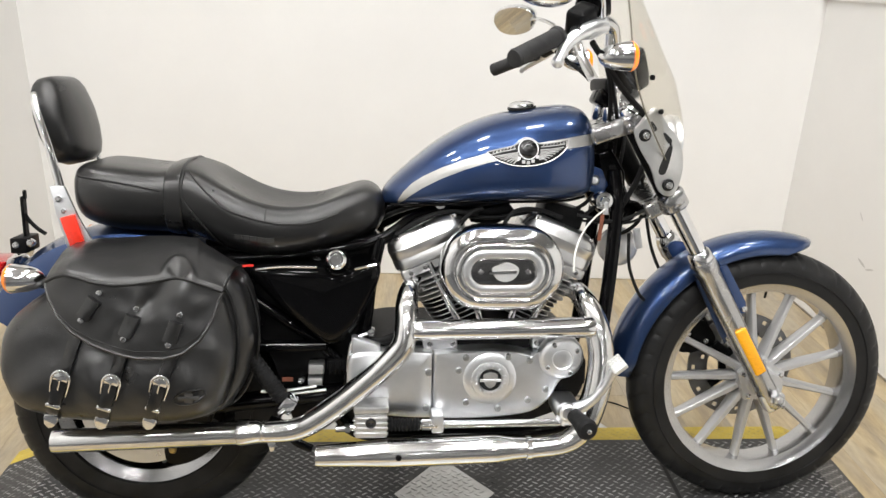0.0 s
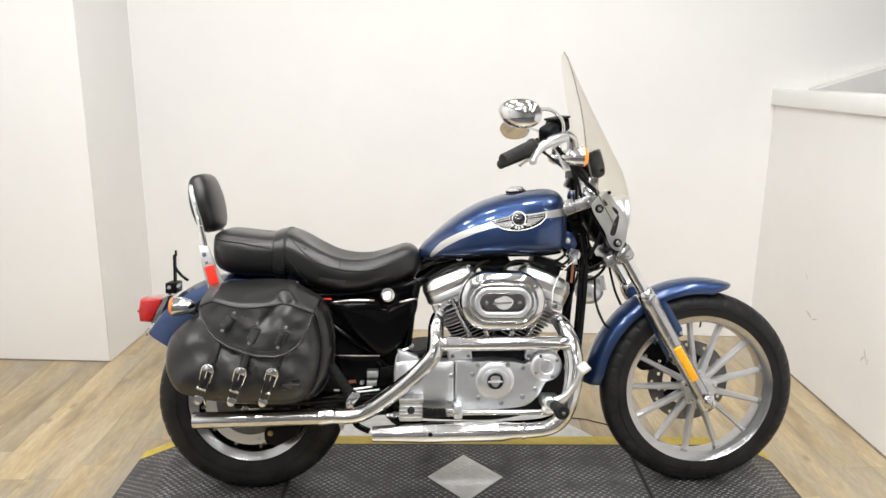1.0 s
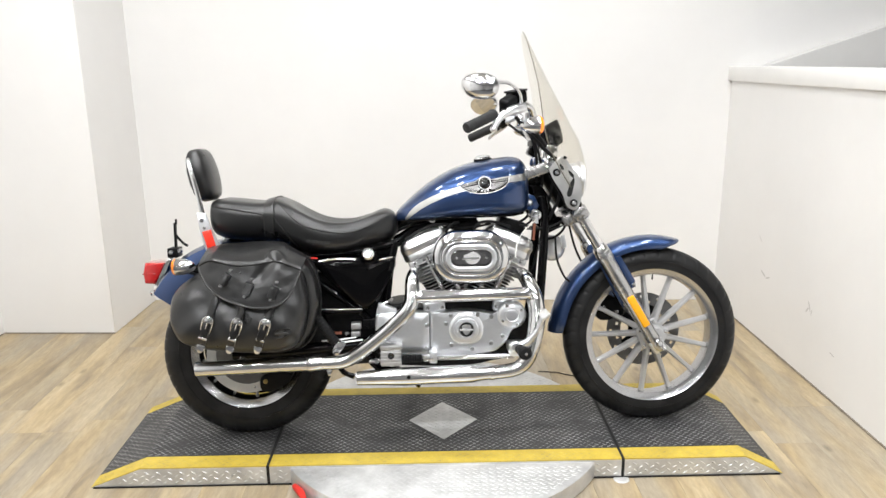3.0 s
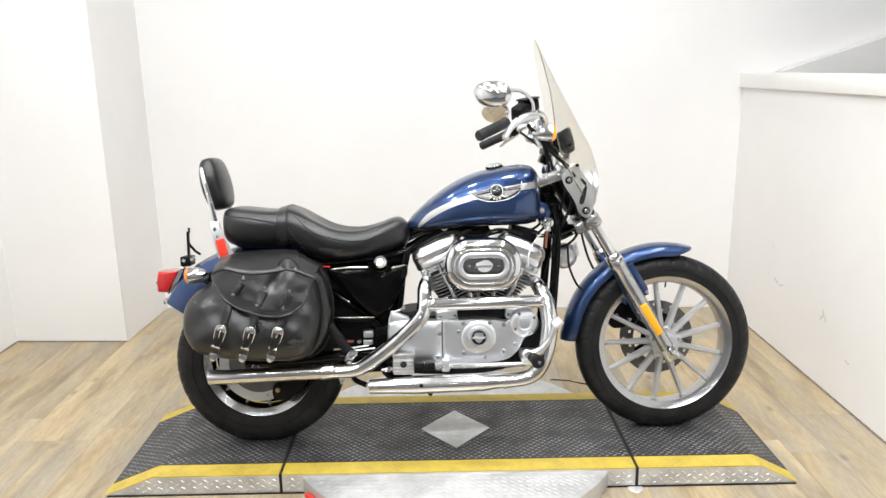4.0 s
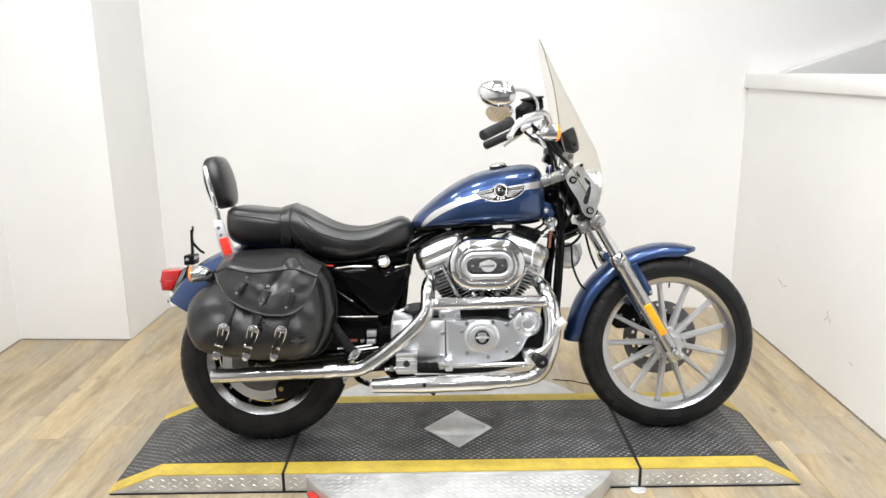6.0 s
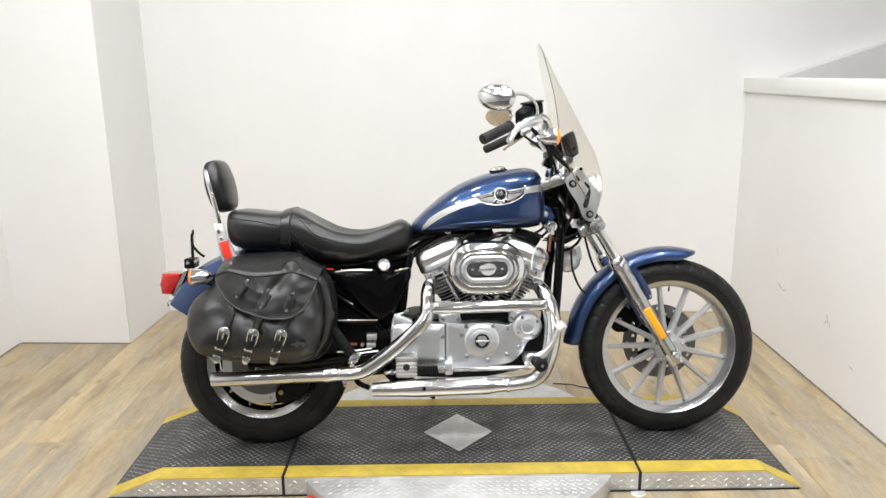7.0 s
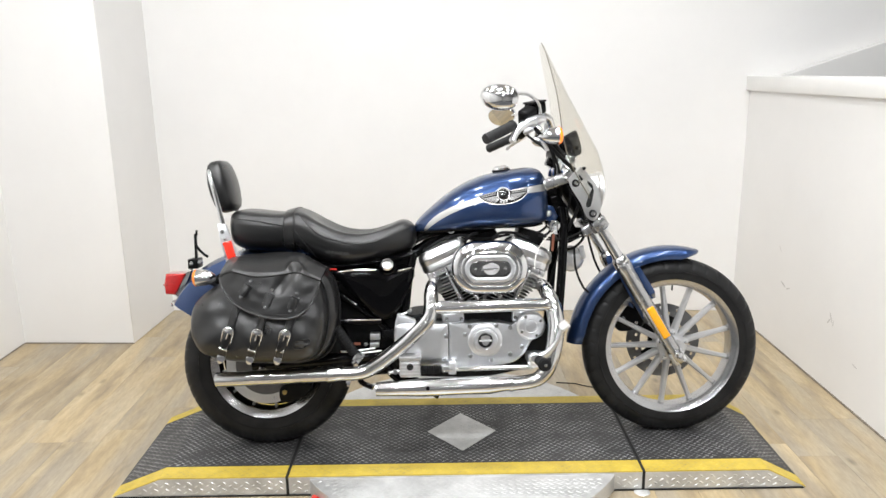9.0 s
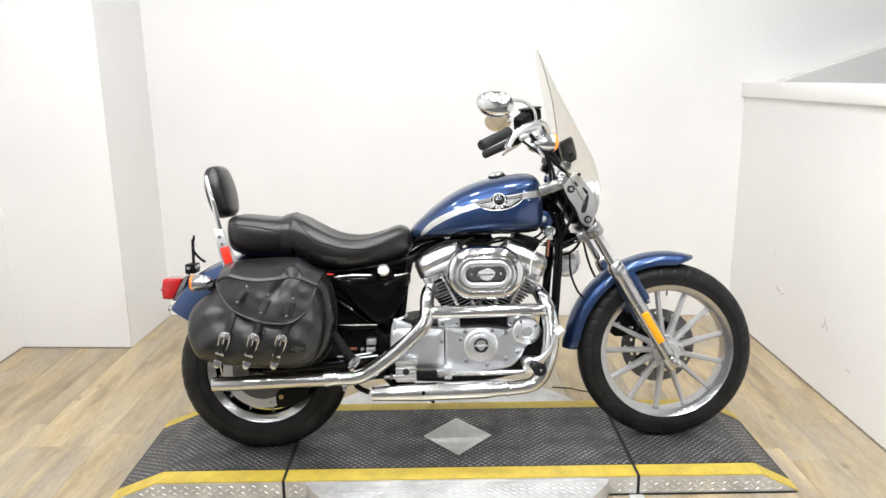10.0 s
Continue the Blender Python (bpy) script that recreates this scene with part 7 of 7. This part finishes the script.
bm = bmesh.new()
xsf = np.linspace(-0.860, -0.522, 110)
vs_ = list(np.linspace(0, 1, 36)) + list(np.linspace(1.03, 2, 26))
rows_ = []
for x in xsf:
    outer = [flap_point(x, v, 0.0120) for v in vs_]
    inner = [flap_point(x, v, 0.0060) for v in vs_]
    rows_.append(outer + list(reversed(inner)))
loft(bm, rows_)
flap = part("flap", bm, M_LEATHER, bag, "thick black leather flap", angle=60)
part("flap_binding", new_tube([flap_point(x, 0.0, 0.0100) for x in np.linspace(-0.860, -0.522, 44)], 0.0036, 7, 2), M_STRAP, flap, "stitched edge binding")
part("flap_stitching", new_tube([flap_point(x, 0.09, 0.0122) for x in np.linspace(-0.846, -0.532, 40)], 0.0012, 5, 2), M_STITCH, flap)
part("flap_seam", new_tube([flap_point(x, 1.0, 0.0125) for x in np.linspace(-0.860, -0.522, 40)], 0.0034, 7, 2), M_STITCH, flap, "corded seam along the fold")
part("flap_edge", new_tube([flap_point(-0.522, v, 0.010) for v in np.linspace(1.0, 2.0, 10)], 0.0034, 7, 2), M_STRAP, flap)


def ribbon(pts, w, t, off, surf):
    """A leather strap through (x, z) points on the bag, of width w and thickness t."""
    path = spline([Vector((a, b, 0)) for a, b in pts], 6)
    bm = bmesh.new()
    rings = []
    for i, p in enumerate(path):
        d = (path[min(i + 1, len(path) - 1)] - path[max(i - 1, 0)]).normalized()
        nrm = Vector((-d.y, d.x, 0)) * (w / 2)
        ring = []
        for g, o in ((-1, 0.2), (-0.92, 0.85), (-0.5, 1.12), (0, 1.2), (0.5, 1.12), (0.92, 0.85), (1, 0.2), (0.92, -0.4), (0, -0.4), (-0.92, -0.4)):
            q = p + nrm * g
            ring.append(Vector((q.x, surf(q.x, q.y) - off - t * o, q.y)))
        rings.append(ring)
    return loft(bm, rings)


def flap_surf(x, z):
    zl = lerp(LOW, x)
    return flap_point(x, min(0.97, max(0.0, (z - zl) / max(0.03, lerp(SEAM, x) - zl))), 0.0120).y


STRAPS = [((-0.747, 0.655), (-0.780, 0.604), (-0.797, 0.577), (-0.828, 0.480), (-0.868, 0.365)), ((-0.678, 0.624), (-0.700, 0.569), (-0.710, 0.541), (-0.731, 0.474), (-0.774, 0.352)), ((-0.596, 0.612), (-0.617, 0.556), (-0.616, 0.529), (-0.639, 0.470), (-0.683, 0.346))]
for a, b, c, d, e in STRAPS:
    c = (c[0] + (c[0] - d[0]) * 0.22, c[1] + (c[1] - d[1]) * 0.22)
    # upper keeper on the flap, with two rivets
    ks = part("keeper_strap", ribbon([(a[0] * 0.78 + b[0] * 0.22, a[1] * 0.78 + b[1] * 0.22), ((a[0] + b[0]) / 2, (a[1] + b[1]) / 2), (a[0] * 0.12 + b[0] * 0.88, a[1] * 0.12 + b[1] * 0.88)], 0.028, 0.0120, 0.0005, flap_surf), M_STRAP, flap, "short riveted leather keeper")
    for f in (0.0, 1.0):
        x, z = a[0] + (b[0] - a[0]) * f, a[1] + (b[1] - a[1]) * f
        bolt((x, flap_surf(x, z) - 0.001, z), 0.0066, 0.0062, ks, name="rivet")
    # long strap from under the flap to its tip
    st = part("strap", ribbon([c, ((c[0] + d[0]) / 2, (c[1] + d[1]) / 2), d, ((d[0] * 0.6 + e[0] * 0.4), (d[1] * 0.6 + e[1] * 0.4)), (e[0] * 0.74 + d[0] * 0.26, e[1] * 0.74 + d[1] * 0.26)], 0.025, 0.0085, 0.0015, bag_y), M_STRAP, bag, "black leather strap with western buckle")
    dv = Vector((e[0] - d[0], e[1] - d[1])).normalized()
    turn = math.degrees(math.atan2(-dv.x, -dv.y))
    y0 = bag_y(d[0], d[1])
    slope = math.degrees(math.atan2(bag_y(*(Vector(e) * 0.7 + Vector(d) * 0.3)) - y0, 0.7 * (Vector(e) - Vector(d)).length))
    m = Matrix.Translation((d[0], y0 - 0.0085, d[1])) @ pose(0, 0, 0, 0, turn, 0) @ pose(0, 0, 0, slope, 0, 0)
    # buckle: a rounded frame open below, then keeper loop and tip
    bm = bmesh.new()
    tube(bm, [(-0.015, -0.002, -0.032), (-0.0165, -0.005, -0.010), (-0.0165, -0.007, 0.010), (-0.010, -0.006, 0.021), (0.0, -0.005, 0.0245), (0.010, -0.006, 0.021), (0.0165, -0.007, 0.010), (0.0165, -0.005, -0.010), (0.015, -0.002, -0.032)], [0.0018, 0.0022, 0.0028, 0.0034, 0.0036, 0.0034, 0.0028, 0.0022, 0.0018], 10)
    part("buckle", bm, M_CHROME, st, "polished western buckle", m=m)
    part("buckle_plate", new_plate(curve2([(-0.013, 0.004), (-0.011, 0.018), (0.0, 0.0225), (0.011, 0.018), (0.013, 0.004), (0.0, 0.009)], 4), -0.010, -0.003, 0.002), M_CHROME, st, m=m)
    part("buckle_tongue", new_rod((0, -0.0095, 0.006), (0, -0.008, -0.026), 0.0017, 8), M_CHROME, st, m=m)
    part("strap_loop", new_box((-0.0150, -0.0175, -0.056), (0.0150, 0.0010, -0.0465), 0.0040, 4), M_CHROME, st, m=m)
    part("strap_tip", new_plate(curve2([(-0.0120, -0.078), (-0.0120, -0.092), (-0.007, -0.105), (0.0, -0.108), (0.007, -0.105), (0.0120, -0.092), (0.0120, -0.078)], 3), -0.0095, 0.0005, 0.003), M_CHROME, st, "polished strap tip", m=m)
# oval leather patch with a plain raised bar
px, pz = -0.587, 0.440
bm = bmesh.new()
outl = [(px + 0.0315 * math.cos(a) + 0.004 * math.sin(a), pz + 0.0175 * math.sin(a) + 0.004 * math.cos(a)) for a in np.linspace(0, 2 * math.pi, 28, endpoint=False)]
rings = [[(px + (x - px) * f, bag_y(x, z) - o, pz + (z - pz) * f) for x, z in outl] for f, o in ((1.0, -0.001), (1.0, 0.003), (0.94, 0.0045), (0.86, 0.0035), (0.5, 0.0035), (0.05, 0.0035))]
loft(bm, rings)
patch = part("oval_patch", bm, M_STRAP, bag, "dark oval leather patch")
part("patch_bar", ribbon([(px - 0.021, pz - 0.001), (px, pz), (px + 0.021, pz + 0.001)], 0.008, 0.0022, 0.0040, bag_y), M_EMBOSS, patch)
part("patch_shield", ribbon([(px - 0.001, pz - 0.011), (px, pz), (px + 0.001, pz + 0.011)], 0.017, 0.0012, 0.0040, bag_y), M_EMBOSS, patch)
# bellows gusset behind the face panel, with loose folds at its front
bm = bmesh.new()
rings = []
for y, f in ((-0.262, 0.0), (-0.252, 0.55), (-0.238, 0.85), (-0.222, 0.70), (-0.208, 0.80), (-0.190, 1.0), (-0.165, 0.96), (-0.140, 0.8), (-0.122, 0.4)):
    ring = []
    for k in range(22):
        a = radians(-52 + 118 * k / 21)
        r = float(np.interp(a, BAG_A, BAG_R))
        g = math.sin(math.pi * k / 21) ** 0.7
        q = 0.038 * f * g + 0.005 * noise.noise(Vector((k * 0.45, y * 40, 2)))
        ring.append((BCX + (r + q - 0.004) * math.cos(a), y, BCZ + (r + q - 0.004) * math.sin(a)))
    rings.append(ring + [(BCX + 0.05, y, BCZ + 0.05), (BCX + 0.05, y, BCZ - 0.05)])
loft(bm, rings)
part("gusset", bm, M_LEATHER, bag, "folded leather gusset", angle=70)
for dr, y in ((0.001, -0.262), (0.034, -0.196)):
    pts = []
    for k in range(14):
        a = radians(-60 + 112 * k / 13)
        r = float(np.interp(a, BAG_A, BAG_R)) + dr * math.sin(math.pi * (k + 0.6) / 14.2) ** 0.7
        pts.append((BCX + r * math.cos(a), y, BCZ + r * math.sin(a)))
    part("gusset_binding", new_tube(pts, 0.0036, 8), M_STRAP, bag)
part("bag_tie", new_tube([(-0.500, -0.19, 0.672), (-0.490, -0.18, 0.671), (-0.481, -0.172, 0.669)], 0.0028, 8), M_REDP, bag, "small red tie at the flap's corner")

# ---- floor: planks ----
floor = solid("floor", new_box((LEFT - 0.12, FRONT - 0.12, -0.08), (EAST + 0.12, BACK + 0.12, -0.0060)), M_BASE, "greyish light oak vinyl plank floor", "floor", kind="structure")
rng = random.Random(5)
PW = 0.152
meshes = {}


def plank_mesh(w, l):
    key = (round(w, 3), round(l, 3))
    if key not in meshes:
        bm = new_box((-w / 2, -l / 2, -0.0055), (w / 2, l / 2, 0.0), 0.0004, 1)
        me = finish(bm, "plank")
        me.materials.append(M_WOOD)
        meshes[key] = me
    return meshes[key]


FLOOR_EDGE = -1.15
x = LEFT
while x < RIGHT:
    y = FRONT - rng.choice((0.0, 0.2, 0.4, 0.6, 0.8, 1.0))
    while y < BACK + 0.1:
        l = 1.2 if rng.random() < 0.7 else 0.9
        y0, y1 = max(y, FLOOR_EDGE), min(y + l, BACK + 0.1)
        if y1 - y0 > 0.05:
            ob = new("plank", plank_mesh(PW - 0.0005, round(y1 - y0, 3) - 0.0005))
            ob.parent = floor
            ob.matrix_basis = pose(x + PW / 2, (y0 + y1) / 2, 0)
        y += l
    x += PW
# unseen floor, invented dark grey to darken reflections in chrome and leather
far = new_box((LEFT, FRONT, -0.0055), (EAST, FLOOR_EDGE - 0.001, 0.0))
box(far, (x + 0.001, FLOOR_EDGE, -0.0055), (EAST, BACK, 0.0))
part("unseen_far_floor", far, M_UNSEEN_FLOOR, floor, "unseen dark grey floor added for what the bike reflects")
